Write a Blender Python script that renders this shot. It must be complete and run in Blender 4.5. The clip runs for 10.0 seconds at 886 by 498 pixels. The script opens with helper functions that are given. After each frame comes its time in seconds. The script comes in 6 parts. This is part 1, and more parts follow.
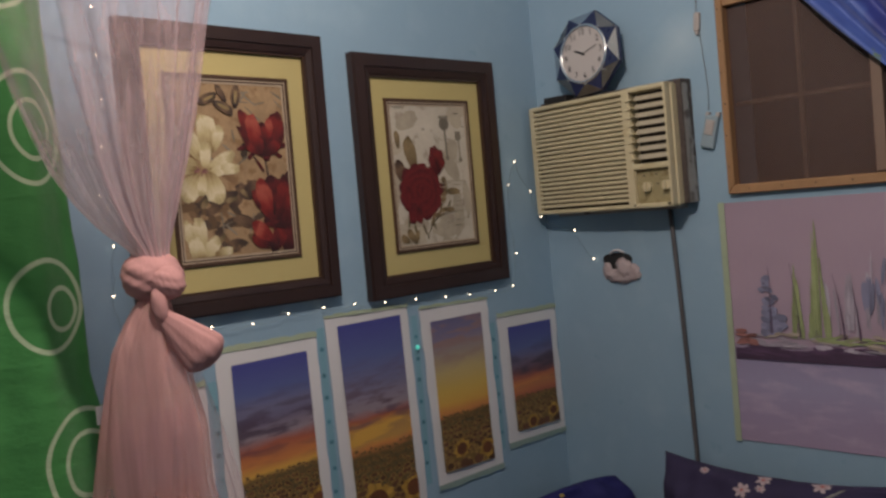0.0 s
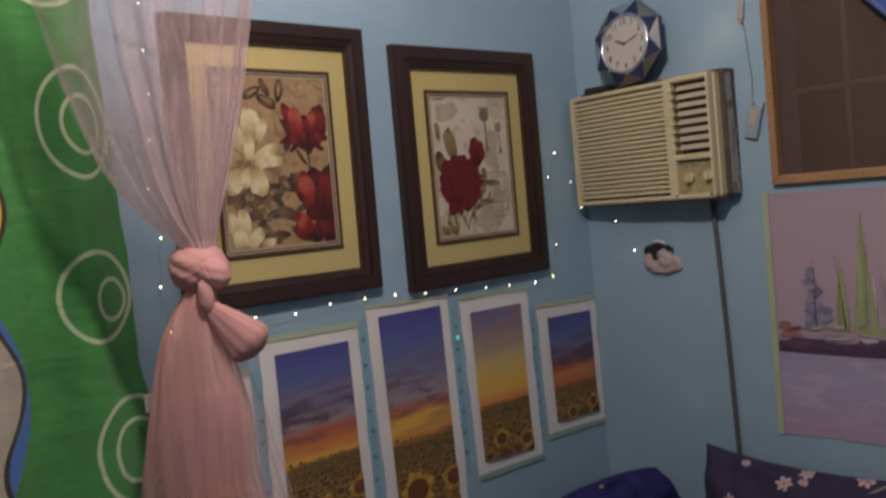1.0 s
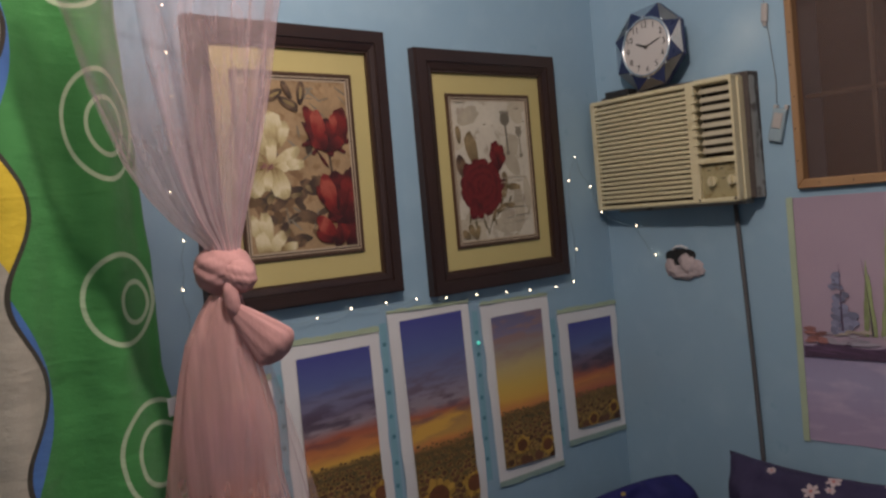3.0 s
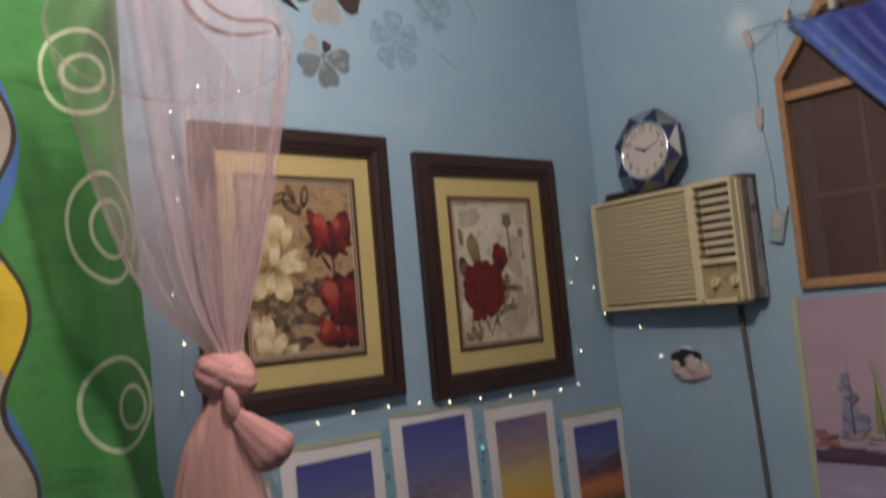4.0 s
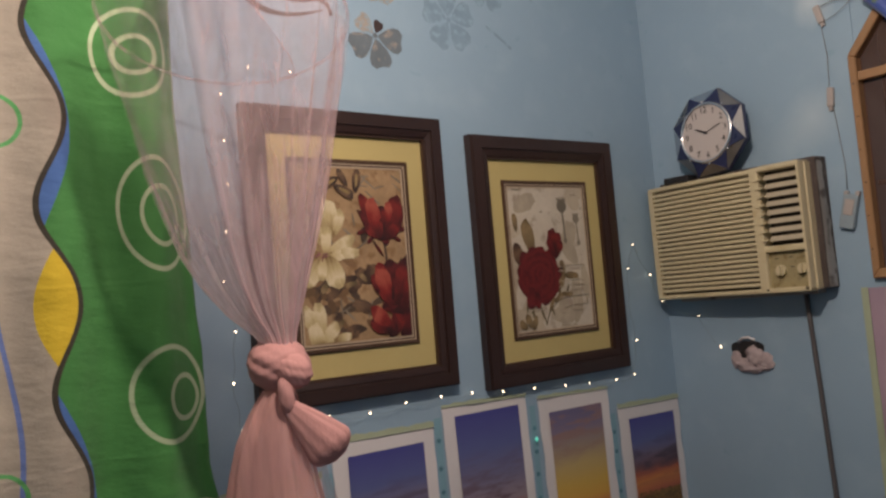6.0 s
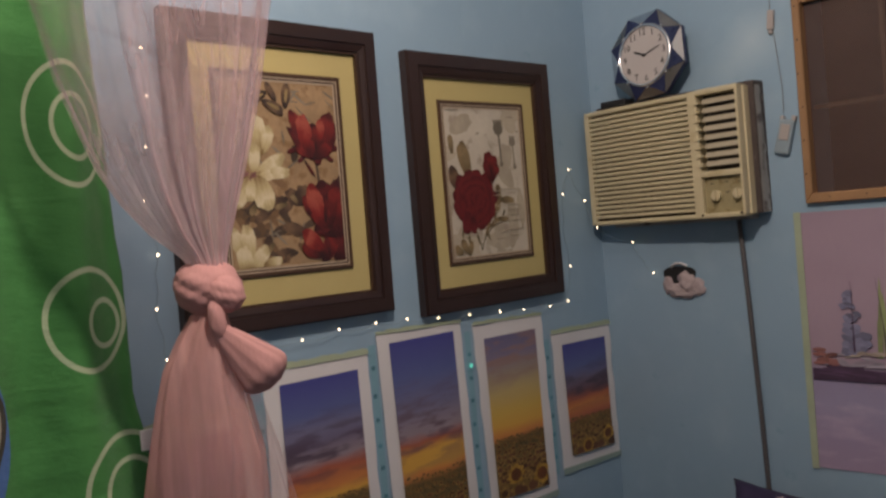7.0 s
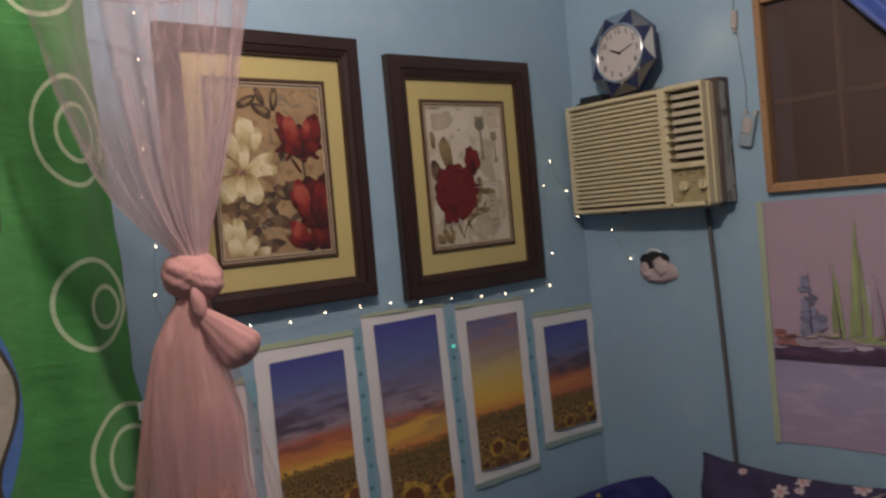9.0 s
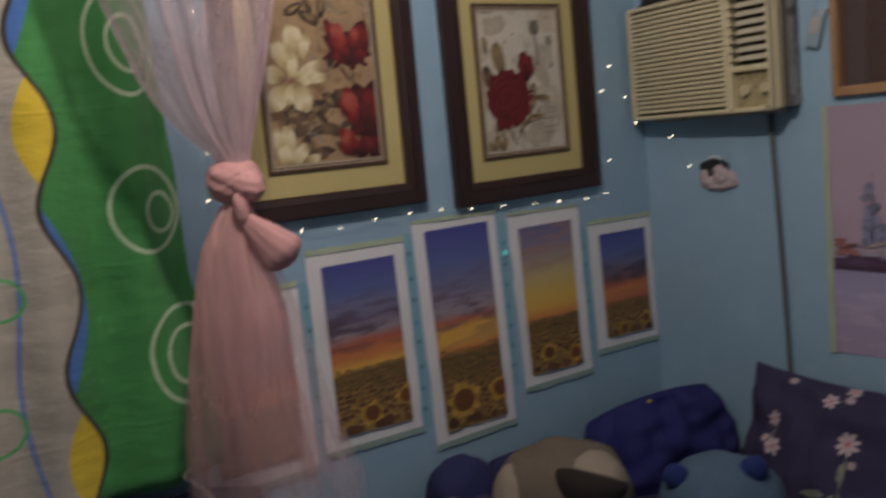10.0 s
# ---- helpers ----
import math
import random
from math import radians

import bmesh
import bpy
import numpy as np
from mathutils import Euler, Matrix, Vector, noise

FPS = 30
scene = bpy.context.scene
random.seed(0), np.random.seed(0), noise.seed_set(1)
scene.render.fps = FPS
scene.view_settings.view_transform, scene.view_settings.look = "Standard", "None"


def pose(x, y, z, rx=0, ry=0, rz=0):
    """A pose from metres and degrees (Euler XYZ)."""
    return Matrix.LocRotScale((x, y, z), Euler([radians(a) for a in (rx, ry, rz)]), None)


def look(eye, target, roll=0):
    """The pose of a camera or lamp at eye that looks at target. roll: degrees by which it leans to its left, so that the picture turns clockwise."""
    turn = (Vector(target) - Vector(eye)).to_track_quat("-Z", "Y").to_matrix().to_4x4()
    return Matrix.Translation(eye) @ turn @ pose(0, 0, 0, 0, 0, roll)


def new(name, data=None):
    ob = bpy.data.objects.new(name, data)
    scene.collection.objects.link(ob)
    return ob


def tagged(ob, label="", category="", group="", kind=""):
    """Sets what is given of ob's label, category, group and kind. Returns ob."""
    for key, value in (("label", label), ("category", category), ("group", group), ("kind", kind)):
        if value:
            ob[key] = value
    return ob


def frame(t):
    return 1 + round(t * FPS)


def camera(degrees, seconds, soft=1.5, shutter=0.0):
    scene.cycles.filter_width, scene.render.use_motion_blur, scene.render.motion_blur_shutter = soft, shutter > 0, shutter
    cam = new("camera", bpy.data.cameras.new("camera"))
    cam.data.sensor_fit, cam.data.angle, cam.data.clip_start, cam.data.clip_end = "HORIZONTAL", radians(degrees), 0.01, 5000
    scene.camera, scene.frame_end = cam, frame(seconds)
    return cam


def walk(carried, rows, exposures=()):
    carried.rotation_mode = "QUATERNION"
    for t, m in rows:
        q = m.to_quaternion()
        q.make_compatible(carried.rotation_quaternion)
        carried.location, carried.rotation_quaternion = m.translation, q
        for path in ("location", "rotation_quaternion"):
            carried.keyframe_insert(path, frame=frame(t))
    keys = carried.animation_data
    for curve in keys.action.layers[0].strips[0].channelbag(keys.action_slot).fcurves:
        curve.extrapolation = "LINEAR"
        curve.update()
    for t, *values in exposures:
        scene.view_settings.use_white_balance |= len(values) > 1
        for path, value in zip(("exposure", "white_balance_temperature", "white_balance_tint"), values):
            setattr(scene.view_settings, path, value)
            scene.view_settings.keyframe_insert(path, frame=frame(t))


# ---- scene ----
cam = camera(54.1, 10.0, soft=2.5, shutter=0.5)
PATH = [
    (0, (-2.497, -2.029, 1.693), (-1.112, -0.59, 1.587), -5.4),
    (0.5, (-2.505, -2.029, 1.703), (-1.159, -0.551, 1.626), -5.5),
    (1, (-2.508, -2.036, 1.7), (-1.191, -0.536, 1.578), -5.5),
    (1.5, (-2.512, -2.018, 1.701), (-1.231, -0.526, 1.335), -5.6),
    (2, (-2.518, -2.014, 1.695), (-1.249, -0.527, 1.271), -5.7),
    (2.5, (-2.524, -1.989, 1.684), (-1.226, -0.496, 1.392), -5.9),
    (2.7, (-2.526, -1.996, 1.692), (-1.22, -0.493, 1.507), -5.7),
    (3.8, (-2.517, -1.997, 1.688), (-1.21, -0.484, 1.71), -5.7),
    (4, (-2.521, -1.988, 1.691), (-1.204, -0.489, 1.823), -5.7),
    (4.5, (-2.523, -2.014, 1.687), (-1.212, -0.523, 1.93), -5.6),
    (5, (-2.531, -2.001, 1.695), (-1.26, -0.466, 1.865), -5.8),
    (5.2, (-2.527, -1.988, 1.709), (-1.279, -0.433, 1.863), -5.7),
    (6.3, (-2.488, -1.872, 1.708), (-1.231, -0.317, 1.765), -5.2),
    (6.5, (-2.477, -1.851, 1.701), (-1.147, -0.357, 1.696), -5.3),
    (7, (-2.483, -1.809, 1.684), (-1.106, -0.359, 1.617), -5.2),
    (7.5, (-2.478, -1.793, 1.674), (-1.148, -0.312, 1.479), -5.7),
    (8, (-2.477, -1.777, 1.682), (-1.187, -0.265, 1.457), -5.7),
    (8.5, (-2.488, -1.856, 1.685), (-1.167, -0.355, 1.623), -5.8),
    (9, (-2.497, -2.054, 1.689), (-1.181, -0.551, 1.594), -5.6),
    (9.5, (-2.481, -2.126, 1.671), (-1.153, -0.642, 1.491), -5.6),
    (10, (-2.433, -2.136, 1.674), (-1.296, -0.515, 1.392), -6.0),
]
walk(cam, [(t, look(eye, target, roll)) for t, eye, target, roll in PATH],
     [(0, 0.0, 6550, 10), (1.0, 0.0, 6650, 12), (2.0, 0.0, 6200, 9), (2.7, 0.0, 6400, 10), (4.0, 0.0, 6700, 12), (4.5, 0.08, 6950, 15), (5.0, 0.03, 7150, 15), (5.2, 0.03, 7150, 15),
      (6.5, 0.0, 7050, 15), (7.0, -0.02, 6950, 14), (7.5, -0.16, 6600, 11), (8.2, -0.12, 6450, 11), (8.5, -0.09, 6450, 11), (9.0, 0.0, 6700, 12), (9.5, -0.02, 6550, 11), (10.0, -0.16, 6300, 9)])

# ---- world, lamp, exposure ----
world = bpy.data.worlds.new("night")
world.use_nodes = True
world.node_tree.nodes["Background"].inputs[0].default_value = (0.02, 0.025, 0.04, 1)
world.node_tree.nodes["Background"].inputs[1].default_value = 0.3
scene.world = world
LAMP = (-1.80, -1.24, 2.88)
lamp_data = bpy.data.lights.new("bulb_light", "POINT")
lamp_data.energy, lamp_data.shadow_soft_size, lamp_data.color = 73.5, 0.05, (1.0, 0.845, 0.755)
lamp = new("bulb_light", lamp_data)
lamp.location = (LAMP[0], LAMP[1], LAMP[2] - 0.09)

# ---- materials ----


def tree(name):
    m = bpy.data.materials.new(name)
    m.use_nodes = True
    return m, m.node_tree, m.node_tree.nodes["Principled BSDF"]


def mth(nt, op, a, b=None, clamp=False):
    n = nt.nodes.new("ShaderNodeMath")
    n.operation, n.use_clamp = op, clamp
    for i, v in enumerate((a, b)):
        if v is None:
            continue
        if isinstance(v, (int, float)):
            n.inputs[i].default_value = v
        else:
            nt.links.new(v, n.inputs[i])
    return n.outputs[0]


def mixc(nt, fac, a, b, blend="MIX"):
    n = nt.nodes.new("ShaderNodeMix")
    n.data_type, n.blend_type = "RGBA", blend
    for i, v in ((0, fac), (6, a), (7, b)):
        if isinstance(v, (int, float)):
            n.inputs[i].default_value = v
        elif isinstance(v, tuple):
            n.inputs[i].default_value = (*v[:3], 1)
        else:
            nt.links.new(v, n.inputs[i])
    return n.outputs[2]


def noise_of(nt, scale, detail=3, stretch=None, source="Object"):
    tc = nt.nodes.new("ShaderNodeTexCoord")
    out = tc.outputs[source]
    if stretch:
        mp = nt.nodes.new("ShaderNodeMapping")
        mp.inputs["Scale"].default_value = stretch
        nt.links.new(out, mp.inputs[0])
        out = mp.outputs[0]
    n = nt.nodes.new("ShaderNodeTexNoise")
    n.inputs["Scale"].default_value, n.inputs["Detail"].default_value = scale, detail
    nt.links.new(out, n.inputs["Vector"])
    return n.outputs["Fac"]


def ramp(nt, fac, stops):
    n = nt.nodes.new("ShaderNodeValToRGB")
    while len(n.color_ramp.elements) < len(stops):
        n.color_ramp.elements.new(0.5)
    for e, (p, c) in zip(n.color_ramp.elements, stops):
        e.position, e.color = p, (*c, 1) if len(c) == 3 else c
    nt.links.new(fac, n.inputs[0])
    return n.outputs[0]


def shade(c, f):
    return tuple(min(1, v * f) for v in c)


def bumped(nt, bsdf, height, strength, dist=0.002):
    b = nt.nodes.new("ShaderNodeBump")
    b.inputs["Strength"].default_value, b.inputs["Distance"].default_value = strength, dist
    nt.links.new(height, b.inputs["Height"])
    nt.links.new(b.outputs[0], bsdf.inputs["Normal"])


def surface(name, base, rough=0.6, metal=0.0, var=0.18, scale=6, fine=90, bump=0.15, stretch=None, dirt=None, dirt_at=0.62, island=0.0):
    """A painted, printed or worn surface: blotches, fine grain, relief, and dirt in patches."""
    m, nt, bsdf = tree(name)
    low, high = noise_of(nt, scale, 4, stretch), noise_of(nt, fine, 3, stretch)
    col = mixc(nt, low, shade(base, 1 - var), shade(base, 1 + var))
    col = mixc(nt, mth(nt, "MULTIPLY", high, 0.45), col, shade(base, 1 - 1.6 * var))
    if island:
        geo, info = nt.nodes.new("ShaderNodeNewGeometry"), nt.nodes.new("ShaderNodeObjectInfo")
        chance = mth(nt, "FRACT", mth(nt, "ADD", geo.outputs["Random Per Island"], info.outputs["Random"]))
        col = mixc(nt, chance, mixc(nt, island, col, (0, 0, 0)), mixc(nt, island * 0.5, col, shade(base, 2.2)))
    if dirt:
        spots = noise_of(nt, scale * 2.3, 6)
        edge = mth(nt, "MULTIPLY", mth(nt, "SUBTRACT", spots, dirt_at), 9, True)
        col = mixc(nt, edge, col, dirt)
    nt.links.new(col, bsdf.inputs["Base Color"])
    rg = mth(nt, "ADD", mth(nt, "MULTIPLY", low, 0.25), rough - 0.12, True)
    nt.links.new(rg, bsdf.inputs["Roughness"])
    bsdf.inputs["Metallic"].default_value = metal
    if bump:
        bumped(nt, bsdf, high, bump)
    return m


def glowing(name, colour, strength):
    m, nt, bsdf = tree(name)
    bsdf.inputs["Base Color"].default_value = (*colour, 1)
    bsdf.inputs["Emission Color"].default_value = (*colour, 1)
    bsdf.inputs["Emission Strength"].default_value = strength
    return m


def wall_paint():
    m, nt, bsdf = tree("blue_wall_paint")
    low, mid, high = noise_of(nt, 1.6, 4), noise_of(nt, 9, 5), noise_of(nt, 160, 3)
    col = mixc(nt, low, (0.235, 0.366, 0.48), (0.30, 0.436, 0.55))
    col = mixc(nt, mth(nt, "MULTIPLY", mth(nt, "SUBTRACT", mid, 0.5), 1.6, True), col, (0.35, 0.49, 0.59))
    scuff = noise_of(nt, 14, 7)
    col = mixc(nt, mth(nt, "MULTIPLY", mth(nt, "SUBTRACT", scuff, 0.66), 4, True), col, (0.12, 0.28, 0.38))
    # pale filler dabs under the clips of the light string, and a few scuffs
    tc = nt.nodes.new("ShaderNodeTexCoord")
    for y, z, r, k in ((-0.635, 2.47, 0.075, 0.7), (-0.60, 2.13, 0.10, 0.45), (-0.52, 2.06, 0.09, 0.3)):
        d = nt.nodes.new("ShaderNodeVectorMath")
        d.operation = "DISTANCE"
        nt.links.new(tc.outputs["Object"], d.inputs[0])
        d.inputs[1].default_value = (0, y, z)
        rag = mth(nt, "ADD", d.outputs["Value"], mth(nt, "MULTIPLY", mth(nt, "SUBTRACT", mid, 0.5), 0.09))
        fac = mth(nt, "MULTIPLY", mth(nt, "SUBTRACT", r, rag), k * 22, True)
        col = mixc(nt, mth(nt, "MULTIPLY", fac, k * 1.2), col, (0.50, 0.62, 0.68))
    nt.links.new(col, bsdf.inputs["Base Color"])
    nt.links.new(mth(nt, "ADD", mth(nt, "MULTIPLY", mid, 0.3), 0.36), bsdf.inputs["Roughness"])
    hgt = mth(nt, "ADD", mth(nt, "MULTIPLY", mid, 1.6), mth(nt, "MULTIPLY", high, 0.35))
    bumped(nt, bsdf, hgt, 0.35, 0.004)
    return m


def tulle(name, colour, low, high, streak=70, gather=None, through_light=0.35):
    """Sheer net: partly see-through cloth whose gathered threads lie closer in streaks."""
    m, nt, bsdf = tree(name)
    threads = noise_of(nt, 1.0, 4, (streak, streak, 2.2))
    fac = mth(nt, "ADD", mth(nt, "MULTIPLY", mth(nt, "SUBTRACT", threads, 0.35, True), 2.6 * (high - low)), low, True)
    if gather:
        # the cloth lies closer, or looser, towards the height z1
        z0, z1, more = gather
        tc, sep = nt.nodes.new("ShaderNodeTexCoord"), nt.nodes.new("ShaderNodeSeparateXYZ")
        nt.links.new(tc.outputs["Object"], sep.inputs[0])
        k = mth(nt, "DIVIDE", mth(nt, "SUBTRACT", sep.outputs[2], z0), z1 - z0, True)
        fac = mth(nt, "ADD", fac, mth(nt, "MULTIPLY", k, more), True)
    dif, tra, thin = nt.nodes.new("ShaderNodeBsdfDiffuse"), nt.nodes.new("ShaderNodeBsdfTranslucent"), nt.nodes.new("ShaderNodeBsdfTransparent")
    thin.inputs[0].default_value = (1.0, 0.985, 0.985, 1)
    col = mixc(nt, threads, shade(colour, 0.92), shade(colour, 1.06))
    nt.links.new(col, dif.inputs[0]), nt.links.new(col, tra.inputs[0])
    a, b = nt.nodes.new("ShaderNodeMixShader"), nt.nodes.new("ShaderNodeMixShader")
    a.inputs[0].default_value = through_light
    nt.links.new(dif.outputs[0], a.inputs[1]), nt.links.new(tra.outputs[0], a.inputs[2])
    nt.links.new(fac, b.inputs[0]), nt.links.new(thin.outputs[0], b.inputs[1]), nt.links.new(a.outputs[0], b.inputs[2])
    out = nt.nodes["Material Output"]
    nt.links.new(b.outputs[0], out.inputs[0])
    nt.nodes.remove(bsdf)
    return m


def curtain_print():
    """Green panel with white rings, a wavy dark line, blue and yellow lobes, and a cream panel with thin lines and rings."""
    m, nt, bsdf = tree("printed_curtain_cloth")
    uv = nt.nodes.new("ShaderNodeUVMap")
    sep = nt.nodes.new("ShaderNodeSeparateXYZ")
    nt.links.new(uv.outputs[0], sep.inputs[0])
    x, z = sep.outputs[0], sep.outputs[1]
    weave, blot = noise_of(nt, 420, 2), noise_of(nt, 5, 4)
    k = 2 * math.pi / 0.37
    swing = mth(nt, "COSINE", mth(nt, "MULTIPLY", mth(nt, "SUBTRACT", z, 2.132), k))
    half = mth(nt, "COSINE", mth(nt, "MULTIPLY", mth(nt, "SUBTRACT", z, 1.742), k / 2))
    off = mth(nt, "SUBTRACT", x, mth(nt, "ADD", mth(nt, "MULTIPLY", swing, 0.032), -2.036))
    green = mixc(nt, blot, (0.036, 0.205, 0.046), (0.056, 0.28, 0.066))
    cream = mixc(nt, blot, (0.39, 0.35, 0.295), (0.48, 0.43, 0.365))
    # thin blue line and green rings on the cream side
    line = mth(nt, "ABSOLUTE", mth(nt, "SUBTRACT", mth(nt, "SUBTRACT", x, -2.14), mth(nt, "MULTIPLY", mth(nt, "SINE", mth(nt, "MULTIPLY", z, 9.5)), 0.016)))
    cream = mixc(nt, mth(nt, "LESS_THAN", line, 0.0045), cream, (0.14, 0.22, 0.55))

    def ring(col, cx, cz, rx, rz, w, paint):
        a = mth(nt, "DIVIDE", mth(nt, "SUBTRACT", x, cx), rx)
        b = mth(nt, "DIVIDE", mth(nt, "SUBTRACT", z, cz), rz)
        r = mth(nt, "SQRT", mth(nt, "ADD", mth(nt, "MULTIPLY", a, a), mth(nt, "MULTIPLY", b, b)))
        hit = mth(nt, "LESS_THAN", mth(nt, "ABSOLUTE", mth(nt, "SUBTRACT", r, 1)), w / rz)
        return mixc(nt, hit, col, paint)

    for cx, cz, r in ((-2.165, 1.40, 0.045), (-2.205, 1.12, 0.05), (-2.13, 2.12, 0.05), (-2.24, 1.8, 0.05)):
        cream = ring(cream, cx, cz, r, r, 0.004, (0.10, 0.42, 0.14))
    white = (0.46, 0.58, 0.38)
    for cx, cz, rx, rz in ((-1.837, 1.553, 0.080, 0.098), (-1.806, 1.543, 0.036, 0.045), (-1.832, 1.932, 0.075, 0.118), (-1.824, 1.928, 0.042, 0.062),
                           (-1.857, 2.275, 0.078, 0.093), (-1.851, 2.270, 0.042, 0.040), (-1.797, 1.198, 0.094, 0.119), (-1.797, 1.195, 0.058, 0.070),
                           (-1.80, 2.66, 0.095, 0.13), (-1.80, 2.66, 0.05, 0.06)):
        green = ring(green, cx, cz, rx, rz, 0.0055, white)
    d = mth(nt, "SUBTRACT", x, -2.04)
    blue_in = mth(nt, "LESS_THAN", d, mth(nt, "ADD", mth(nt, "MULTIPLY", half, -0.055), -0.010))
    green = mixc(nt, blue_in, green, (0.06, 0.16, 0.46))
    yellow_in = mth(nt, "GREATER_THAN", d, mth(nt, "ADD", mth(nt, "MULTIPLY", half, -0.085), 0.035))
    cream = mixc(nt, yellow_in, cream, (0.72, 0.52, 0.03))
    col = mixc(nt, mth(nt, "GREATER_THAN", off, 0), cream, green)
    col = mixc(nt, mth(nt, "LESS_THAN", mth(nt, "ABSOLUTE", off), 0.0055), col, (0.035, 0.025, 0.02))
    col = mixc(nt, mth(nt, "MULTIPLY", weave, 0.3), col, (0.02, 0.05, 0.02))
    nt.links.new(col, bsdf.inputs["Base Color"])
    bsdf.inputs["Roughness"].default_value = 0.8
    bsdf.inputs["Sheen Weight"].default_value = 0.2
    # folding creases across the cloth, and soft crumples
    relief = mth(nt, "ADD", mth(nt, "MULTIPLY", weave, 0.15), mth(nt, "MULTIPLY", noise_of(nt, 14, 4, (1, 1, 2.2)), 1.5))
    slack = mth(nt, "MULTIPLY", mth(nt, "SUBTRACT", noise_of(nt, 3, 2), 0.5), 0.05)
    for z0 in (2.62, 2.16, 1.79, 1.43, 1.06):
        gap = mth(nt, "ABSOLUTE", mth(nt, "SUBTRACT", mth(nt, "ADD", z, slack), z0))
        relief = mth(nt, "ADD", relief, mth(nt, "MULTIPLY", mth(nt, "SUBTRACT", 1, mth(nt, "MULTIPLY", gap, 140), True), 0.18))
    bumped(nt, bsdf, relief, 0.5, 0.008)
    return m


def hem_print():
    """Royal blue satin with a brighter printed border of pale leaves along its free edge."""
    m, nt, bsdf = tree("royal_blue_satin")
    uv, sep = nt.nodes.new("ShaderNodeUVMap"), nt.nodes.new("ShaderNodeSeparateXYZ")
    nt.links.new(uv.outputs[0], sep.inputs[0])
    wob, blot = noise_of(nt, 9, 3), noise_of(nt, 16, 5)
    across = mth(nt, "ADD", sep.outputs[0], mth(nt, "MULTIPLY", mth(nt, "SUBTRACT", wob, 0.5), 0.16))
    border = mth(nt, "MULTIPLY", mth(nt, "SUBTRACT", 0.15, across), 30, True)
    col = mixc(nt, blot, (0.012, 0.022, 0.17), (0.026, 0.045, 0.30))
    col = mixc(nt, border, col, mixc(nt, blot, (0.022, 0.050, 0.26), (0.07, 0.14, 0.46)))
    leaf = mth(nt, "MULTIPLY", mth(nt, "SUBTRACT", noise_of(nt, 22, 4), 0.63), 10, True)
    col = mixc(nt, mth(nt, "MULTIPLY", leaf, border), col, (0.10, 0.17, 0.08))
    nt.links.new(col, bsdf.inputs["Base Color"])
    bsdf.inputs["Roughness"].default_value = 0.55
    bsdf.inputs["Sheen Weight"].default_value = 0.3
    bumped(nt, bsdf, noise_of(nt, 150, 3), 0.2)
    return m


def floral(name, ground, scale=7.0, keep=0.45):
    """Dark printed cotton with pale five-petalled blossoms, pinkish middles and pale sprigs."""
    m, nt, bsdf = tree(name)
    uv = nt.nodes.new("ShaderNodeUVMap")
    vor = nt.nodes.new("ShaderNodeTexVoronoi")
    vor.voronoi_dimensions = "2D"
    vor.inputs["Scale"].default_value, vor.inputs["Randomness"].default_value = scale, 0.8
    nt.links.new(uv.outputs[0], vor.inputs["Vector"])
    sub = nt.nodes.new("ShaderNodeVectorMath")
    sub.operation = "SUBTRACT"
    nt.links.new(uv.outputs[0], sub.inputs[0]), nt.links.new(vor.outputs["Position"], sub.inputs[1])
    sp, cs = nt.nodes.new("ShaderNodeSeparateXYZ"), nt.nodes.new("ShaderNodeSeparateColor")
    nt.links.new(sub.outputs[0], sp.inputs[0]), nt.links.new(vor.outputs["Color"], cs.inputs[0])
    ang = mth(nt, "ADD", mth(nt, "ARCTAN2", sp.outputs[1], sp.outputs[0]), mth(nt, "MULTIPLY", cs.outputs[1], 6.0))
    r = mth(nt, "ADD", vor.outputs["Distance"], mth(nt, "MULTIPLY", mth(nt, "SUBTRACT", noise_of(nt, 60, 3), 0.5), 0.16))
    lobes = mth(nt, "ABSOLUTE", mth(nt, "COSINE", mth(nt, "MULTIPLY", ang, 2.5)))
    rad = mth(nt, "MULTIPLY", mth(nt, "ADD", mth(nt, "MULTIPLY", lobes, 0.17), 0.09), mth(nt, "ADD", mth(nt, "MULTIPLY", cs.outputs[2], 0.5), 0.75))
    on = mth(nt, "MULTIPLY", mth(nt, "LESS_THAN", r, rad), mth(nt, "LESS_THAN", cs.outputs[0], keep))
    blot, weave = noise_of(nt, 6, 4), noise_of(nt, 500, 2)
    base = mixc(nt, blot, shade(ground, 0.75), shade(ground, 1.3))
    wav = nt.nodes.new("ShaderNodeTexNoise")
    wav.inputs["Scale"].default_value, wav.inputs["Detail"].default_value = scale * 0.55, 1
    nt.links.new(uv.outputs[0], wav.inputs["Vector"])
    sprig = mth(nt, "LESS_THAN", mth(nt, "ABSOLUTE", mth(nt, "SUBTRACT", wav.outputs["Fac"], 0.5)), 0.011)
    gate = mth(nt, "GREATER_THAN", noise_of(nt, 7, 1), 0.50)
    base = mixc(nt, mth(nt, "MULTIPLY", sprig, gate), base, (0.11, 0.12, 0.09))
    flower = mixc(nt, mth(nt, "MULTIPLY", blot, 0.5), (0.44, 0.42, 0.44), (0.24, 0.22, 0.26))
    flower = mixc(nt, mth(nt, "LESS_THAN", r, 0.05), flower, (0.45, 0.13, 0.16))
    nt.links.new(mixc(nt, on, base, flower), bsdf.inputs["Base Color"])
    bsdf.inputs["Roughness"].default_value = 0.85
    bumped(nt, bsdf, mth(nt, "ADD", mth(nt, "MULTIPLY", weave, 0.15), mth(nt, "MULTIPLY", noise_of(nt, 16, 4), 1.2)), 0.5, 0.008)
    return m


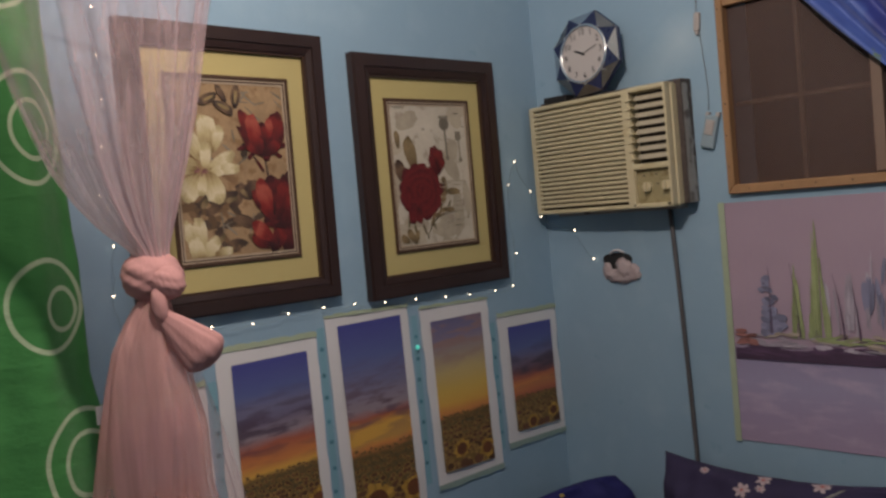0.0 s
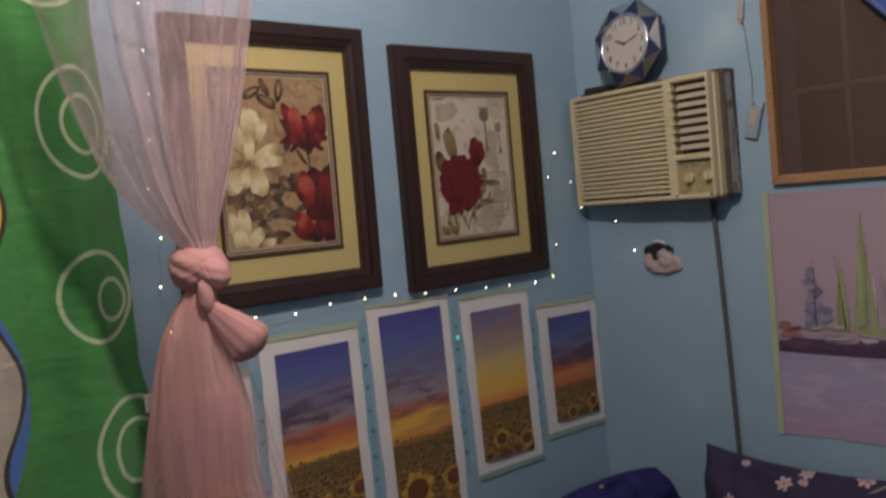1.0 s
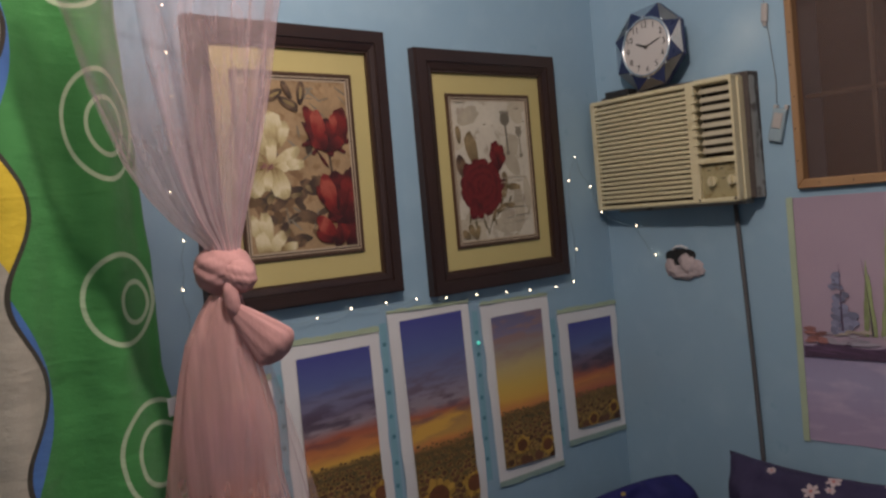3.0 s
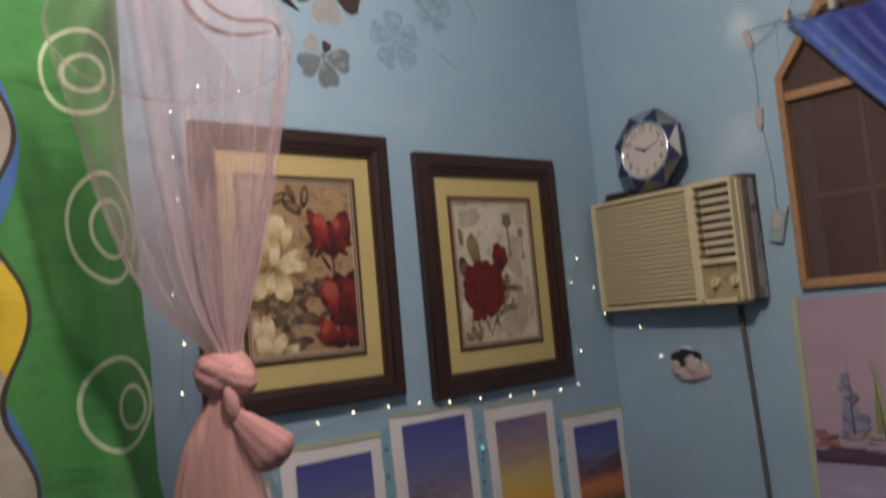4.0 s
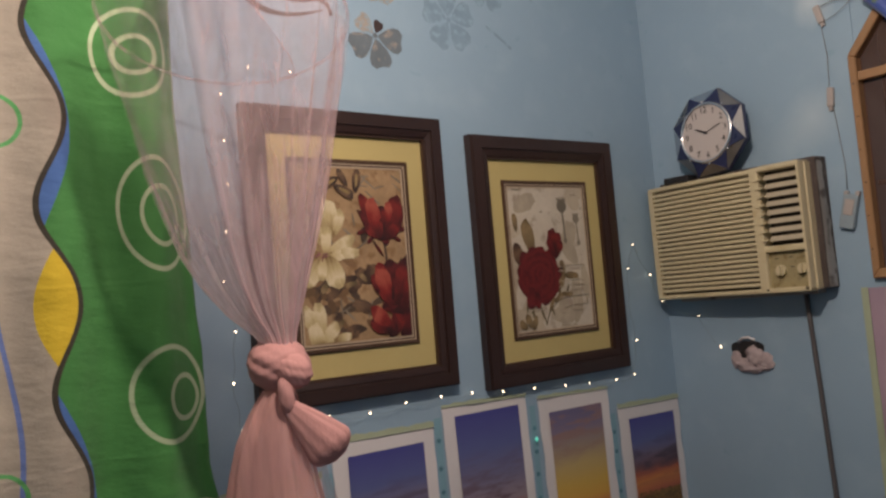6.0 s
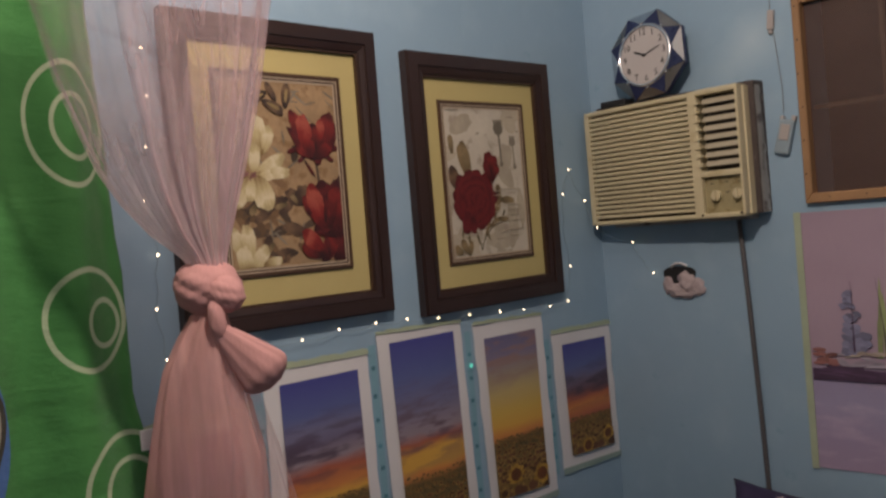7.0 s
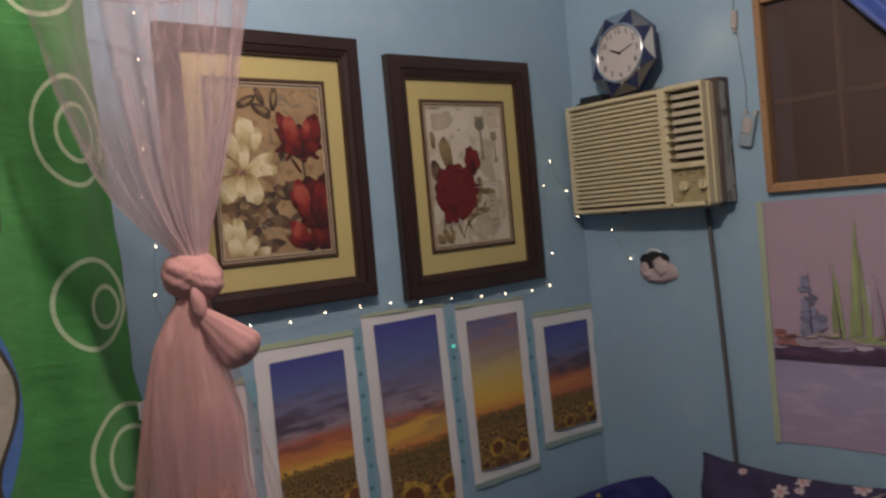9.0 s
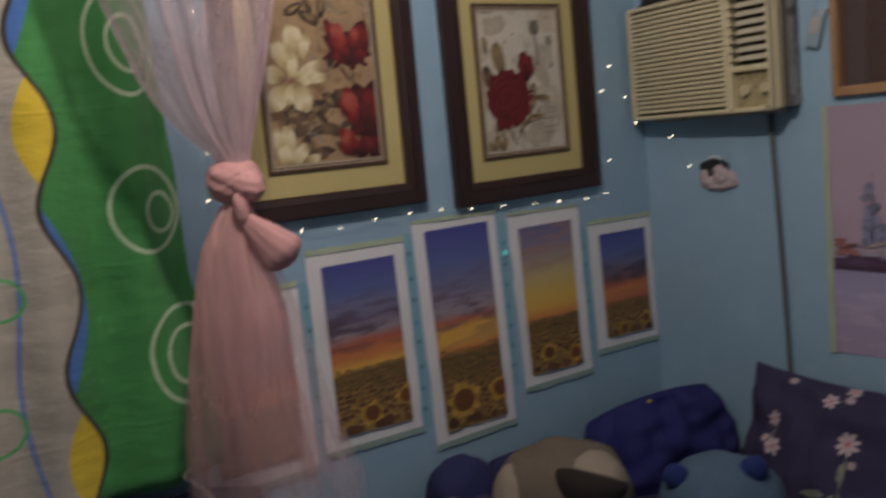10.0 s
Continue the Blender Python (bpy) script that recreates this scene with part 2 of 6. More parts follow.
def blossom_print(name, ground, blossoms, leaves):
    """Dark cotton printed with sprays: many-petalled blossoms (across, up, radius) on stems with leaves (from, to, width)."""
    m, nt, bsdf = tree(name)
    uv, sep = nt.nodes.new("ShaderNodeUVMap"), nt.nodes.new("ShaderNodeSeparateXYZ")
    nt.links.new(uv.outputs[0], sep.inputs[0])
    blot, weave, rag = noise_of(nt, 6, 4), noise_of(nt, 500, 2), noise_of(nt, 70, 3)
    x = mth(nt, "ADD", sep.outputs[0], mth(nt, "MULTIPLY", mth(nt, "SUBTRACT", rag, 0.5), 0.012))
    y = mth(nt, "ADD", sep.outputs[1], mth(nt, "MULTIPLY", mth(nt, "SUBTRACT", noise_of(nt, 55, 3), 0.5), 0.012))
    col = mixc(nt, blot, shade(ground, 0.75), shade(ground, 1.3))
    for x0, y0, x1, y1, w in leaves:
        ln = math.hypot(x1 - x0, y1 - y0)
        c, sn = (x1 - x0) / ln, (y1 - y0) / ln
        dx, dy = mth(nt, "SUBTRACT", x, (x0 + x1) / 2), mth(nt, "SUBTRACT", y, (y0 + y1) / 2)
        a = mth(nt, "ADD", mth(nt, "MULTIPLY", dx, 2 * c / ln), mth(nt, "MULTIPLY", dy, 2 * sn / ln))
        b = mth(nt, "ADD", mth(nt, "MULTIPLY", dx, -2 * sn / w), mth(nt, "MULTIPLY", dy, 2 * c / w))
        hit = mth(nt, "LESS_THAN", mth(nt, "ADD", mth(nt, "MULTIPLY", a, a), mth(nt, "ABSOLUTE", b)), 1.0)
        col = mixc(nt, mth(nt, "MULTIPLY", hit, 0.85), col, mixc(nt, rag, (0.14, 0.15, 0.12), (0.34, 0.33, 0.27)))
    for i, (cx, cy, r) in enumerate(blossoms):
        dx, dy = mth(nt, "SUBTRACT", x, cx), mth(nt, "SUBTRACT", y, cy)
        d = mth(nt, "DIVIDE", mth(nt, "SQRT", mth(nt, "ADD", mth(nt, "MULTIPLY", dx, dx), mth(nt, "MULTIPLY", dy, dy))), r)
        lobes = mth(nt, "ABSOLUTE", mth(nt, "COSINE", mth(nt, "ADD", mth(nt, "MULTIPLY", mth(nt, "ARCTAN2", dy, dx), 4.0 if r > 0.03 else 3.0), i * 1.3)))
        on = mth(nt, "LESS_THAN", d, mth(nt, "ADD", mth(nt, "MULTIPLY", lobes, 0.52), 0.46))
        paint = mixc(nt, mth(nt, "MULTIPLY", d, rag, True), (0.42, 0.30, 0.31), (0.62, 0.56, 0.56))
        paint = mixc(nt, mth(nt, "LESS_THAN", d, 0.20), paint, (0.40, 0.12, 0.11))
        col = mixc(nt, mth(nt, "MULTIPLY", on, 0.9), col, paint)
    nt.links.new(col, bsdf.inputs["Base Color"])
    bsdf.inputs["Roughness"].default_value = 0.85
    bumped(nt, bsdf, mth(nt, "ADD", mth(nt, "MULTIPLY", weave, 0.15), mth(nt, "MULTIPLY", noise_of(nt, 11, 4, (1, 1.6, 0.6)), 2.2)), 0.6, 0.010)
    return m


def sky_print(name, z0, z1, stops, cloud, cloud_at, cloud_amt=0.9):
    """A printed evening sky over a dark field, by height on the sheet."""
    m, nt, bsdf = tree(name)
    tc, sep = nt.nodes.new("ShaderNodeTexCoord"), nt.nodes.new("ShaderNodeSeparateXYZ")
    nt.links.new(tc.outputs["Object"], sep.inputs[0])
    warp = noise_of(nt, 9, 5, (1, 1, 2.5))
    tilt = mth(nt, "MULTIPLY", mth(nt, "SUBTRACT", warp, 0.5), 0.06)
    v = mth(nt, "ADD", mth(nt, "DIVIDE", mth(nt, "SUBTRACT", sep.outputs[2], z0), z1 - z0), tilt)
    col = ramp(nt, v, stops)
    band = mth(nt, "SUBTRACT", 1, mth(nt, "MULTIPLY", mth(nt, "ABSOLUTE", mth(nt, "SUBTRACT", v, cloud_at)), 4.2), True)
    puffs = mth(nt, "MULTIPLY", mth(nt, "SUBTRACT", noise_of(nt, 8, 6, (1, 1, 4.5)), 0.47), 9, True)
    col = mixc(nt, mth(nt, "MULTIPLY", mth(nt, "MULTIPLY", band, puffs), cloud_amt), col, cloud)
    nt.links.new(col, bsdf.inputs["Base Color"])
    bsdf.inputs["Roughness"].default_value = 0.5
    bumped(nt, bsdf, noise_of(nt, 7, 3), 0.3, 0.006)
    return m


def lilac_print():
    m, nt, bsdf = tree("lilac_seascape_print")
    tc, sep = nt.nodes.new("ShaderNodeTexCoord"), nt.nodes.new("ShaderNodeSeparateXYZ")
    nt.links.new(tc.outputs["Object"], sep.inputs[0])
    brush = noise_of(nt, 6, 6, (1, 1, 2.6))
    v = mth(nt, "ADD", sep.outputs[2], mth(nt, "MULTIPLY", mth(nt, "SUBTRACT", brush, 0.5), 0.05))
    t = mth(nt, "DIVIDE", mth(nt, "SUBTRACT", v, 0.86), 0.76)
    col = ramp(nt, t, [(0.0, (0.38, 0.30, 0.42)), (0.12, (0.355, 0.295, 0.43)), (0.25, (0.355, 0.33, 0.48)), (0.36, (0.31, 0.28, 0.42)), (0.42, (0.41, 0.315, 0.385)), (0.7, (0.41, 0.31, 0.375)), (1.0, (0.36, 0.275, 0.335))])
    puffs = mth(nt, "MULTIPLY", mth(nt, "SUBTRACT", noise_of(nt, 7, 5, (1, 1, 3.5)), 0.5), 5, True)
    low = mth(nt, "LESS_THAN", t, 0.35)
    col = mixc(nt, mth(nt, "MULTIPLY", mth(nt, "MULTIPLY", puffs, low), 0.55), col, (0.58, 0.46, 0.58))
    col = mixc(nt, mth(nt, "MULTIPLY", noise_of(nt, 30, 5, (1, 3, 1)), 0.25), col, (0.30, 0.20, 0.34))
    nt.links.new(col, bsdf.inputs["Base Color"])
    bsdf.inputs["Roughness"].default_value = 0.45
    bumped(nt, bsdf, noise_of(nt, 6, 3), 0.3, 0.006)
    return m


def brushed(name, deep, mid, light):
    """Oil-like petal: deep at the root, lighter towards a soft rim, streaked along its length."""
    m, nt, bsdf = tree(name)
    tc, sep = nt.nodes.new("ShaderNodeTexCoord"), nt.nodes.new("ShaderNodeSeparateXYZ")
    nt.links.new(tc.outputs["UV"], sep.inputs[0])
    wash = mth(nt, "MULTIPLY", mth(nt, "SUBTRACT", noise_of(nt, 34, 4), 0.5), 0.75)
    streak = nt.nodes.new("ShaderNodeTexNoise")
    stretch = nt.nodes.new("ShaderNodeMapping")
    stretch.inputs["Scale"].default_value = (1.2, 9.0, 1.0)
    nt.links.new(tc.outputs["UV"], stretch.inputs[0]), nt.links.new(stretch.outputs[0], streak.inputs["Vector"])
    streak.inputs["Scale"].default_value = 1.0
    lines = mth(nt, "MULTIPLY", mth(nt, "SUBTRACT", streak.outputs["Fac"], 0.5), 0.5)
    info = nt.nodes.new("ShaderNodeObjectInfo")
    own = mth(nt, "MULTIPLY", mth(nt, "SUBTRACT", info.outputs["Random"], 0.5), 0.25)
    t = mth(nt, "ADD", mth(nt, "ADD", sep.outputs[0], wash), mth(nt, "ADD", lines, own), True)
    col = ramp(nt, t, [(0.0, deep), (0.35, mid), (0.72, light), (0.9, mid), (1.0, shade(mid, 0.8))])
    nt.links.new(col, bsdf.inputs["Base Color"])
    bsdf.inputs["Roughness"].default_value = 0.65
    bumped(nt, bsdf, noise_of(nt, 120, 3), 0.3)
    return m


def screen_mesh():
    m, nt, bsdf = tree("insect_screen")
    bsdf.inputs["Base Color"].default_value = (0.100, 0.060, 0.050, 1)
    bsdf.inputs["Roughness"].default_value = 0.6
    fac = mth(nt, "ADD", mth(nt, "MULTIPLY", noise_of(nt, 5, 4), 0.25), 0.55)
    nt.links.new(fac, bsdf.inputs["Alpha"])
    return m


M = {
    "wall": wall_paint(),
    "ceiling": surface("ceiling_board", (0.55, 0.56, 0.55), 0.8),
    "floor": surface("worn_floor", (0.28, 0.22, 0.18), 0.5),
    "dark_wood": surface("dark_frame_wood", (0.034, 0.017, 0.014), 0.42, var=0.35, scale=5, fine=60, bump=0.3, stretch=(1, 1, 0.4)),
    "moulding": surface("reddish_frame_moulding", (0.032, 0.015, 0.013), 0.45, var=0.35, scale=6, fine=70, bump=0.3),
    "dark_edge": surface("dark_slip", (0.05, 0.025, 0.015), 0.4),
    "slip_brown": surface("brown_slip", (0.085, 0.045, 0.026), 0.45, var=0.25),
    "mat": surface("mustard_mount_board", (0.48, 0.40, 0.17), 0.75, var=0.07, bump=0.05),
    "cream_slip": surface("cream_slip", (0.45, 0.36, 0.26), 0.5, var=0.1),
    "tan_canvas": surface("aged_tan_canvas", (0.36, 0.24, 0.13), 0.7, var=0.45, scale=14, fine=70, bump=0.4, dirt=(0.22, 0.13, 0.06), dirt_at=0.55),
    "pale_canvas": surface("aged_pale_canvas", (0.54, 0.49, 0.40), 0.7, var=0.22, scale=10, fine=60, bump=0.4, dirt=(0.33, 0.275, 0.215), dirt_at=0.56),
    "petal_red": surface("red_petal_paint", (0.17, 0.010, 0.009), 0.6, island=0.6, var=0.5, scale=30),
    "petal_shade": surface("ochre_petal_shading", (0.36, 0.26, 0.11), 0.7, island=0.4, var=0.3, scale=20),
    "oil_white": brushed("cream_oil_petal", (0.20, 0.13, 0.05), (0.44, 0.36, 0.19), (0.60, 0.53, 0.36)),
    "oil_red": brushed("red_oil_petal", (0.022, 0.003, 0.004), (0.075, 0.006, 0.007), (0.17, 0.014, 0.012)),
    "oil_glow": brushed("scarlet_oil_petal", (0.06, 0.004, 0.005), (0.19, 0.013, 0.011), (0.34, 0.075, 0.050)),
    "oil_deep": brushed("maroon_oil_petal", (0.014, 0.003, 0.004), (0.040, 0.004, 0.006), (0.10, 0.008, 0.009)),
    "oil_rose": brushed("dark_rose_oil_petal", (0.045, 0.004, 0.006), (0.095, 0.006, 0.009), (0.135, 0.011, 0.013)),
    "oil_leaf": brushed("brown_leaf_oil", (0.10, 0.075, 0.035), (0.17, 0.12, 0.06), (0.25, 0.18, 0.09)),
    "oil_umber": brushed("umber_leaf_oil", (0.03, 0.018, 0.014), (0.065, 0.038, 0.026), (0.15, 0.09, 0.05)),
    "leaf_dark": surface("dark_leaf_paint", (0.07, 0.045, 0.03), 0.7, island=0.4),
    "leaf_olive": surface("olive_leaf_paint", (0.13, 0.105, 0.055), 0.7, island=0.4, var=0.3, scale=30),
    "sepia_dark": surface("umber_wash", (0.17, 0.10, 0.05), 0.7, island=0.4, var=0.4, scale=25),
    "stain": surface("tea_stain_wash", (0.45, 0.39, 0.295), 0.7, island=0.12, var=0.3, scale=20),
    "sepia": surface("sepia_line_paint", (0.19, 0.165, 0.125), 0.7, island=0.3),
    "paper": surface("white_poster_paper", (0.70, 0.69, 0.70), 0.6, var=0.05, scale=5, bump=0.1),
    "tape": surface("yellow_masking_tape", (0.39, 0.46, 0.32), 0.65, var=0.15, scale=12, bump=0.2),
    "tape_faded": surface("faded_masking_tape", (0.30, 0.41, 0.37), 0.65, var=0.2, scale=12, bump=0.2),
    "sun_petal": surface("sunflower_yellow_print", (0.50, 0.29, 0.055), 0.6, island=0.3, var=0.3, scale=40),
    "sun_far": surface("distant_sunflower_print", (0.32, 0.20, 0.06), 0.6, island=0.4, var=0.4, scale=40),
    "sun_eye": surface("sunflower_brown_print", (0.135, 0.060, 0.032), 0.6, island=0.4, var=0.3, scale=40),
    "sun_disc": surface("sunflower_orange_brown_print", (0.17, 0.062, 0.026), 0.6, island=0.2, var=0.5, scale=60),
    "foliage": surface("field_green_print", (0.125, 0.098, 0.045), 0.6, island=0.5, var=0.4, scale=40),
    "strip": surface("pale_blue_paper_strip", (0.205, 0.395, 0.485), 0.6, var=0.12, scale=12, bump=0.15),
    "teal": surface("teal_dot_print", (0.09, 0.25, 0.32), 0.6, island=0.3),
    "beige": surface("yellowed_cream_plastic", (0.60, 0.53, 0.345), 0.42, var=0.10, scale=5, fine=120, bump=0.06, dirt=(0.46, 0.37, 0.20), dirt_at=0.60),
    "beige_dark": surface("dusty_slat_plastic", (0.48, 0.43, 0.32), 0.55, var=0.25, scale=18),
    "case": surface("chipped_grey_casing", (0.36, 0.34, 0.31), 0.5, var=0.3, scale=7, bump=0.3, dirt=(0.10, 0.075, 0.065), dirt_at=0.56),
    "case_dark": surface("rusted_casing", (0.075, 0.058, 0.052), 0.7, var=0.4, scale=9, bump=0.3, dirt=(0.22, 0.19, 0.17), dirt_at=0.62),
    "panel_gold": surface("worn_gold_panel", (0.36, 0.31, 0.17), 0.5, var=0.3, scale=25, dirt=(0.22, 0.17, 0.08), dirt_at=0.55),
    "dust": surface("brown_dust", (0.13, 0.10, 0.065), 0.9, var=0.3, scale=20),
    "dark": surface("near_black_brown", (0.045, 0.035, 0.028), 0.8),
    "black": surface("black_plastic", (0.02, 0.02, 0.022), 0.45),
    "cord": surface("grey_cable_sheath", (0.10, 0.095, 0.10), 0.6),
    "grey_wire": surface("grey_thin_wire", (0.20, 0.20, 0.20), 0.5, var=0.2),
    "chrome": surface("chrome_trim", (0.72, 0.72, 0.74), 0.22, 1.0, var=0.06, bump=0.02),
    # same chrome, with the weaker reflections of some clock facets put into its colour
    "smoked_chrome": surface("dimmed_chrome_panel", (0.34, 0.32, 0.31), 0.30, 1.0, var=0.2, scale=20, bump=0.02),
    "navy_gloss": surface("navy_lacquer", (0.020, 0.028, 0.085), 0.3, var=0.25, scale=15, bump=0.03),
    "dial": surface("off_white_dial", (0.52, 0.48, 0.46), 0.5, var=0.04, bump=0.02),
    "ink": surface("black_ink", (0.03, 0.028, 0.03), 0.6),
    "pine": surface("varnished_pine", (0.36, 0.205, 0.10), 0.5, dirt=(0.20, 0.11, 0.06), dirt_at=0.60, var=0.32, scale=4, fine=40, bump=0.25, stretch=(1, 1, 0.35)),
    "muntin": surface("weathered_muntin", (0.20, 0.135, 0.10), 0.6),
    "screen": screen_mesh(),
    "night": surface("unlit_outside", (0.05, 0.035, 0.03), 0.9),
    "blue_cloth": hem_print(),
    "navy_cloth": surface("navy_cotton", (0.014, 0.017, 0.085), 0.85, var=0.3, scale=9, fine=300, bump=0.3),
    "slate_cloth": surface("slate_navy_cotton", (0.024, 0.030, 0.064), 0.85, var=0.25, scale=7, fine=300, bump=0.3),
    "royal_cloth": surface("deep_blue_nylon", (0.009, 0.010, 0.105), 0.85, var=0.15, scale=5, fine=200, bump=0.35),
    "pale_blue_cloth": surface("pale_blue_cotton", (0.16, 0.26, 0.42), 0.85, var=0.2, scale=8, fine=300, bump=0.3),
    "plush_blue": surface("blue_plush", (0.074, 0.126, 0.192), 0.95, var=0.3, scale=30, fine=260, bump=0.8),
    "plush_navy": surface("dark_blue_plush", (0.012, 0.026, 0.14), 0.95, var=0.3, scale=30, fine=260, bump=0.8),
    "plush_pink": surface("pink_plush", (0.50, 0.21, 0.20), 0.9, var=0.2, scale=30, fine=260, bump=0.6),
    "plush_tan": surface("tan_plush", (0.145, 0.116, 0.090), 0.95, var=0.25, scale=24, fine=240, bump=0.9),
    "plush_cream": surface("cream_plush", (0.29, 0.24, 0.185), 0.95, var=0.2, scale=24, fine=240, bump=0.9),
    "plush_white": surface("off_white_plush", (0.42, 0.38, 0.33), 0.95, var=0.2, scale=24, fine=240, bump=0.9),
    "plush_brown": surface("dark_brown_plush", (0.025, 0.017, 0.015), 0.95, var=0.3, scale=24, fine=240, bump=0.8),
    "foam": surface("pinkish_foam", (0.47, 0.39, 0.40), 0.9, var=0.25, scale=30, fine=120, bump=0.7),
    "stencil": surface("dark_brown_stencil_paint", (0.055, 0.035, 0.035), 0.5, var=0.3, scale=20, dirt=(0.16, 0.26, 0.33), dirt_at=0.68),
    "bare_plaster": surface("bare_beige_plaster", (0.36, 0.34, 0.31), 0.8, var=0.3, scale=30, dirt=(0.24, 0.37, 0.46), dirt_at=0.50),
    "silver": surface("faded_silver_stencil_paint", (0.225, 0.345, 0.45), 0.45, var=0.25, scale=16, dirt=(0.26, 0.40, 0.51), dirt_at=0.50),
    "silver_dark": surface("grey_stencil_paint", (0.15, 0.19, 0.22), 0.45, var=0.3, scale=16, dirt=(0.34, 0.30, 0.26), dirt_at=0.55),
    "clear": surface("milky_plastic", (0.27, 0.35, 0.40), 0.35, var=0.1),
    "putty": surface("beige_clip", (0.42, 0.38, 0.36), 0.6),
    "wire": surface("thin_clear_wire", (0.22, 0.30, 0.34), 0.4),
    "glow": glowing("warm_white_glow", (1.0, 0.78, 0.54), 8),
    "teal_glow": glowing("teal_glow", (0.1, 0.62, 0.5), 0.6),
    "lamp_glow": glowing("lit_bulb", (1.0, 0.93, 0.84), 6),
    "gold": surface("gold_label", (0.45, 0.33, 0.08), 0.4),
    "tulle": tulle("sheer_pink_net", (0.80, 0.685, 0.705), 0.055, 0.15, 70, (2.08, 1.68, 0.38), 0.5),
    "tulle_band": tulle("gathered_pink_net", (0.86, 0.64, 0.67), 0.15, 0.38, 45, (2.05, 1.65, 0.32), 0.5),
    # dimness behind two net layers put into a dark colour that fades out downwards
    "tulle_flap": tulle("darkened_doubled_net", (0.20, 0.165, 0.22), 0.22, 0.28, 40, (2.24, 1.96, -0.35)),
    "tulle_skirt": tulle("loose_pink_net", (0.88, 0.62, 0.62), 0.10, 0.24, 45),
    "tulle_thick": tulle("bunched_pink_net", (0.86, 0.52, 0.49), 0.50, 0.80, 30, (1.30, 0.90, -0.62), 0.45),
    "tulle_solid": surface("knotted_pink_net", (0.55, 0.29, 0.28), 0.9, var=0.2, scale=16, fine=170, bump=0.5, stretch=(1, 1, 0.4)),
    "curtain": curtain_print(),
    "blossom": blossom_print("navy_blossom_cotton", (0.026, 0.019, 0.060),
                             [(3.66, 12.158, 0.028), (3.711, 12.212, 0.024), (3.712, 12.174, 0.015), (3.492, 12.066, 0.024), (3.475, 12.003, 0.016), (3.513, 11.984, 0.030), (3.739, 12.04, 0.037), (3.943, 12.121, 0.040),
                              (3.992, 11.935, 0.046), (3.897, 11.912, 0.026), (3.87, 12.222, 0.028), (3.768, 11.985, 0.014), (3.989, 11.87, 0.017), (3.52, 12.205, 0.016)],
                             [(3.869, 12.097, 3.92, 12.10, 0.016), (3.745, 11.99, 3.733, 11.930, 0.022), (3.625, 11.872, 3.71, 11.886, 0.024), (3.732, 11.893, 3.706, 11.838, 0.020), (3.83, 11.868, 3.887, 11.884, 0.019), (3.901, 11.882, 3.897, 11.835, 0.015),
                              (3.954, 12.10, 3.964, 11.94, 0.008), (3.751, 12.02, 3.740, 11.90, 0.008), (3.741, 11.915, 3.747, 11.81, 0.008), (3.885, 12.175, 3.938, 12.22, 0.009), (3.963, 11.958, 3.93, 11.918, 0.008), (3.50, 12.05, 3.49, 11.96, 0.007)]),
    "floral": floral("navy_floral_cotton", (0.026, 0.019, 0.060), 10.0, 0.28),
    "sheet": floral("navy_floral_sheet", (0.022, 0.018, 0.060), 8.5, 0.36),
    "lilac": lilac_print(),
    "lime": surface("lime_sail_paint", (0.31, 0.36, 0.17), 0.6, island=0.25, var=0.3, scale=25),
    "pale_stroke": surface("pale_brush_paint", (0.44, 0.39, 0.47), 0.6, island=0.3, var=0.3, scale=25),
    "slate": surface("slate_blue_paint", (0.22, 0.22, 0.33), 0.6, island=0.4, var=0.3, scale=25),
    "plum": surface("dark_plum_paint", (0.10, 0.055, 0.11), 0.6, island=0.4, var=0.4, scale=25),
    "ochre": surface("ochre_brush_paint", (0.41, 0.34, 0.29), 0.6, island=0.4, var=0.3, scale=25),
    "rust": surface("rust_brush_paint", (0.30, 0.13, 0.12), 0.6, island=0.4, var=0.3, scale=25),
}

# ---- building tools ----
WALL_A = Matrix(((1, 0, 0, 0), (0, 0, -1, 0), (0, 1, 0, 0), (0, 0, 0, 1)))  # right, up, out of the picture wall (y = 0)
WALL_B = Matrix(((0, 0, -1, 0), (-1, 0, 0, 0), (0, 1, 0, 0), (0, 0, 0, 1)))  # right, up, out of the window wall (x = 0)


def thing(name, at, label, category, group="", kind=""):
    ob = new(name)
    ob.location, ob.empty_display_size = at, 0.05
    ob["base"] = tuple(at)
    return tagged(ob, label, category, group, kind)


def mesh_of(name, bm, mats, m=None, smooth=False):
    if m is not None:
        bm.transform(m)
    bmesh.ops.recalc_face_normals(bm, faces=bm.faces[:])
    me = bpy.data.meshes.new(name)
    for f in bm.faces:
        f.smooth = smooth
    bm.to_mesh(me)
    bm.free()
    for mm in mats if isinstance(mats, (list, tuple)) else [mats]:
        me.materials.append(M[mm])
    return me


def part(name, bm, mats, parent=None, label="", m=None, smooth=False):
    """Links a bmesh, built in world places, as one mesh object under a thing or a part."""
    ob = new(name, mesh_of(name, bm, mats, m, smooth))
    if parent is not None:
        ob.parent = parent
        if "base" in parent:
            ob.matrix_parent_inverse = Matrix.Translation([-v for v in parent["base"]])
    return tagged(ob, label) if label else ob


def solid(name, bm, mats, label, category, group="", kind="", m=None, smooth=False):
    """A thing that is one mesh."""
    return tagged(part(name, bm, mats, None, "", m, smooth), label, category, group, kind)


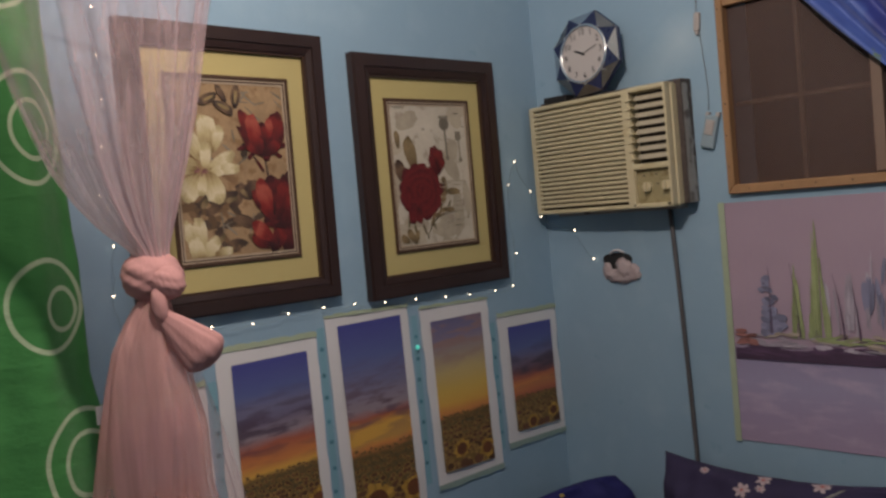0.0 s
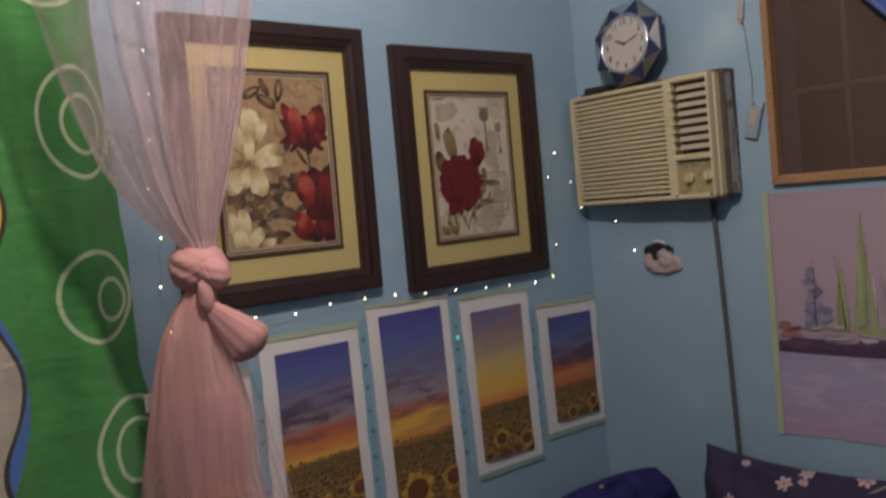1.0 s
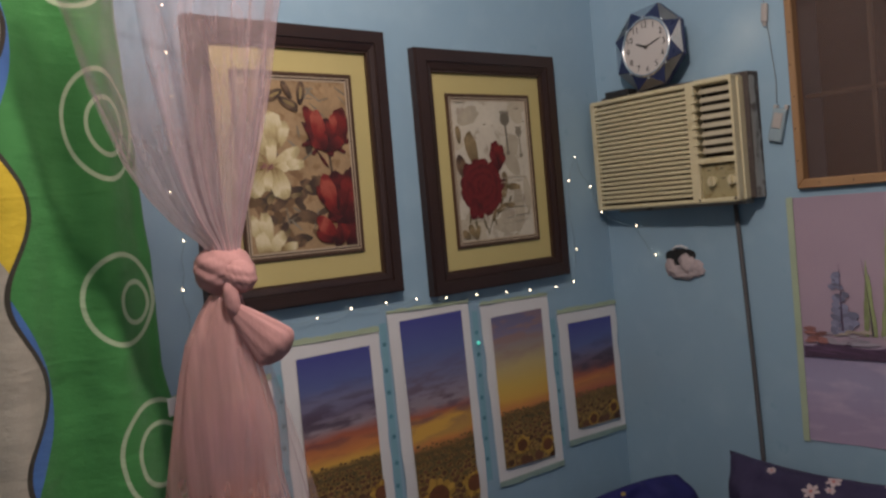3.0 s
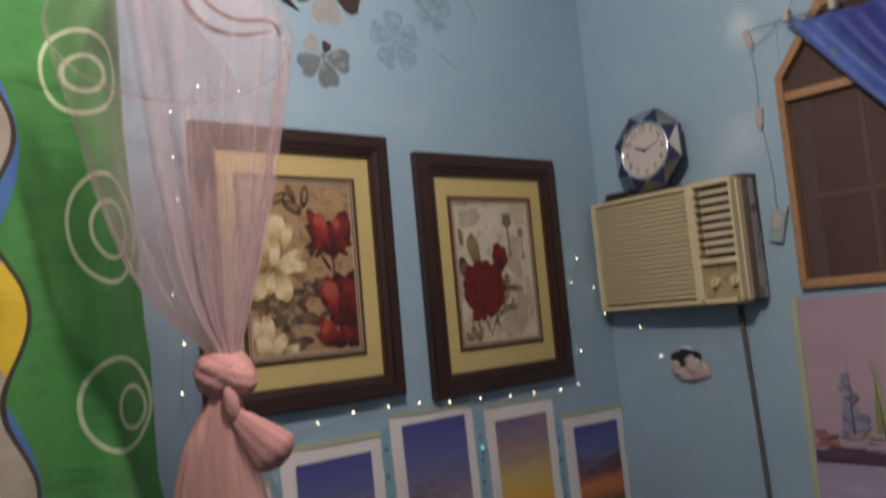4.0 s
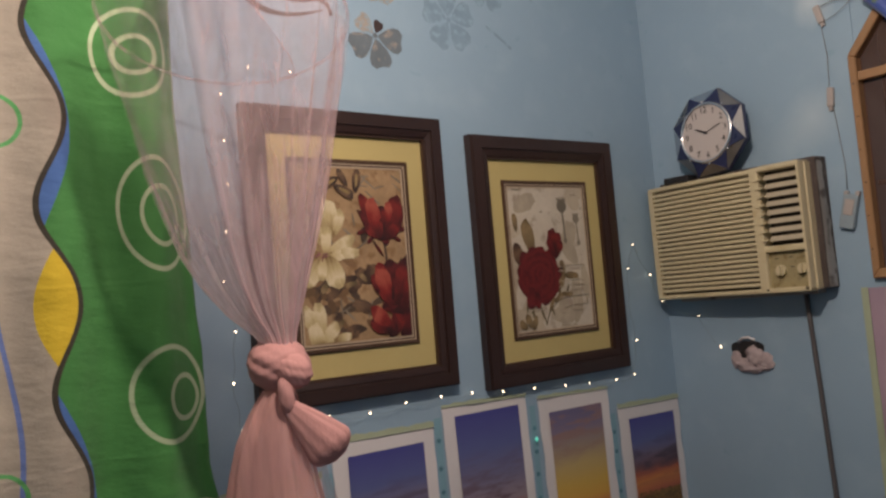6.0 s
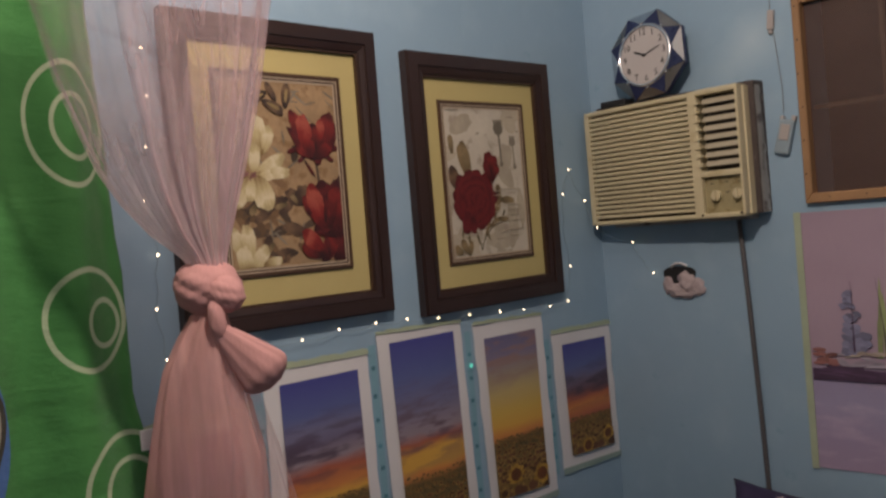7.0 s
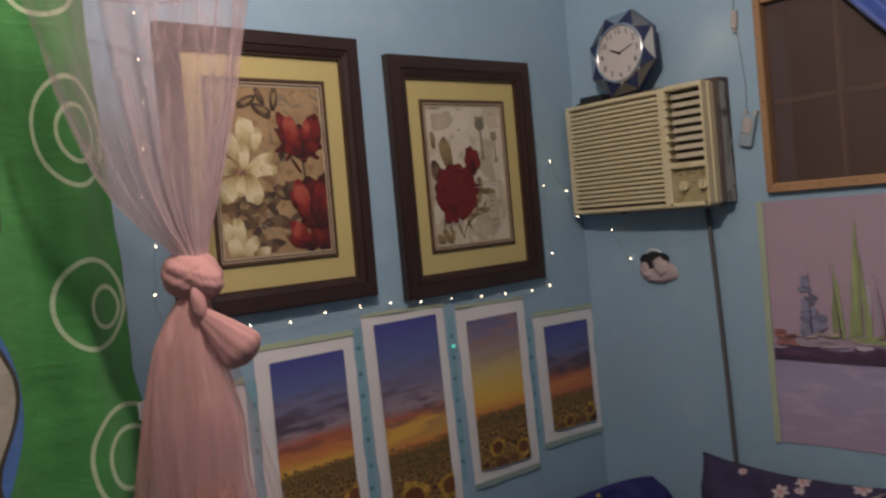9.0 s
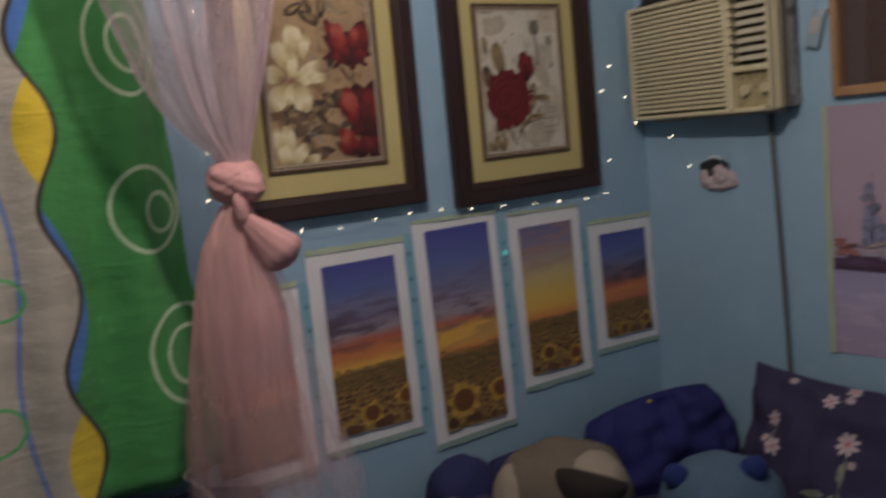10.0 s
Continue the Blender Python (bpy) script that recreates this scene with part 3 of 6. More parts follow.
def box(bm, a, b, bevel=0.0, seg=2, mi=0):
    lo, hi = [min(p, q) for p, q in zip(a, b)], [max(p, q) for p, q in zip(a, b)]
    vs = [bm.verts.new((x, y, z)) for x in (lo[0], hi[0]) for y in (lo[1], hi[1]) for z in (lo[2], hi[2])]
    fs = [bm.faces.new([vs[i] for i in q]) for q in ((0, 1, 3, 2), (4, 6, 7, 5), (0, 4, 5, 1), (2, 3, 7, 6), (0, 2, 6, 4), (1, 5, 7, 3))]
    for f in fs:
        f.material_index = mi
    if bevel:
        es = list({e for f in fs for e in f.edges})
        bmesh.ops.bevel(bm, geom=es, offset=bevel, segments=seg, affect="EDGES", profile=0.5)
    return vs


def boxes(*specs, bevel=0.0):
    bm = bmesh.new()
    for a, b in specs:
        box(bm, a, b, bevel)
    return bm


def prism(bm, pts, d0, d1, mi=0):
    """A flat outline in right/up, given thickness from d0 to d1 outwards."""
    lo, hi = [bm.verts.new((u, v, d0)) for u, v in pts], [bm.verts.new((u, v, d1)) for u, v in pts]
    n = len(pts)
    fs = [bm.faces.new(hi), bm.faces.new(lo[::-1])] + [bm.faces.new((lo[i], lo[(i + 1) % n], hi[(i + 1) % n], hi[i])) for i in range(n)]
    for f in fs:
        f.material_index = mi


def fan(bm, pts, d, mi=0, dome=0.0):
    c = bm.verts.new((sum(p[0] for p in pts) / len(pts), sum(p[1] for p in pts) / len(pts), d + dome))
    vs = [bm.verts.new((u, v, d)) for u, v in pts]
    for i in range(len(vs)):
        bm.faces.new((c, vs[i], vs[(i + 1) % len(vs)])).material_index = mi


def petal(bm, u, v, ang, length, width, d, mi=0, tip=1.0, ragged=0.0, rng=random):
    """A leaf or petal that grows from (u, v) towards ang degrees."""
    a, pts = radians(ang), []
    for i in range(14):
        s = 2 * math.pi * i / 14
        along, across = 0.5 - 0.5 * math.cos(s), math.sin(s) * (0.75 + 0.25 * tip * (0.5 - 0.5 * math.cos(s)))
        r = 1 + ragged * (rng.random() - 0.5)
        lu, lv = along * length * r, across * width / 2 * r
        pts.append((u + lu * math.cos(a) - lv * math.sin(a), v + lu * math.sin(a) + lv * math.cos(a)))
    fan(bm, pts, d, mi, 0.0002)


def clipped(bm, quad):
    """Cuts off what lies outside four corners given as right/up, clockwise from the top left."""
    for k in range(4):
        a, b = quad[k], quad[(k + 1) % 4]
        out = (-(b[1] - a[1]), b[0] - a[0], 0)
        bmesh.ops.bisect_plane(bm, geom=bm.verts[:] + bm.edges[:] + bm.faces[:], plane_co=(*a, 0), plane_no=out, clear_outer=True)
    return bm


def stroke(bm, pts, w, d, mi=0):
    """A flat painted line along points, with widths from w at the start to w at the end."""
    prev = None
    for i, (u, v) in enumerate(pts):
        a, b = pts[max(0, i - 1)], pts[min(len(pts) - 1, i + 1)]
        tu, tv = b[0] - a[0], b[1] - a[1]
        ln = math.hypot(tu, tv) or 1
        ww = w[min(i, len(w) - 1)] if isinstance(w, (list, tuple)) else w
        nu, nv = -tv / ln * ww / 2, tu / ln * ww / 2
        cur = (bm.verts.new((u + nu, v + nv, d)), bm.verts.new((u - nu, v - nv, d)))
        if prev:
            bm.faces.new((prev[0], prev[1], cur[1], cur[0])).material_index = mi
        prev = cur


def bez(p0, p1, p2, n=12):
    return [tuple((1 - t) ** 2 * a + 2 * t * (1 - t) * b + t * t * c for a, b, c in zip(p0, p1, p2)) for t in (i / n for i in range(n + 1))]


def tube(bm, pts, r, sides=8, mi=0, closed=False):
    rings, pts = [], [Vector(p) for p in pts]
    n = len(pts)
    side = None
    for i, p in enumerate(pts):
        a, b = (pts[i - 1], pts[(i + 1) % n]) if closed else (pts[max(0, i - 1)], pts[min(n - 1, i + 1)])
        d = (b - a).normalized()
        if side is None:
            side = d.cross(Vector((0.3, 0.2, 0.93))).normalized()
        side = (side - d * side.dot(d)).normalized()
        up = d.cross(side)
        rr = r[i] if isinstance(r, (list, tuple)) else r
        rings.append([bm.verts.new(p + (side * math.cos(k * 2 * math.pi / sides) + up * math.sin(k * 2 * math.pi / sides)) * rr) for k in range(sides)])
    for i in range(n if closed else n - 1):
        a, b = rings[i], rings[(i + 1) % n]
        for k in range(sides):
            bm.faces.new((a[k], a[(k + 1) % sides], b[(k + 1) % sides], b[k])).material_index = mi
    if not closed:
        bm.faces.new(rings[0][::-1]).material_index = mi
        bm.faces.new(rings[-1]).material_index = mi


def ball(bm, centre, radii, turn=None, rough=0.0, seg=28, mi=0, power=1.0):
    """A rounded lump: a sphere with its own radii, boxier with power under 1, uneven by rough."""
    rows = []
    m = (turn or Matrix()).to_3x3()
    for i in range(seg // 2 + 1):
        th = math.pi * i / (seg // 2)
        row = []
        for j in range(seg):
            ph = 2 * math.pi * j / seg
            d = Vector((math.sin(th) * math.cos(ph), math.sin(th) * math.sin(ph), math.cos(th)))
            q = Vector([math.copysign(abs(c) ** power, c) for c in d]) if power != 1 else d
            q = Vector((q.x * radii[0], q.y * radii[1], q.z * radii[2]))
            if rough:
                q *= 1 + rough * noise.noise(d * 2.3 + Vector(centre) * 7)
            row.append(bm.verts.new(Vector(centre) + m @ q))
            if i in (0, seg // 2):
                break
        rows.append(row)
    for i in range(seg // 2):
        a, b = rows[i], rows[i + 1]
        for j in range(seg):
            k = (j + 1) % seg
            if len(a) == 1:
                bm.faces.new((a[0], b[j], b[k])).material_index = mi
            elif len(b) == 1:
                bm.faces.new((a[j], b[0], a[k])).material_index = mi
            else:
                bm.faces.new((a[j], b[j], b[k], a[k])).material_index = mi


def disc(bm, u, v, r, d0, d1, n=24, mi=0):
    prism(bm, [(u + r * math.cos(2 * math.pi * i / n), v + r * math.sin(2 * math.pi * i / n)) for i in range(n)], d0, d1, mi)


def cushion(bm, w, h, thick, turn, n=26, puff=0.55, wrinkle=0.01, seed=0.0, mi=0, soft=0.0, waist=0.07):
    """A stuffed cushion with pointed corners, w by h, in its own plane, placed by turn; its UVs are metres."""
    uvl = bm.loops.layers.uv.verify()
    for sgn in (1, -1):
        grid = []
        for i in range(n + 1):
            row = []
            for j in range(n + 1):
                a, b = 2 * i / n - 1, 2 * j / n - 1
                swell = ((1 - a * a) * (1 - b * b))
                swell = max(swell, 0) ** puff
                pinch = 1 - waist * (1 - b * b) * a * a
                pinch2 = 1 - waist * (1 - a * a) * b * b
                p = Vector((a * w / 2 * pinch * math.sqrt(1 - soft * b * b / 2), b * h / 2 * pinch2 * math.sqrt(1 - soft * a * a / 2), sgn * swell * thick / 2))
                p += Vector((0, 0, 1)) * sgn * wrinkle * noise.noise(Vector((a * 2.2 + seed, b * 3.1, sgn))) * min(1, swell * 3)
                p += Vector((0, 0, 1)) * wrinkle * 0.6 * noise.noise(Vector((a * 6 + seed, b * 2.0 + seed, 3)))
                row.append((bm.verts.new(turn @ p), (a * w / 2 + seed + 3, b * h / 2 + 3 * sgn + 9)))
            grid.append(row)
        for i in range(n):
            for j in range(n):
                q = [grid[i][j], grid[i + 1][j], grid[i + 1][j + 1], grid[i][j + 1]]
                f = bm.faces.new([v for v, _ in (q if sgn > 0 else q[::-1])])
                f.material_index = mi
                for loop, (_, uv) in zip(f.loops, q if sgn > 0 else q[::-1]):
                    loop[uvl].uv = uv
    bmesh.ops.remove_doubles(bm, verts=bm.verts[:], dist=0.0006)


def sheet(bm, rows, uvs=None, close=False, mi=0):
    """A skin over rows of points."""
    uvl = bm.loops.layers.uv.verify() if uvs else None
    vs = [[bm.verts.new(p) for p in row] for row in rows]
    for i in range(len(vs) - 1):
        n = len(vs[i])
        for j in range(n if close else n - 1):
            k = (j + 1) % n
            f = bm.faces.new((vs[i][j], vs[i][k], vs[i + 1][k], vs[i + 1][j]))
            f.material_index = mi
            if uvs:
                for loop, (a, b) in zip(f.loops, ((i, j), (i, k), (i + 1, k), (i + 1, j))):
                    loop[uvl].uv = uvs[a][b]


def letters(name, text, size, at, depth, mat, parent, m):
    """A short text as a thin mesh, centred at (u, v) on a wall."""
    cu = bpy.data.curves.new(name, "FONT")
    cu.body, cu.size, cu.align_x, cu.align_y, cu.extrude, cu.resolution_u = text, size, "CENTER", "CENTER", 0.0004, 2
    ob = bpy.data.objects.new(name, cu)
    me = bpy.data.meshes.new_from_object(ob)
    bpy.data.objects.remove(ob)
    bm = bmesh.new()
    bm.from_mesh(me)
    bm.transform(Matrix.Translation((at[0], at[1], depth)))
    return part(name, bm, mat, parent, "", m)

# ---- the room ----
X0, Y0, TOP = -4.3, -3.7, 3.25
WU0, WU1, WZ0, WZ1 = 0.745, 1.60, 1.66, 2.46  # window opening: along the wall and up


def setting(name, bm, mat, label, category):
    return solid(name, bm, mat, label, category, kind="structure")


setting("floor", boxes(((X0, Y0, -0.1), (0.15, 0.15, 0))), "floor", "worn brown floor of the small bedroom", "floor")
setting("ceiling", boxes(((X0, Y0, TOP), (0.15, 0.15, TOP + 0.1))), "ceiling", "plain pale ceiling over the bedroom", "ceiling")


bm = boxes(((X0, 0, 0), (0.15, 0.15, TOP)))
setting("wall_north", bm, "wall", "light blue painted plaster wall with framed pictures", "wall")
bm = boxes(((0, Y0, 0), (0.15, -WU1, TOP)), ((0, -WU0, 0), (0.15, 0, TOP)), ((0, -WU1, 0), (0.15, -WU0, WZ0)), ((0, -WU1, WZ1), (0.15, -WU0, TOP)))
setting("wall_east", bm, "wall", "light blue painted plaster wall with the window", "wall")
setting("wall_south", boxes(((X0, Y0 - 0.15, 0), (0.15, Y0, TOP))), "wall", "plain light blue wall behind the camera", "wall")
setting("wall_west", boxes(((X0 - 0.15, Y0 - 0.15, 0), (X0, 0.15, TOP))), "wall", "plain light blue wall at the far side", "wall")

# bulb above and behind the camera
bulb = thing("ceiling_bulb", LAMP, "white lit bulb hanging on a short cord", "lamp")
bm = bmesh.new()
tube(bm, [(LAMP[0], LAMP[1], TOP), (LAMP[0], LAMP[1], LAMP[2] + 0.08)], 0.004)
part("flex", bm, "cord", bulb)
bm = bmesh.new()
tube(bm, [(LAMP[0], LAMP[1], LAMP[2] + 0.09), (LAMP[0], LAMP[1], LAMP[2] + 0.03)], 0.018, 14)
part("lamp_holder", bm, "black", bulb)
bm = bmesh.new()
ball(bm, LAMP, (0.032, 0.032, 0.04))
part("glass", bm, "lamp_glow", bulb, smooth=True)

# ---- window with screen, and the night behind it ----
win = tagged(new("window_1"), "pine window with peaked corners and dark insect screen", "window", kind="structure")
win["base"] = (0, 0, 0)
bm = bmesh.new()
outer = [(0.731, 1.636), (1.63, 1.636), (1.63, 2.279), (1.478, 2.475), (0.883, 2.475), (0.731, 2.279)]
inner = [(0.753, 1.664), (1.604, 1.664), (1.604, 2.270), (1.462, 2.448), (0.899, 2.448), (0.753, 2.270)]


def member(i, j):
    bmm = bmesh.new()
    prism(bmm, [outer[i], outer[j], inner[j], inner[i]], -0.02, 0.022)
    bmesh.ops.bevel(bmm, geom=bmm.edges[:], offset=0.003, segments=1, affect="EDGES")
    return bmm


for i in range(6):
    part("frame_rail", member(i, (i + 1) % 6), "pine", win, "", WALL_B)
part("transom", boxes(((0.752, 2.202, -0.015), (1.604, 2.228, 0.016)), bevel=0.003), "pine", win, "", WALL_B)
part("stile", boxes(((1.160, 1.668, -0.015), (1.190, 2.19, 0.012)), bevel=0.003), "muntin", win, "", WALL_B)
part("muntin", boxes(((0.945, 1.668, -0.045), (0.958, 2.19, -0.03)), bevel=0.002), "muntin", win, "", WALL_B)
part("muntin", boxes(((0.752, 1.902, -0.048), (1.160, 1.915, -0.032)), bevel=0.002), "muntin", win, "", WALL_B)
part("muntin", boxes(((1.38, 1.668, -0.045), (1.393, 2.19, -0.03)), bevel=0.002), "muntin", win, "", WALL_B)
for u, v in [(0.741, 1.72 + 0.095 * k) for k in range(6)] + [(0.80 + 0.10 * k, 1.651) for k in range(8)]:
    bm = bmesh.new()
    disc(bm, u + 0.003 * math.sin(40 * v), v, 0.0026, 0.0215, 0.0228, 8)
    part("nail", bm, "dark", win, "", WALL_B)
bm = bmesh.new()
fan(bm, inner, -0.010)
part("insect_screen", bm, "screen", win, "fine dark brown insect screen", WALL_B)
bm = bmesh.new()
prism(bm, [outer[4], outer[5], (0.742, 2.48)], -0.06, -0.003)
prism(bm, [outer[3], (1.615, 2.48), outer[2]], -0.06, -0.003)
setting("wall_corner_infill", bm, "wall", "blue plaster filling beside the window's peak", "wall").data.transform(WALL_B)
setting("backdrop", boxes(((0.42, -1.9, 1.3), (0.45, -0.4, 2.8))), "night", "dark night outside the window", "backdrop")

# ---- air conditioner ----
AC0, AC1, AZ0, AZ1, AOUT = 0.034, 0.600, 1.616, 1.998, 0.118
ac = thing("air_conditioner", (-0.06, -0.33, AZ0), "yellowed cream window air conditioner set in the wall", "air conditioner")
part("casing", boxes(((AC0 + 0.030, AZ0 + 0.004, -0.05), (AC1 + 0.022, AZ1 + 0.010, 0.062)), bevel=0.004), "case_dark", ac, "dark rusted metal casing", WALL_B)
rows = []
for i in range(25):
    v = AZ0 + 0.006 + (AZ1 - AZ0 - 0.010) * i / 24
    back = 0.010 + 0.020 * (i / 24) ** 2 + 0.014 * noise.noise(Vector((i * 0.45, 3, 0)))
    bulge = 0.0245 + 0.004 * noise.noise(Vector((i * 0.3, 0, 8)))
    rows.append([(AC1 + bulge, v, 0.060), (AC1 + bulge + 0.002, v, 0.045), (AC1 + bulge, v, (0.045 + back) / 2), (AC1 + 0.0235, v, back)])
bm = bmesh.new()
sheet(bm, rows)
part("side_sheet", bm, "case", ac, "bent pale grey side sheet", WALL_B, True)
G0, G1 = AC0 + 0.016, 0.436  # grille
L0, L1, LZ0, LZ1 = 0.478, 0.592, 1.757, 1.983  # louvre opening
P0, P1, PZ0, PZ1 = 0.464, 0.594, 1.630, 1.736  # control panel


def bowed(u):
    """The grille side of the front curves back towards its free end."""
    return -0.030 * max(0.0, (G1 - u) / (G1 - AC0)) ** 2.2


def bent_bar(u0, u1, v0, v1, back, front, bevel, n=10):
    bmm = bmesh.new()
    rows = []
    for i in range(n + 1):
        u = u0 + (u1 - u0) * i / n
        k, f = bowed(u), front + bowed(u)
        rows.append([(u, v0, back), (u, v0, f - bevel), (u, v0 + bevel, f), (u, v1 - bevel, f), (u, v1, f - bevel), (u, v1, back)])
    sheet(bmm, rows, None, True)
    bmm.faces.new([v for v in bmm.verts[:6]])
    bmm.faces.new([v for v in bmm.verts[-6:]])
    return bmm


part("fascia_stile", bent_bar(AC0 - 0.004, G0, AZ0, AZ1 - 0.004, 0.045, AOUT - 0.002, 0.004, 3), "beige", ac, "", WALL_B)
part("fascia_rail", bent_bar(AC0, G1 + 0.004, AZ1 - 0.017, AZ1 - 0.002, 0.045, AOUT - 0.001, 0.004), "beige", ac, "", WALL_B)
part("fascia_rail", bent_bar(AC0, G1 + 0.004, AZ0, AZ0 + 0.014, 0.045, AOUT - 0.001, 0.004), "beige", ac, "", WALL_B)
for a, b, bev in (((G1, AZ0, 0.058), (L0 - 0.012, AZ1, AOUT), 0.004), ((L0 - 0.014, LZ1, 0.058), (AC1, AZ1 + 0.002, AOUT + 0.004), 0.006), ((L1, AZ0 + 0.002, 0.058), (AC1, AZ1, AOUT + 0.004), 0.007),
                  ((L0 - 0.014, 1.738, 0.058), (AC1 - 0.006, LZ0, AOUT), 0.004), ((L0 - 0.016, AZ0, 0.058), (AC1 - 0.004, PZ0, AOUT + 0.003), 0.004)):
    part("fascia_panel", boxes((a, b), bevel=bev), "beige", ac, "", WALL_B)
part("side_trim", boxes(((AC1 - 0.004, AZ0 + 0.004, 0.056), (AC1 + 0.005, AZ1 - 0.004, 0.090)), bevel=0.003), "beige", ac, "", WALL_B)
part("grille_back", boxes(((AC0 + 0.008, AZ0 + 0.01, 0.050), (G1 + 0.006, AZ1 - 0.01, 0.071))), "dust", ac, "dusty brown back behind the slats", WALL_B)
# near-black block: the darkness of the louvre opening is put into its colour
part("louvre_cavity", boxes(((G1 + 0.007, AZ0 + 0.01, 0.050), (AC1 - 0.01, AZ1 - 0.01, 0.072))), "dark", ac, "near-black block filling the space behind the louvres", WALL_B)
slat_mesh = None
N_SLAT = 22
for i in range(N_SLAT):
    z = AZ0 + 0.020 + (AZ1 - AZ0 - 0.042) * (i + 0.5) / N_SLAT
    if slat_mesh is None:
        bm = bent_bar(G0 - 0.003, G1 + 0.003, -0.0054, 0.0054, 0.066, AOUT - 0.003, 0.0022)
        slat_mesh = mesh_of("slat", bm, "beige", WALL_B)
    ob = new("slat", slat_mesh)
    ob.parent, ob.matrix_parent_inverse = ac, Matrix.Translation([-v for v in ac["base"]])
    ob.location = (0, 0, z)
louvre_mesh = None
for i in range(8):
    z = LZ0 + 0.012 + (LZ1 - LZ0 - 0.014) * (i + 0.35) / 8
    if louvre_mesh is None:
        bm = bmesh.new()
        box(bm, (L0 - 0.002, -0.0098, -0.002), (L1 + 0.002, 0.0098, 0.002), 0.001, 1)
        bm.transform(Matrix.Rotation(radians(-38), 4, "X"))
        louvre_mesh = mesh_of("louvre", bm, "beige_dark", WALL_B)
    ob = new("louvre", louvre_mesh)
    ob.parent, ob.matrix_parent_inverse = ac, Matrix.Translation([-v for v in ac["base"]])
    ob.location = (-0.100, 0, z)
    bm = bmesh.new()
    prism(bm, [(L0 - 0.024, z - 0.010), (L0 + 0.004, z - 0.004), (L0 - 0.024, z + 0.004)], 0.095, AOUT + 0.005)
    part("louvre_tab", bm, "beige", ac, "", WALL_B)
part("control_panel", boxes(((P0, PZ0 - 0.002, 0.075), (P1, PZ1, 0.100)), bevel=0.002), "panel_gold", ac, "worn olive-gold control panel", WALL_B)
for u, v, r in ((0.504, 1.682, 0.0155), (0.573, 1.684, 0.0150)):
    bm = bmesh.new()
    disc(bm, u, v, r, 0.099, 0.113, 20)
    box(bm, (u - 0.004, v - r * 0.95, 0.112), (u + 0.004, v + r * 0.95, 0.124), 0.0015, 1)
    part("control_knob", bm, "beige", ac, "", WALL_B)
for u, v in ((0.49, 1.718), (0.535, 1.72), (0.58, 1.719), (0.538, 1.690)):
    bm = boxes(((u - 0.006, v - 0.0015, 0.1), (u + 0.006, v + 0.0015, 0.1006)))
    part("printed_mark", bm, "ink", ac, "", WALL_B)
for u, d in ((0.463, 0.003), (AC1 - 0.012, 0.007)):
    bm = bmesh.new()
    disc(bm, u, 1.626, 0.004, AOUT, AOUT + d, 10)
    part("screw", bm, "dark", ac, "", WALL_B)
bm = bmesh.new()
box(bm, (AC0 + 0.06, AZ0 - 0.012, 0.0), (AC1 - 0.02, AZ0 + 0.006, 0.05), 0.003)
part("underside_flange", bm, "case", ac, "", WALL_B)
bm = bmesh.new()
box(bm, (0.115, AZ1, 0.05), (0.21, AZ1 + 0.022, 0.105), 0.003)
solid("remote_control", bm, "black", "small black remote control lying on the air conditioner", "remote control", m=WALL_B)
# power cable down the wall
bm = bmesh.new()
tube(bm, [(-0.012, -0.520, 1.615), (-0.010, -0.524, 1.50), (-0.010, -0.531, 1.33), (-0.010, -0.541, 1.04), (-0.010, -0.547, 0.80), (-0.010, -0.55, 0.46)], 0.0075, 8)
solid("power_cable", bm, "cord", "thick grey power cable running down the blue wall", "cable", smooth=True)

# ---- wall clock leaning on the air conditioner ----
CK = WALL_B @ Matrix.Translation((0.283, 2.143, 0.066)) @ Matrix.Rotation(radians(-3), 4, "Y") @ Matrix.Rotation(radians(-5), 4, "X") @ Matrix.Rotation(radians(5), 4, "Z")
clock = thing("clock", (-0.1, -0.325, 1.995), "octagonal blue and chrome clock with pale dial", "clock")
RO = 0.146
octo = [(RO * math.cos(radians(45 * i + 22.5)), RO * math.sin(radians(45 * i + 22.5))) for i in range(8)]
bm = bmesh.new()
prism(bm, octo, -0.014, 0.004)
part("case", bm, "navy_gloss", clock, "navy blue lacquered octagonal case", CK)


def facet(name, pts, mat):
    """A sloped plate over the case, given by its upper corners."""
    bmm = bmesh.new()
    top = [bmm.verts.new(p) for p in pts]
    low = [bmm.verts.new((p[0], p[1], 0.002)) for p in pts]
    bmm.faces.new(top)
    for k in range(len(top)):
        n = (k + 1) % len(top)
        bmm.faces.new((top[k], low[k], low[n], top[n]))
    part(name, bmm, mat, clock, "", CK)


tips = [(0.099 * math.cos(radians(45 * i + 45)), 0.099 * math.sin(radians(45 * i + 45)), 0.0175) for i in range(8)]
for i in range(8):
    a, b = octo[i], octo[(i + 1) % 8]
    # a mirror facet on each side, a navy kite at each corner, a bright point where they meet the dial
    facet("chrome_facet", [(a[0] * 0.995, a[1] * 0.995, 0.005), (b[0] * 0.995, b[1] * 0.995, 0.005), tips[i]], "chrome" if i in (3, 7, 1) else "smoked_chrome")
    facet("navy_facet", [(a[0] * 0.985, a[1] * 0.985, 0.0075), tips[i], (a[0] * 0.62, a[1] * 0.62, 0.0175), tips[i - 1]], "navy_gloss")
    bm = bmesh.new()
    ball(bm, (tips[i][0] * 1.04, tips[i][1] * 1.04, 0.0175), (0.005, 0.005, 0.004), None, 0, 10)
    part("chrome_stud", bm, "chrome", clock, "", CK, True)
bm = bmesh.new()
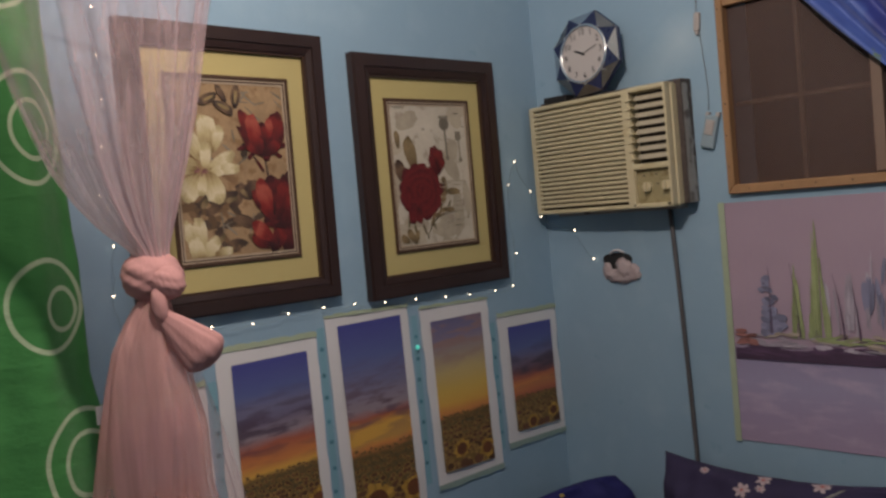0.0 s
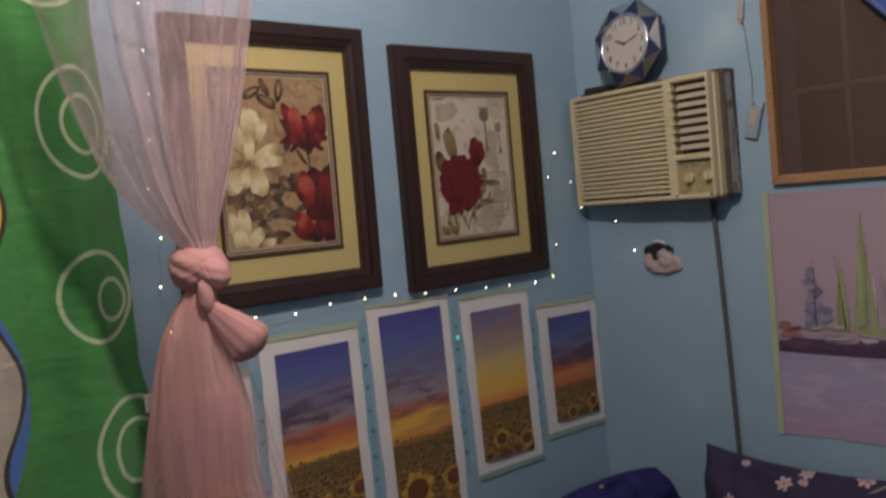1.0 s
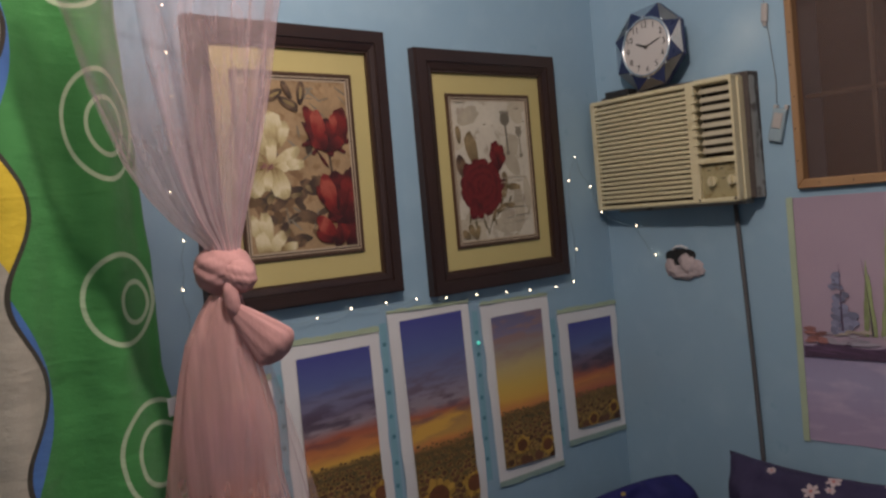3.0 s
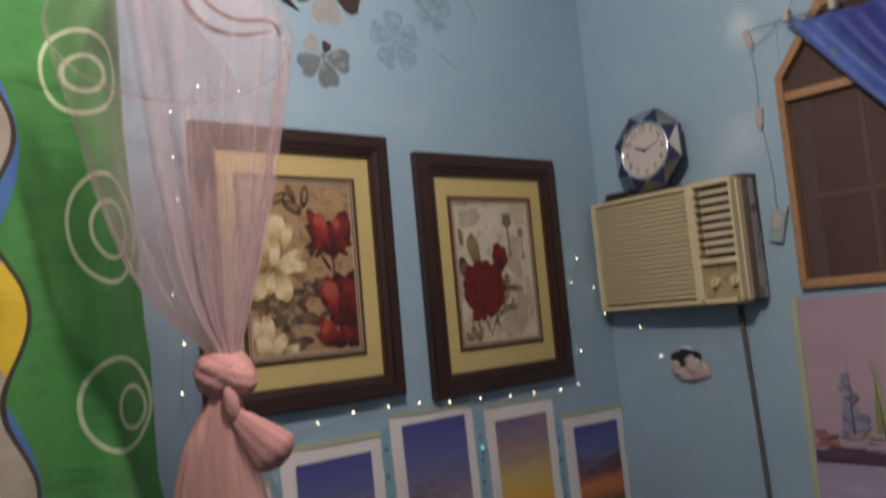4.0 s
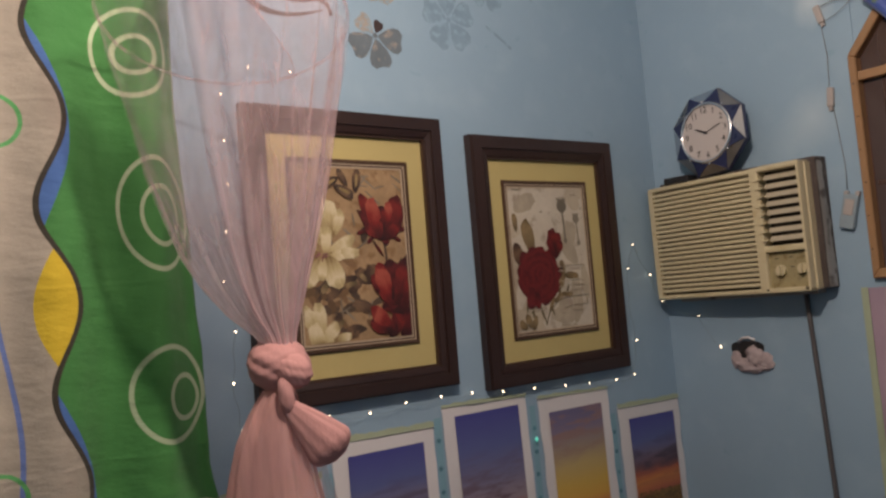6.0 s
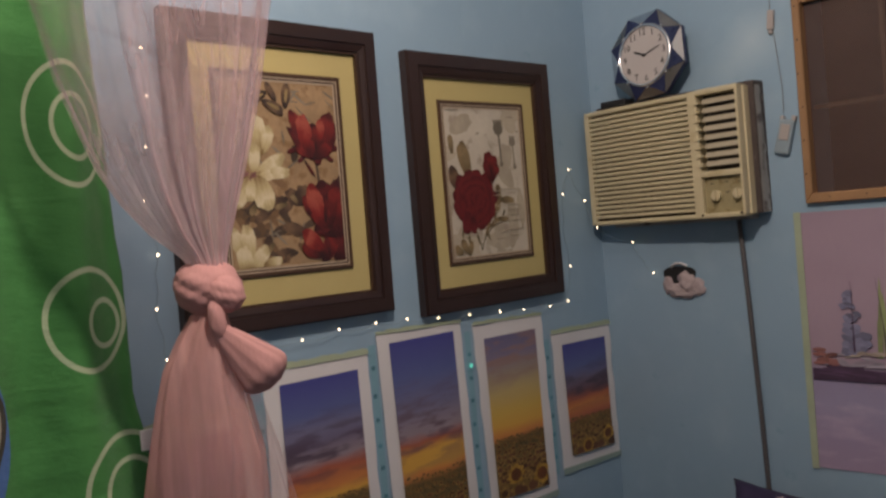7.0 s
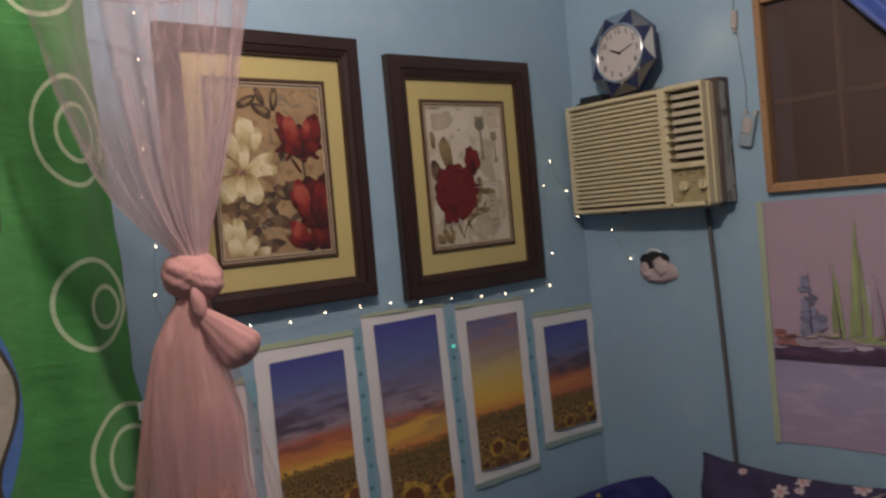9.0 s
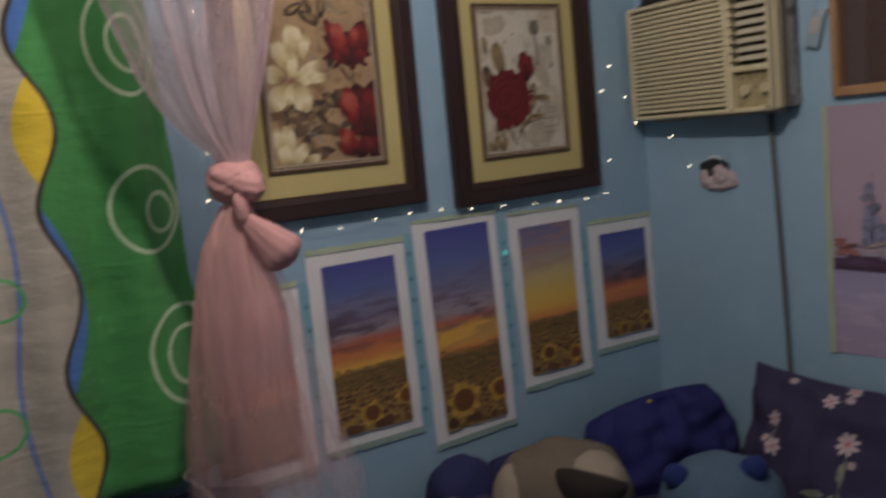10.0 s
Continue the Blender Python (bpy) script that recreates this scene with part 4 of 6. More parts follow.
tube(bm, [(0.095 * math.cos(2 * math.pi * i / 48), 0.095 * math.sin(2 * math.pi * i / 48), 0.0165) for i in range(48)], 0.006, 8, closed=True)
part("rim", bm, "chrome", clock, "chrome ring round the dial", CK, True)
bm = bmesh.new()
disc(bm, 0, 0, 0.093, 0.003, 0.0165, 48)
part("dial", bm, "dial", clock, "off-white dial with black numerals", CK)
for h in range(1, 13):
    a = radians(90 - 30 * h)
    letters("numeral", str(h), 0.029, (0.074 * math.cos(a), 0.074 * math.sin(a)), 0.0172, "ink", clock, CK)
for name, ang, ln, w in (("hour_hand", 90 - 30 * 10.2 + 8, 0.045, 0.008), ("minute_hand", 14, 0.066, 0.005)):
    bm = bmesh.new()
    petal(bm, -0.012 * math.cos(radians(ang)), -0.012 * math.sin(radians(ang)), ang, ln + 0.012, w, 0.0186)
    part(name, bm, "ink", clock, "", CK)
bm = bmesh.new()
disc(bm, 0, 0, 0.005, 0.0165, 0.0205, 14)
part("hub", bm, "ink", clock, "", CK)

# ---- hole in the wall stuffed with foam ----
hole = thing("wall_hole", (0, -0.30, 1.38), "ragged hole in blue wall stuffed with pinkish foam", "hole")
# flat black plate; its colour gives the hole's unlit depth
bm = bmesh.new()
prism(bm, [(0.235 + 0.06 + 0.058 * math.cos(a) * (1 + 0.1 * math.sin(3 * a)), 1.435 + 0.035 * math.sin(a) * (1 + 0.15 * math.cos(2 * a))) for a in (2 * math.pi * i / 20 for i in range(20))], 0.0005, 0.003)
part("opening", bm, "black", hole, "flat black plate standing for the opening", WALL_B)
bm = bmesh.new()
ball(bm, (0.322, 1.412, 0.006), (0.030, 0.036, 0.016), Matrix.Rotation(0.5, 3, "Z"), 0.4)
ball(bm, (0.300, 1.384, 0.006), (0.056, 0.022, 0.013), Matrix.Rotation(-0.1, 3, "Z"), 0.4)
ball(bm, (0.356, 1.396, 0.004), (0.028, 0.026, 0.010), Matrix.Rotation(-0.6, 3, "Z"), 0.4)
ball(bm, (0.252, 1.404, 0.004), (0.018, 0.028, 0.008), None, 0.4)
part("foam_plug", bm, "foam", hole, "torn pinkish foam", WALL_B, True)
bm = bmesh.new()
tube(bm, [(0.265, 1.462, 0.004), (0.285, 1.474, 0.007), (0.305, 1.475, 0.007), (0.325, 1.466, 0.004)], 0.004, 6)
part("torn_edge", bm, "paper", hole, "pale torn plaster edge", WALL_B, True)

# ---- lilac boat poster ----
boat = thing("boat_poster", (0, -1.05, 0.87), "lilac abstract sailing boats poster taped to the wall", "poster")
S0, S1, SZ0, SZ1 = 0.702, 1.62, 0.866, 1.610
rows = [[(S0 + (S1 - S0) * j / 30, SZ0 + (0.012 * j / 30 if i == 0 else 0) + (SZ1 - SZ0) * i / 30, 0.003 + 0.003 * noise.noise(Vector((j * 0.3, i * 0.3, 0)))) for j in range(31)] for i in range(31)]
bm = bmesh.new()
sheet(bm, rows)
part("print", bm, "lilac", boat, "", WALL_B, True)
bm = boxes(((0.686, 0.862, 0.006), (0.706, 1.612, 0.0072)))
part("tape_strip", bm, "tape", boat, "yellow tape along the edge", WALL_B)
rb = random.Random(4)


def dab(name, mat, *spec):
    bmm = bmesh.new()
    petal(bmm, *spec)
    part(name, bmm, mat, boat, "", WALL_B)


part("waterline", boxes(((0.710, 1.126, 0.0072), (1.60, 1.160, 0.0076))), "plum", boat, "dark plum waterline", WALL_B)
for _ in range(40):
    dab("water_stroke", "plum", rb.uniform(0.712, 1.5), 1.152 + rb.uniform(-0.006, 0.020), rb.uniform(-5, 5), rb.uniform(0.04, 0.11), rb.uniform(0.006, 0.014), 0.0078)
for _ in range(60):
    dab("hull_stroke", "pale_stroke", rb.uniform(0.715, 1.5), 1.178 + rb.uniform(-0.010, 0.022), rb.uniform(-8, 8), rb.uniform(0.02, 0.07), rb.uniform(0.005, 0.012), 0.0082)
for _ in range(46):
    dab("ochre_stroke", "ochre", rb.uniform(0.80, 1.5), 1.19 + rb.uniform(-0.015, 0.022), rb.uniform(-15, 15), rb.uniform(0.02, 0.06), rb.uniform(0.005, 0.014), 0.0085)
for _ in range(9):
    dab("rust_stroke", "rust", 0.712 + rb.uniform(0, 0.045), 1.195 + rb.uniform(-0.02, 0.02), rb.uniform(-8, 8), 0.04, 0.014, 0.0086)
for u, lean, top, w in ((0.905, 0.006, 1.44, 0.020), (0.978, -0.002, 1.53, 0.034)):
    for k in range(26):
        f = rb.uniform(-1, 1)
        tall = (top - 1.20) * (1 - abs(f) ** 1.3) * rb.uniform(0.75, 1.05) + 0.02
        dab("lime_sail_stroke", "lime", u + w * f + lean, 1.195, 90 + 3 * f + rb.uniform(-1, 1), tall, rb.uniform(0.005, 0.010), 0.0075 + 0.00004 * k)
for k in range(18):
    dab("lime_stroke", "lime", rb.uniform(0.95, 1.12), rb.uniform(1.185, 1.205), rb.uniform(-12, 12), rb.uniform(0.03, 0.07), 0.008, 0.0086)
for u, z0, z1, t in ((0.918, 1.20, 1.42, -0.02), (0.832, 1.21, 1.41, 0.0), (1.045, 1.20, 1.39, -0.025), (1.088, 1.20, 1.35, -0.016), (1.17, 1.2, 1.42, 0.0)):
    bm = bmesh.new()
    stroke(bm, bez((u, z0), (u + t * 0.2, (z0 + z1) / 2), (u + t, z1), 8), [0.006, 0.005, 0.004, 0.003, 0.002, 0.002, 0.001], 0.0092)
    part("mast", bm, "plum", boat, "", WALL_B)
for _ in range(44):
    f = rb.random() ** 0.7
    dab("slate_stroke", "slate", 0.795 + 0.055 * rb.random() * (0.3 + f), 1.40 - 0.19 * f, rb.uniform(-35, 12), rb.uniform(0.018, 0.036), rb.uniform(0.014, 0.026), 0.0080 + 0.0003 * f)
for _ in range(14):
    dab("slate_stroke", "slate", 1.13 + rb.uniform(-0.03, 0.03), rb.uniform(1.22, 1.36), 90 + rb.uniform(-10, 10), 0.08, 0.012, 0.0081)
for _ in range(26):
    dab("pale_sail_stroke", "pale_stroke", rb.choice((1.02, 1.06, 1.12, 1.2, 1.3)) + rb.uniform(-0.02, 0.02), rb.uniform(1.2, 1.3), 90 + rb.uniform(-6, 6), rb.uniform(0.08, 0.18), rb.uniform(0.006, 0.016), 0.0076)

# ---- framed pictures ----


def framed(at, w, h, fw, mx, my, sw, lean, label, canvas):
    """mx, my: width of the mount beside and above the slips; the mount lies behind the moulding."""
    m = WALL_A @ Matrix.Translation((at[0], at[1], 0)) @ Matrix.Rotation(radians(lean), 4, "Z")
    deep = m @ Matrix.Translation((0, 0, -0.009))
    root = thing("framed_picture", (at[0], 0, at[1] - h / 2), label, "picture", "framed flower pictures")

    def border(name, ow, oh, bw, d0, d1, mat, bevel, place, drop=0.0):
        # four mitred members; drop lets the face slope down towards the opening
        o, i = [(-ow, -oh), (ow, -oh), (ow, oh), (-ow, oh)], [(-ow + bw, -oh + bw), (ow - bw, -oh + bw), (ow - bw, oh - bw), (-ow + bw, oh - bw)]
        for k in range(4):
            bmm = bmesh.new()
            n = (k + 1) % 4
            prism(bmm, [o[k], o[n], i[n], i[k]], d0, d1)
            if drop:
                for v in bmm.verts:
                    if v.co.z > d1 - 1e-5 and abs(abs(v.co.x) - ow + bw) < 1e-5 and abs(abs(v.co.y) - oh + bw) < 1e-5:
                        v.co.z -= drop
            if bevel:
                es = [e for e in bmm.edges if all(v.co.z > d1 - drop - 1e-5 for v in e.verts) and min(abs(e.verts[0].co.x - e.verts[1].co.x), abs(e.verts[0].co.y - e.verts[1].co.y)) < 1e-4]
                bmesh.ops.bevel(bmm, geom=es, offset=bevel, segments=2, affect="EDGES")
            part(name, bmm, mat, root, "", place)

    border("frame_rail", w / 2, h / 2, fw * 0.64, 0.001, 0.034, "dark_wood", 0.005, m)
    border("inner_moulding", w / 2 - fw * 0.64, h / 2 - fw * 0.64, fw * 0.36 - 0.006, 0.004, 0.031, "moulding", 0.002, m, 0.005)
    border("sight_edge", w / 2 - fw + 0.006, h / 2 - fw + 0.006, 0.006, 0.004, 0.0215, "dark_edge", 0.0, m)
    a, b = w / 2 - fw, h / 2 - fw
    part("mount_board", boxes(((-a - 0.004, -b - 0.004, 0.011), (a + 0.004, b + 0.004, 0.020))), "mat", root, "mustard yellow mount board", deep)
    a, b = a - mx, b - my
    border("outer_slip", a, b, sw * 0.50, 0.019, 0.027, "slip_brown", 0.003, deep)
    border("inner_slip", a - sw * 0.50, b - sw * 0.50, sw * 0.14, 0.019, 0.0245, "cream_slip", 0.0, deep)
    border("fine_slip", a - sw * 0.64, b - sw * 0.64, sw * 0.16, 0.019, 0.0235, "dark_edge", 0.0, deep)
    border("canvas_edge", a - sw * 0.80, b - sw * 0.80, sw * 0.20, 0.019, 0.0225, "cream_slip", 0.0, deep)
    pw, ph = a - sw, b - sw
    part("canvas", boxes(((-pw - 0.001, -ph - 0.001, 0.019), (pw + 0.001, ph + 0.001, 0.0212))), canvas, root, "", deep)
    m = deep

    def pt(fx, fy):
        return (-pw + 2 * pw * fx, ph - 2 * ph * fy)

    return root, m, pt, 2 * pw


rp = random.Random(11)
root, m, pt, pw = framed((-1.2840, 1.831), 0.603, 0.742, 0.063, 0.053, 0.0615, 0.0225, -1.1, "dark-framed picture of white and red flowers on tan", "tan_canvas")


def scatter(name, root, m, pts, mat, length, width, d=0.0216, ang=None):
    for k, p in enumerate(pts):
        bm = bmesh.new()
        petal(bm, *p, ang[k] if ang else rp.uniform(0, 360), length * rp.uniform(0.7, 1.2), width * rp.uniform(0.7, 1.2), d + 0.00002 * k, 0, 0.6, 0.2, rp)
        if len(clipped(bm, [pt(0.004, 0.004), pt(0.996, 0.004), pt(0.996, 0.996), pt(0.004, 0.996)]).faces):
            part(name, bm, mat, root, "", m)


scatter("painted_shadow", root, m, [pt(rp.uniform(0.25, 0.75), rp.uniform(0.55, 0.97)) for _ in range(16)] + [pt(rp.uniform(0.02, 0.3), rp.uniform(0.6, 0.95)) for _ in range(8)], "sepia_dark", 0.06, 0.03, 0.0214)
scatter("painted_leaf", root, m, [pt(0.30, 0.66), pt(0.40, 0.67), pt(0.46, 0.62), pt(0.22, 0.74), pt(0.5, 0.79), pt(0.62, 0.8), pt(0.35, 0.72), pt(0.3, 0.87), pt(0.36, 0.93), pt(0.14, 0.8), pt(0.58, 0.44)], "leaf_dark", 0.055, 0.026)
scatter("painted_scroll", root, m, [pt(rp.uniform(0.5, 0.95), rp.uniform(0.02, 0.16)) for _ in range(8)] + [pt(rp.uniform(0.3, 0.6), rp.uniform(0.2, 0.95)) for _ in range(10)], "sepia", 0.05, 0.006)
for p0, p1, p2, w in (((0.78, 0.40), (0.80, 0.50), (0.81, 0.62), 0.008), ((0.12, 0.72), (0.2, 0.6), (0.30, 0.63), 0.007), ((0.62, 0.80), (0.5, 0.74), (0.42, 0.80), 0.006)):
    bm = bmesh.new()
    stroke(bm, bez(pt(*p0), pt(*p1), pt(*p2)), w, 0.0218)
    part("painted_stem", bm, "leaf_dark", root, "", m)


def painted(name, root, m, mat, *petals):
    """Petals given by centre (across, down), direction, length and width, later ones over earlier."""
    global layer
    for fx, fy, ang, ln, w in petals:
        a = radians(ang)
        c = pt(fx, fy)
        base = (c[0] - ln / 2 * math.cos(a), c[1] - ln / 2 * math.sin(a))
        layer += 0.00006
        bm = bmesh.new()
        petal(bm, *base, ang, ln, w, layer, 0, 1.5, 0.13, rp)
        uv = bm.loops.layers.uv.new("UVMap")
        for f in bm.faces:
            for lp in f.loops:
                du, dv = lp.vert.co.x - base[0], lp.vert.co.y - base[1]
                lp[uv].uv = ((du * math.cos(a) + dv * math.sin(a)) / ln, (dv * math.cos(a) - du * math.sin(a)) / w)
        if len(clipped(bm, [pt(0.004, 0.004), pt(0.996, 0.004), pt(0.996, 0.996), pt(0.004, 0.996)]).faces):
            part(name, bm, mat, root, "", m)


layer = 0.0220
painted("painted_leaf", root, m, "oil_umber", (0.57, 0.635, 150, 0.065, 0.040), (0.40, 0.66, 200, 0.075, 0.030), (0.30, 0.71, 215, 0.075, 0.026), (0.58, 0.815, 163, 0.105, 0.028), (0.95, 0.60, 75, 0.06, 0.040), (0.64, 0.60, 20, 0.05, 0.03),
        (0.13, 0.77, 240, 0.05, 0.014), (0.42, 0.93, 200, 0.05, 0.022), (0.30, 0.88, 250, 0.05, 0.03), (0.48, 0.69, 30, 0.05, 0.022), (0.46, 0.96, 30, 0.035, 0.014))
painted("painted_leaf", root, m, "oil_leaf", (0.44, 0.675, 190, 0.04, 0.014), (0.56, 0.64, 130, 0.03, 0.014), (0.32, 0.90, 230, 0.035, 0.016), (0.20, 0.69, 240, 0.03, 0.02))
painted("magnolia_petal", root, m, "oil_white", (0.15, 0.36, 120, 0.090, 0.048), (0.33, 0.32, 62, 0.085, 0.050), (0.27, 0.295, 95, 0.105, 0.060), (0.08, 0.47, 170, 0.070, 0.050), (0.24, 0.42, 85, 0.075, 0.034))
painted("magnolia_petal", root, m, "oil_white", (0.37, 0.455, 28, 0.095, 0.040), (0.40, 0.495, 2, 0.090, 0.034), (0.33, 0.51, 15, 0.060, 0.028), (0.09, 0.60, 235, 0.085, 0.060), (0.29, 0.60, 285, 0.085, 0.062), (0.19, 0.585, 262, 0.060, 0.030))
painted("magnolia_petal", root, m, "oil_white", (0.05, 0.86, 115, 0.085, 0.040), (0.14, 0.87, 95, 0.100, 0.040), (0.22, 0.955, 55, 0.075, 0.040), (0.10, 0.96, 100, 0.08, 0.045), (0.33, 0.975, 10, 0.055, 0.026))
scatter("painted_stamen", root, m, [pt(0.18 + 0.04 * rp.random(), 0.49 + 0.03 * rp.random()) for _ in range(7)], "rust", 0.020, 0.005, 0.0236)
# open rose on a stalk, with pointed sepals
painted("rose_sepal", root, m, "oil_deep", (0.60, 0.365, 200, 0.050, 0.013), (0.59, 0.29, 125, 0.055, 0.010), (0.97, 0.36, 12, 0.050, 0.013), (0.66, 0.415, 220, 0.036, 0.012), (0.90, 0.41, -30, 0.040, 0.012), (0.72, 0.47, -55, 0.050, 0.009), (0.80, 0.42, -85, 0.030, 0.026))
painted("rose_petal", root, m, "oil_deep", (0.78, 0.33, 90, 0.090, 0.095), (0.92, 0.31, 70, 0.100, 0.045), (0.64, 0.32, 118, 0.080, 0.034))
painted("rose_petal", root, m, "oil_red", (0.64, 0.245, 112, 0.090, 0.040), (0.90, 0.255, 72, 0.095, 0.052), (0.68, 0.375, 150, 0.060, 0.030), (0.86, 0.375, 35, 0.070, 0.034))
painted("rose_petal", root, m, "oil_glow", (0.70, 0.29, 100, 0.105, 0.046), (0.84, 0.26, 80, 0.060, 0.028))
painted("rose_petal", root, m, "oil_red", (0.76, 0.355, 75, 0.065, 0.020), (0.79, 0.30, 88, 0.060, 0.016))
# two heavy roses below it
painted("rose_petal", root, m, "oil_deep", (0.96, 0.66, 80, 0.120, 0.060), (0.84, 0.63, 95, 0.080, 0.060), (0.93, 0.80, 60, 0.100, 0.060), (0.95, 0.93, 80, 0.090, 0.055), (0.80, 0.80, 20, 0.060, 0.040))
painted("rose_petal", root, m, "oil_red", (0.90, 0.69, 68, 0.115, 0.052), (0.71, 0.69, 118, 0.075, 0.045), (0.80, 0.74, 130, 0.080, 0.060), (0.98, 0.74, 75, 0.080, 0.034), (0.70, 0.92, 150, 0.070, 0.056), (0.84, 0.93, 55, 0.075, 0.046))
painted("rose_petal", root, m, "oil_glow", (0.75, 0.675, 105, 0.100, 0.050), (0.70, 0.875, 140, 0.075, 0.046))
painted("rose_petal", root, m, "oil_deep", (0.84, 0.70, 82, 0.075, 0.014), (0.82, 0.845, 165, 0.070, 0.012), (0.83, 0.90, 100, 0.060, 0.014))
# butterfly
painted("butterfly_wing", root, m, "oil_umber", (0.30, 0.085, 205, 0.058, 0.026), (0.43, 0.135, -25, 0.066, 0.028), (0.55, 0.075, 80, 0.060, 0.028), (0.42, 0.055, 120, 0.055, 0.020))
painted("wing_marking", root, m, "petal_shade", (0.31, 0.085, 205, 0.034, 0.008), (0.43, 0.133, -25, 0.038, 0.009), (0.55, 0.075, 80, 0.034, 0.009))

root, m, pt, pw = framed((-0.5675, 1.7865), 0.6105, 0.740, 0.0685, 0.0525, 0.062, 0.022, -0.55, "dark-framed picture of deep red roses on pale ground", "pale_canvas")
scatter("tea_stain", root, m, [pt(rp.choice((0.03, 0.06, 0.12, 0.85, 0.93)), rp.uniform(0.08, 0.97)) for _ in range(14)] + [pt(rp.uniform(0.1, 0.9), rp.choice((0.9, 0.95, 0.98))) for _ in range(10)], "stain", 0.11, 0.06, 0.0213)
bm = bmesh.new()
for fx, fy, r in ((0.70, 0.13, 0.022), (0.885, 0.225, 0.015)):
    u, v = pt(fx, fy)
    fan(bm, [(u + r * math.cos(a), v + r * math.sin(a) * 0.95) for a in (2 * math.pi * i / 14 for i in range(14))], 0.0218)
    for j in range(5):
        petal(bm, u + r * (j - 2) * 0.3, v + r * 0.7, 90 + (2 - j) * 14, r * 0.6, r * 0.35, 0.0219)
for fx, fy, fy2, w in ((0.70, 0.13, 0.38, 0.008), (0.885, 0.225, 0.40, 0.006)):
    stroke(bm, [pt(fx, fy), pt(fx + 0.01, (fy + fy2) / 2), pt(fx + 0.015, fy2)], w, 0.0217)
    fan(bm, [(pt(fx + 0.015, fy2)[0] + 0.009 * math.cos(a), pt(fx + 0.015, fy2)[1] + 0.009 * math.sin(a)) for a in (0, 1, 2, 3, 4, 5)], 0.0218)
part("painted_keys", bm, "sepia", root, "", m)
bm = bmesh.new()
for p in ((0.30, 0.74), (0.42, 0.80), (0.55, 0.78), (0.12, 0.88), (0.34, 0.93), (0.48, 0.92), (0.66, 0.77), (0.20, 0.93)):
    petal(bm, *pt(*p), rp.uniform(20, 160), 0.035, 0.011, 0.0217, 0, 0.5, 0.2, rp)
stroke(bm, bez(pt(0.36, 0.97), pt(0.40, 0.85), pt(0.62, 0.78)), 0.004, 0.0216)
stroke(bm, bez(pt(0.36, 0.97), pt(0.34, 0.86), pt(0.24, 0.76)), 0.004, 0.0216)
stroke(bm, bez(pt(0.10, 0.96), pt(0.12, 0.9), pt(0.2, 0.87)), 0.004, 0.0216)
part("painted_sprigs", bm, "leaf_olive", root, "", m)
layer = 0.0220
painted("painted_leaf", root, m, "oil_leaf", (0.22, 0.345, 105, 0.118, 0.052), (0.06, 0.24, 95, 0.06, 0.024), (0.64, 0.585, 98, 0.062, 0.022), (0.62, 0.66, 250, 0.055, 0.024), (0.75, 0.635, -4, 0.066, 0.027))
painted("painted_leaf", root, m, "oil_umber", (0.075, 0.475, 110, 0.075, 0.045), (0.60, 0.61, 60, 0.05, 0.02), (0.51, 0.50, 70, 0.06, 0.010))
ROSE = (0.315, 0.615)
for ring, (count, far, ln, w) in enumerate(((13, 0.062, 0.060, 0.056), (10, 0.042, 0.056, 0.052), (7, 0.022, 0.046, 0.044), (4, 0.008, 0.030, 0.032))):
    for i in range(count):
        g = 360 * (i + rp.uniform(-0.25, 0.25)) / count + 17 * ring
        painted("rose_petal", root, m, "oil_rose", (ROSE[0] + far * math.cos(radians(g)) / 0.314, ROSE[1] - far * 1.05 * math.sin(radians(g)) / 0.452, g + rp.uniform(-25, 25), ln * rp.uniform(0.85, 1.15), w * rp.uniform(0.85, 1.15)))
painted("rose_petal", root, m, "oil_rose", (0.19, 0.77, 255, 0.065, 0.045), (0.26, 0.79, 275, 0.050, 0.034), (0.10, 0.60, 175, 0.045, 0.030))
painted("sprig_leaf", root, m, "oil_leaf", (0.55, 0.785, 25, 0.060, 0.018), (0.66, 0.765, -5, 0.050, 0.018), (0.44, 0.83, 60, 0.050, 0.012), (0.13, 0.93, 120, 0.050, 0.026), (0.20, 0.95, 70, 0.045, 0.022), (0.05, 0.955, 150, 0.04, 0.026))
for row_y in (0.555, 0.585, 0.66, 0.70, 0.735, 0.775, 0.84, 0.88):
    painted("script_line", root, m, "stain", (0.80 + rp.uniform(-0.03, 0.03), row_y, rp.uniform(-2, 2), rp.uniform(0.05, 0.10), 0.004), (0.62 + rp.uniform(-0.04, 0.04), row_y + 0.012, rp.uniform(-2, 2), rp.uniform(0.03, 0.07), 0.003))
painted("ink_speck", root, m, "sepia", (0.40, 0.17, 10, 0.014, 0.005), (0.86, 0.05, 0, 0.030, 0.003), (0.95, 0.15, 0, 0.012, 0.004), (0.93, 0.83, 80, 0.014, 0.004), (0.08, 0.012, 0, 0.045, 0.004))
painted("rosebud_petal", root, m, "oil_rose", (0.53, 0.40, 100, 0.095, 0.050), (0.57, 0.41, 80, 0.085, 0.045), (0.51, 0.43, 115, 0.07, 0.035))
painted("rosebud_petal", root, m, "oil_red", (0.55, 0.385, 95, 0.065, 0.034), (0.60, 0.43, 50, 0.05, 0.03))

# ---- sunflower posters ----


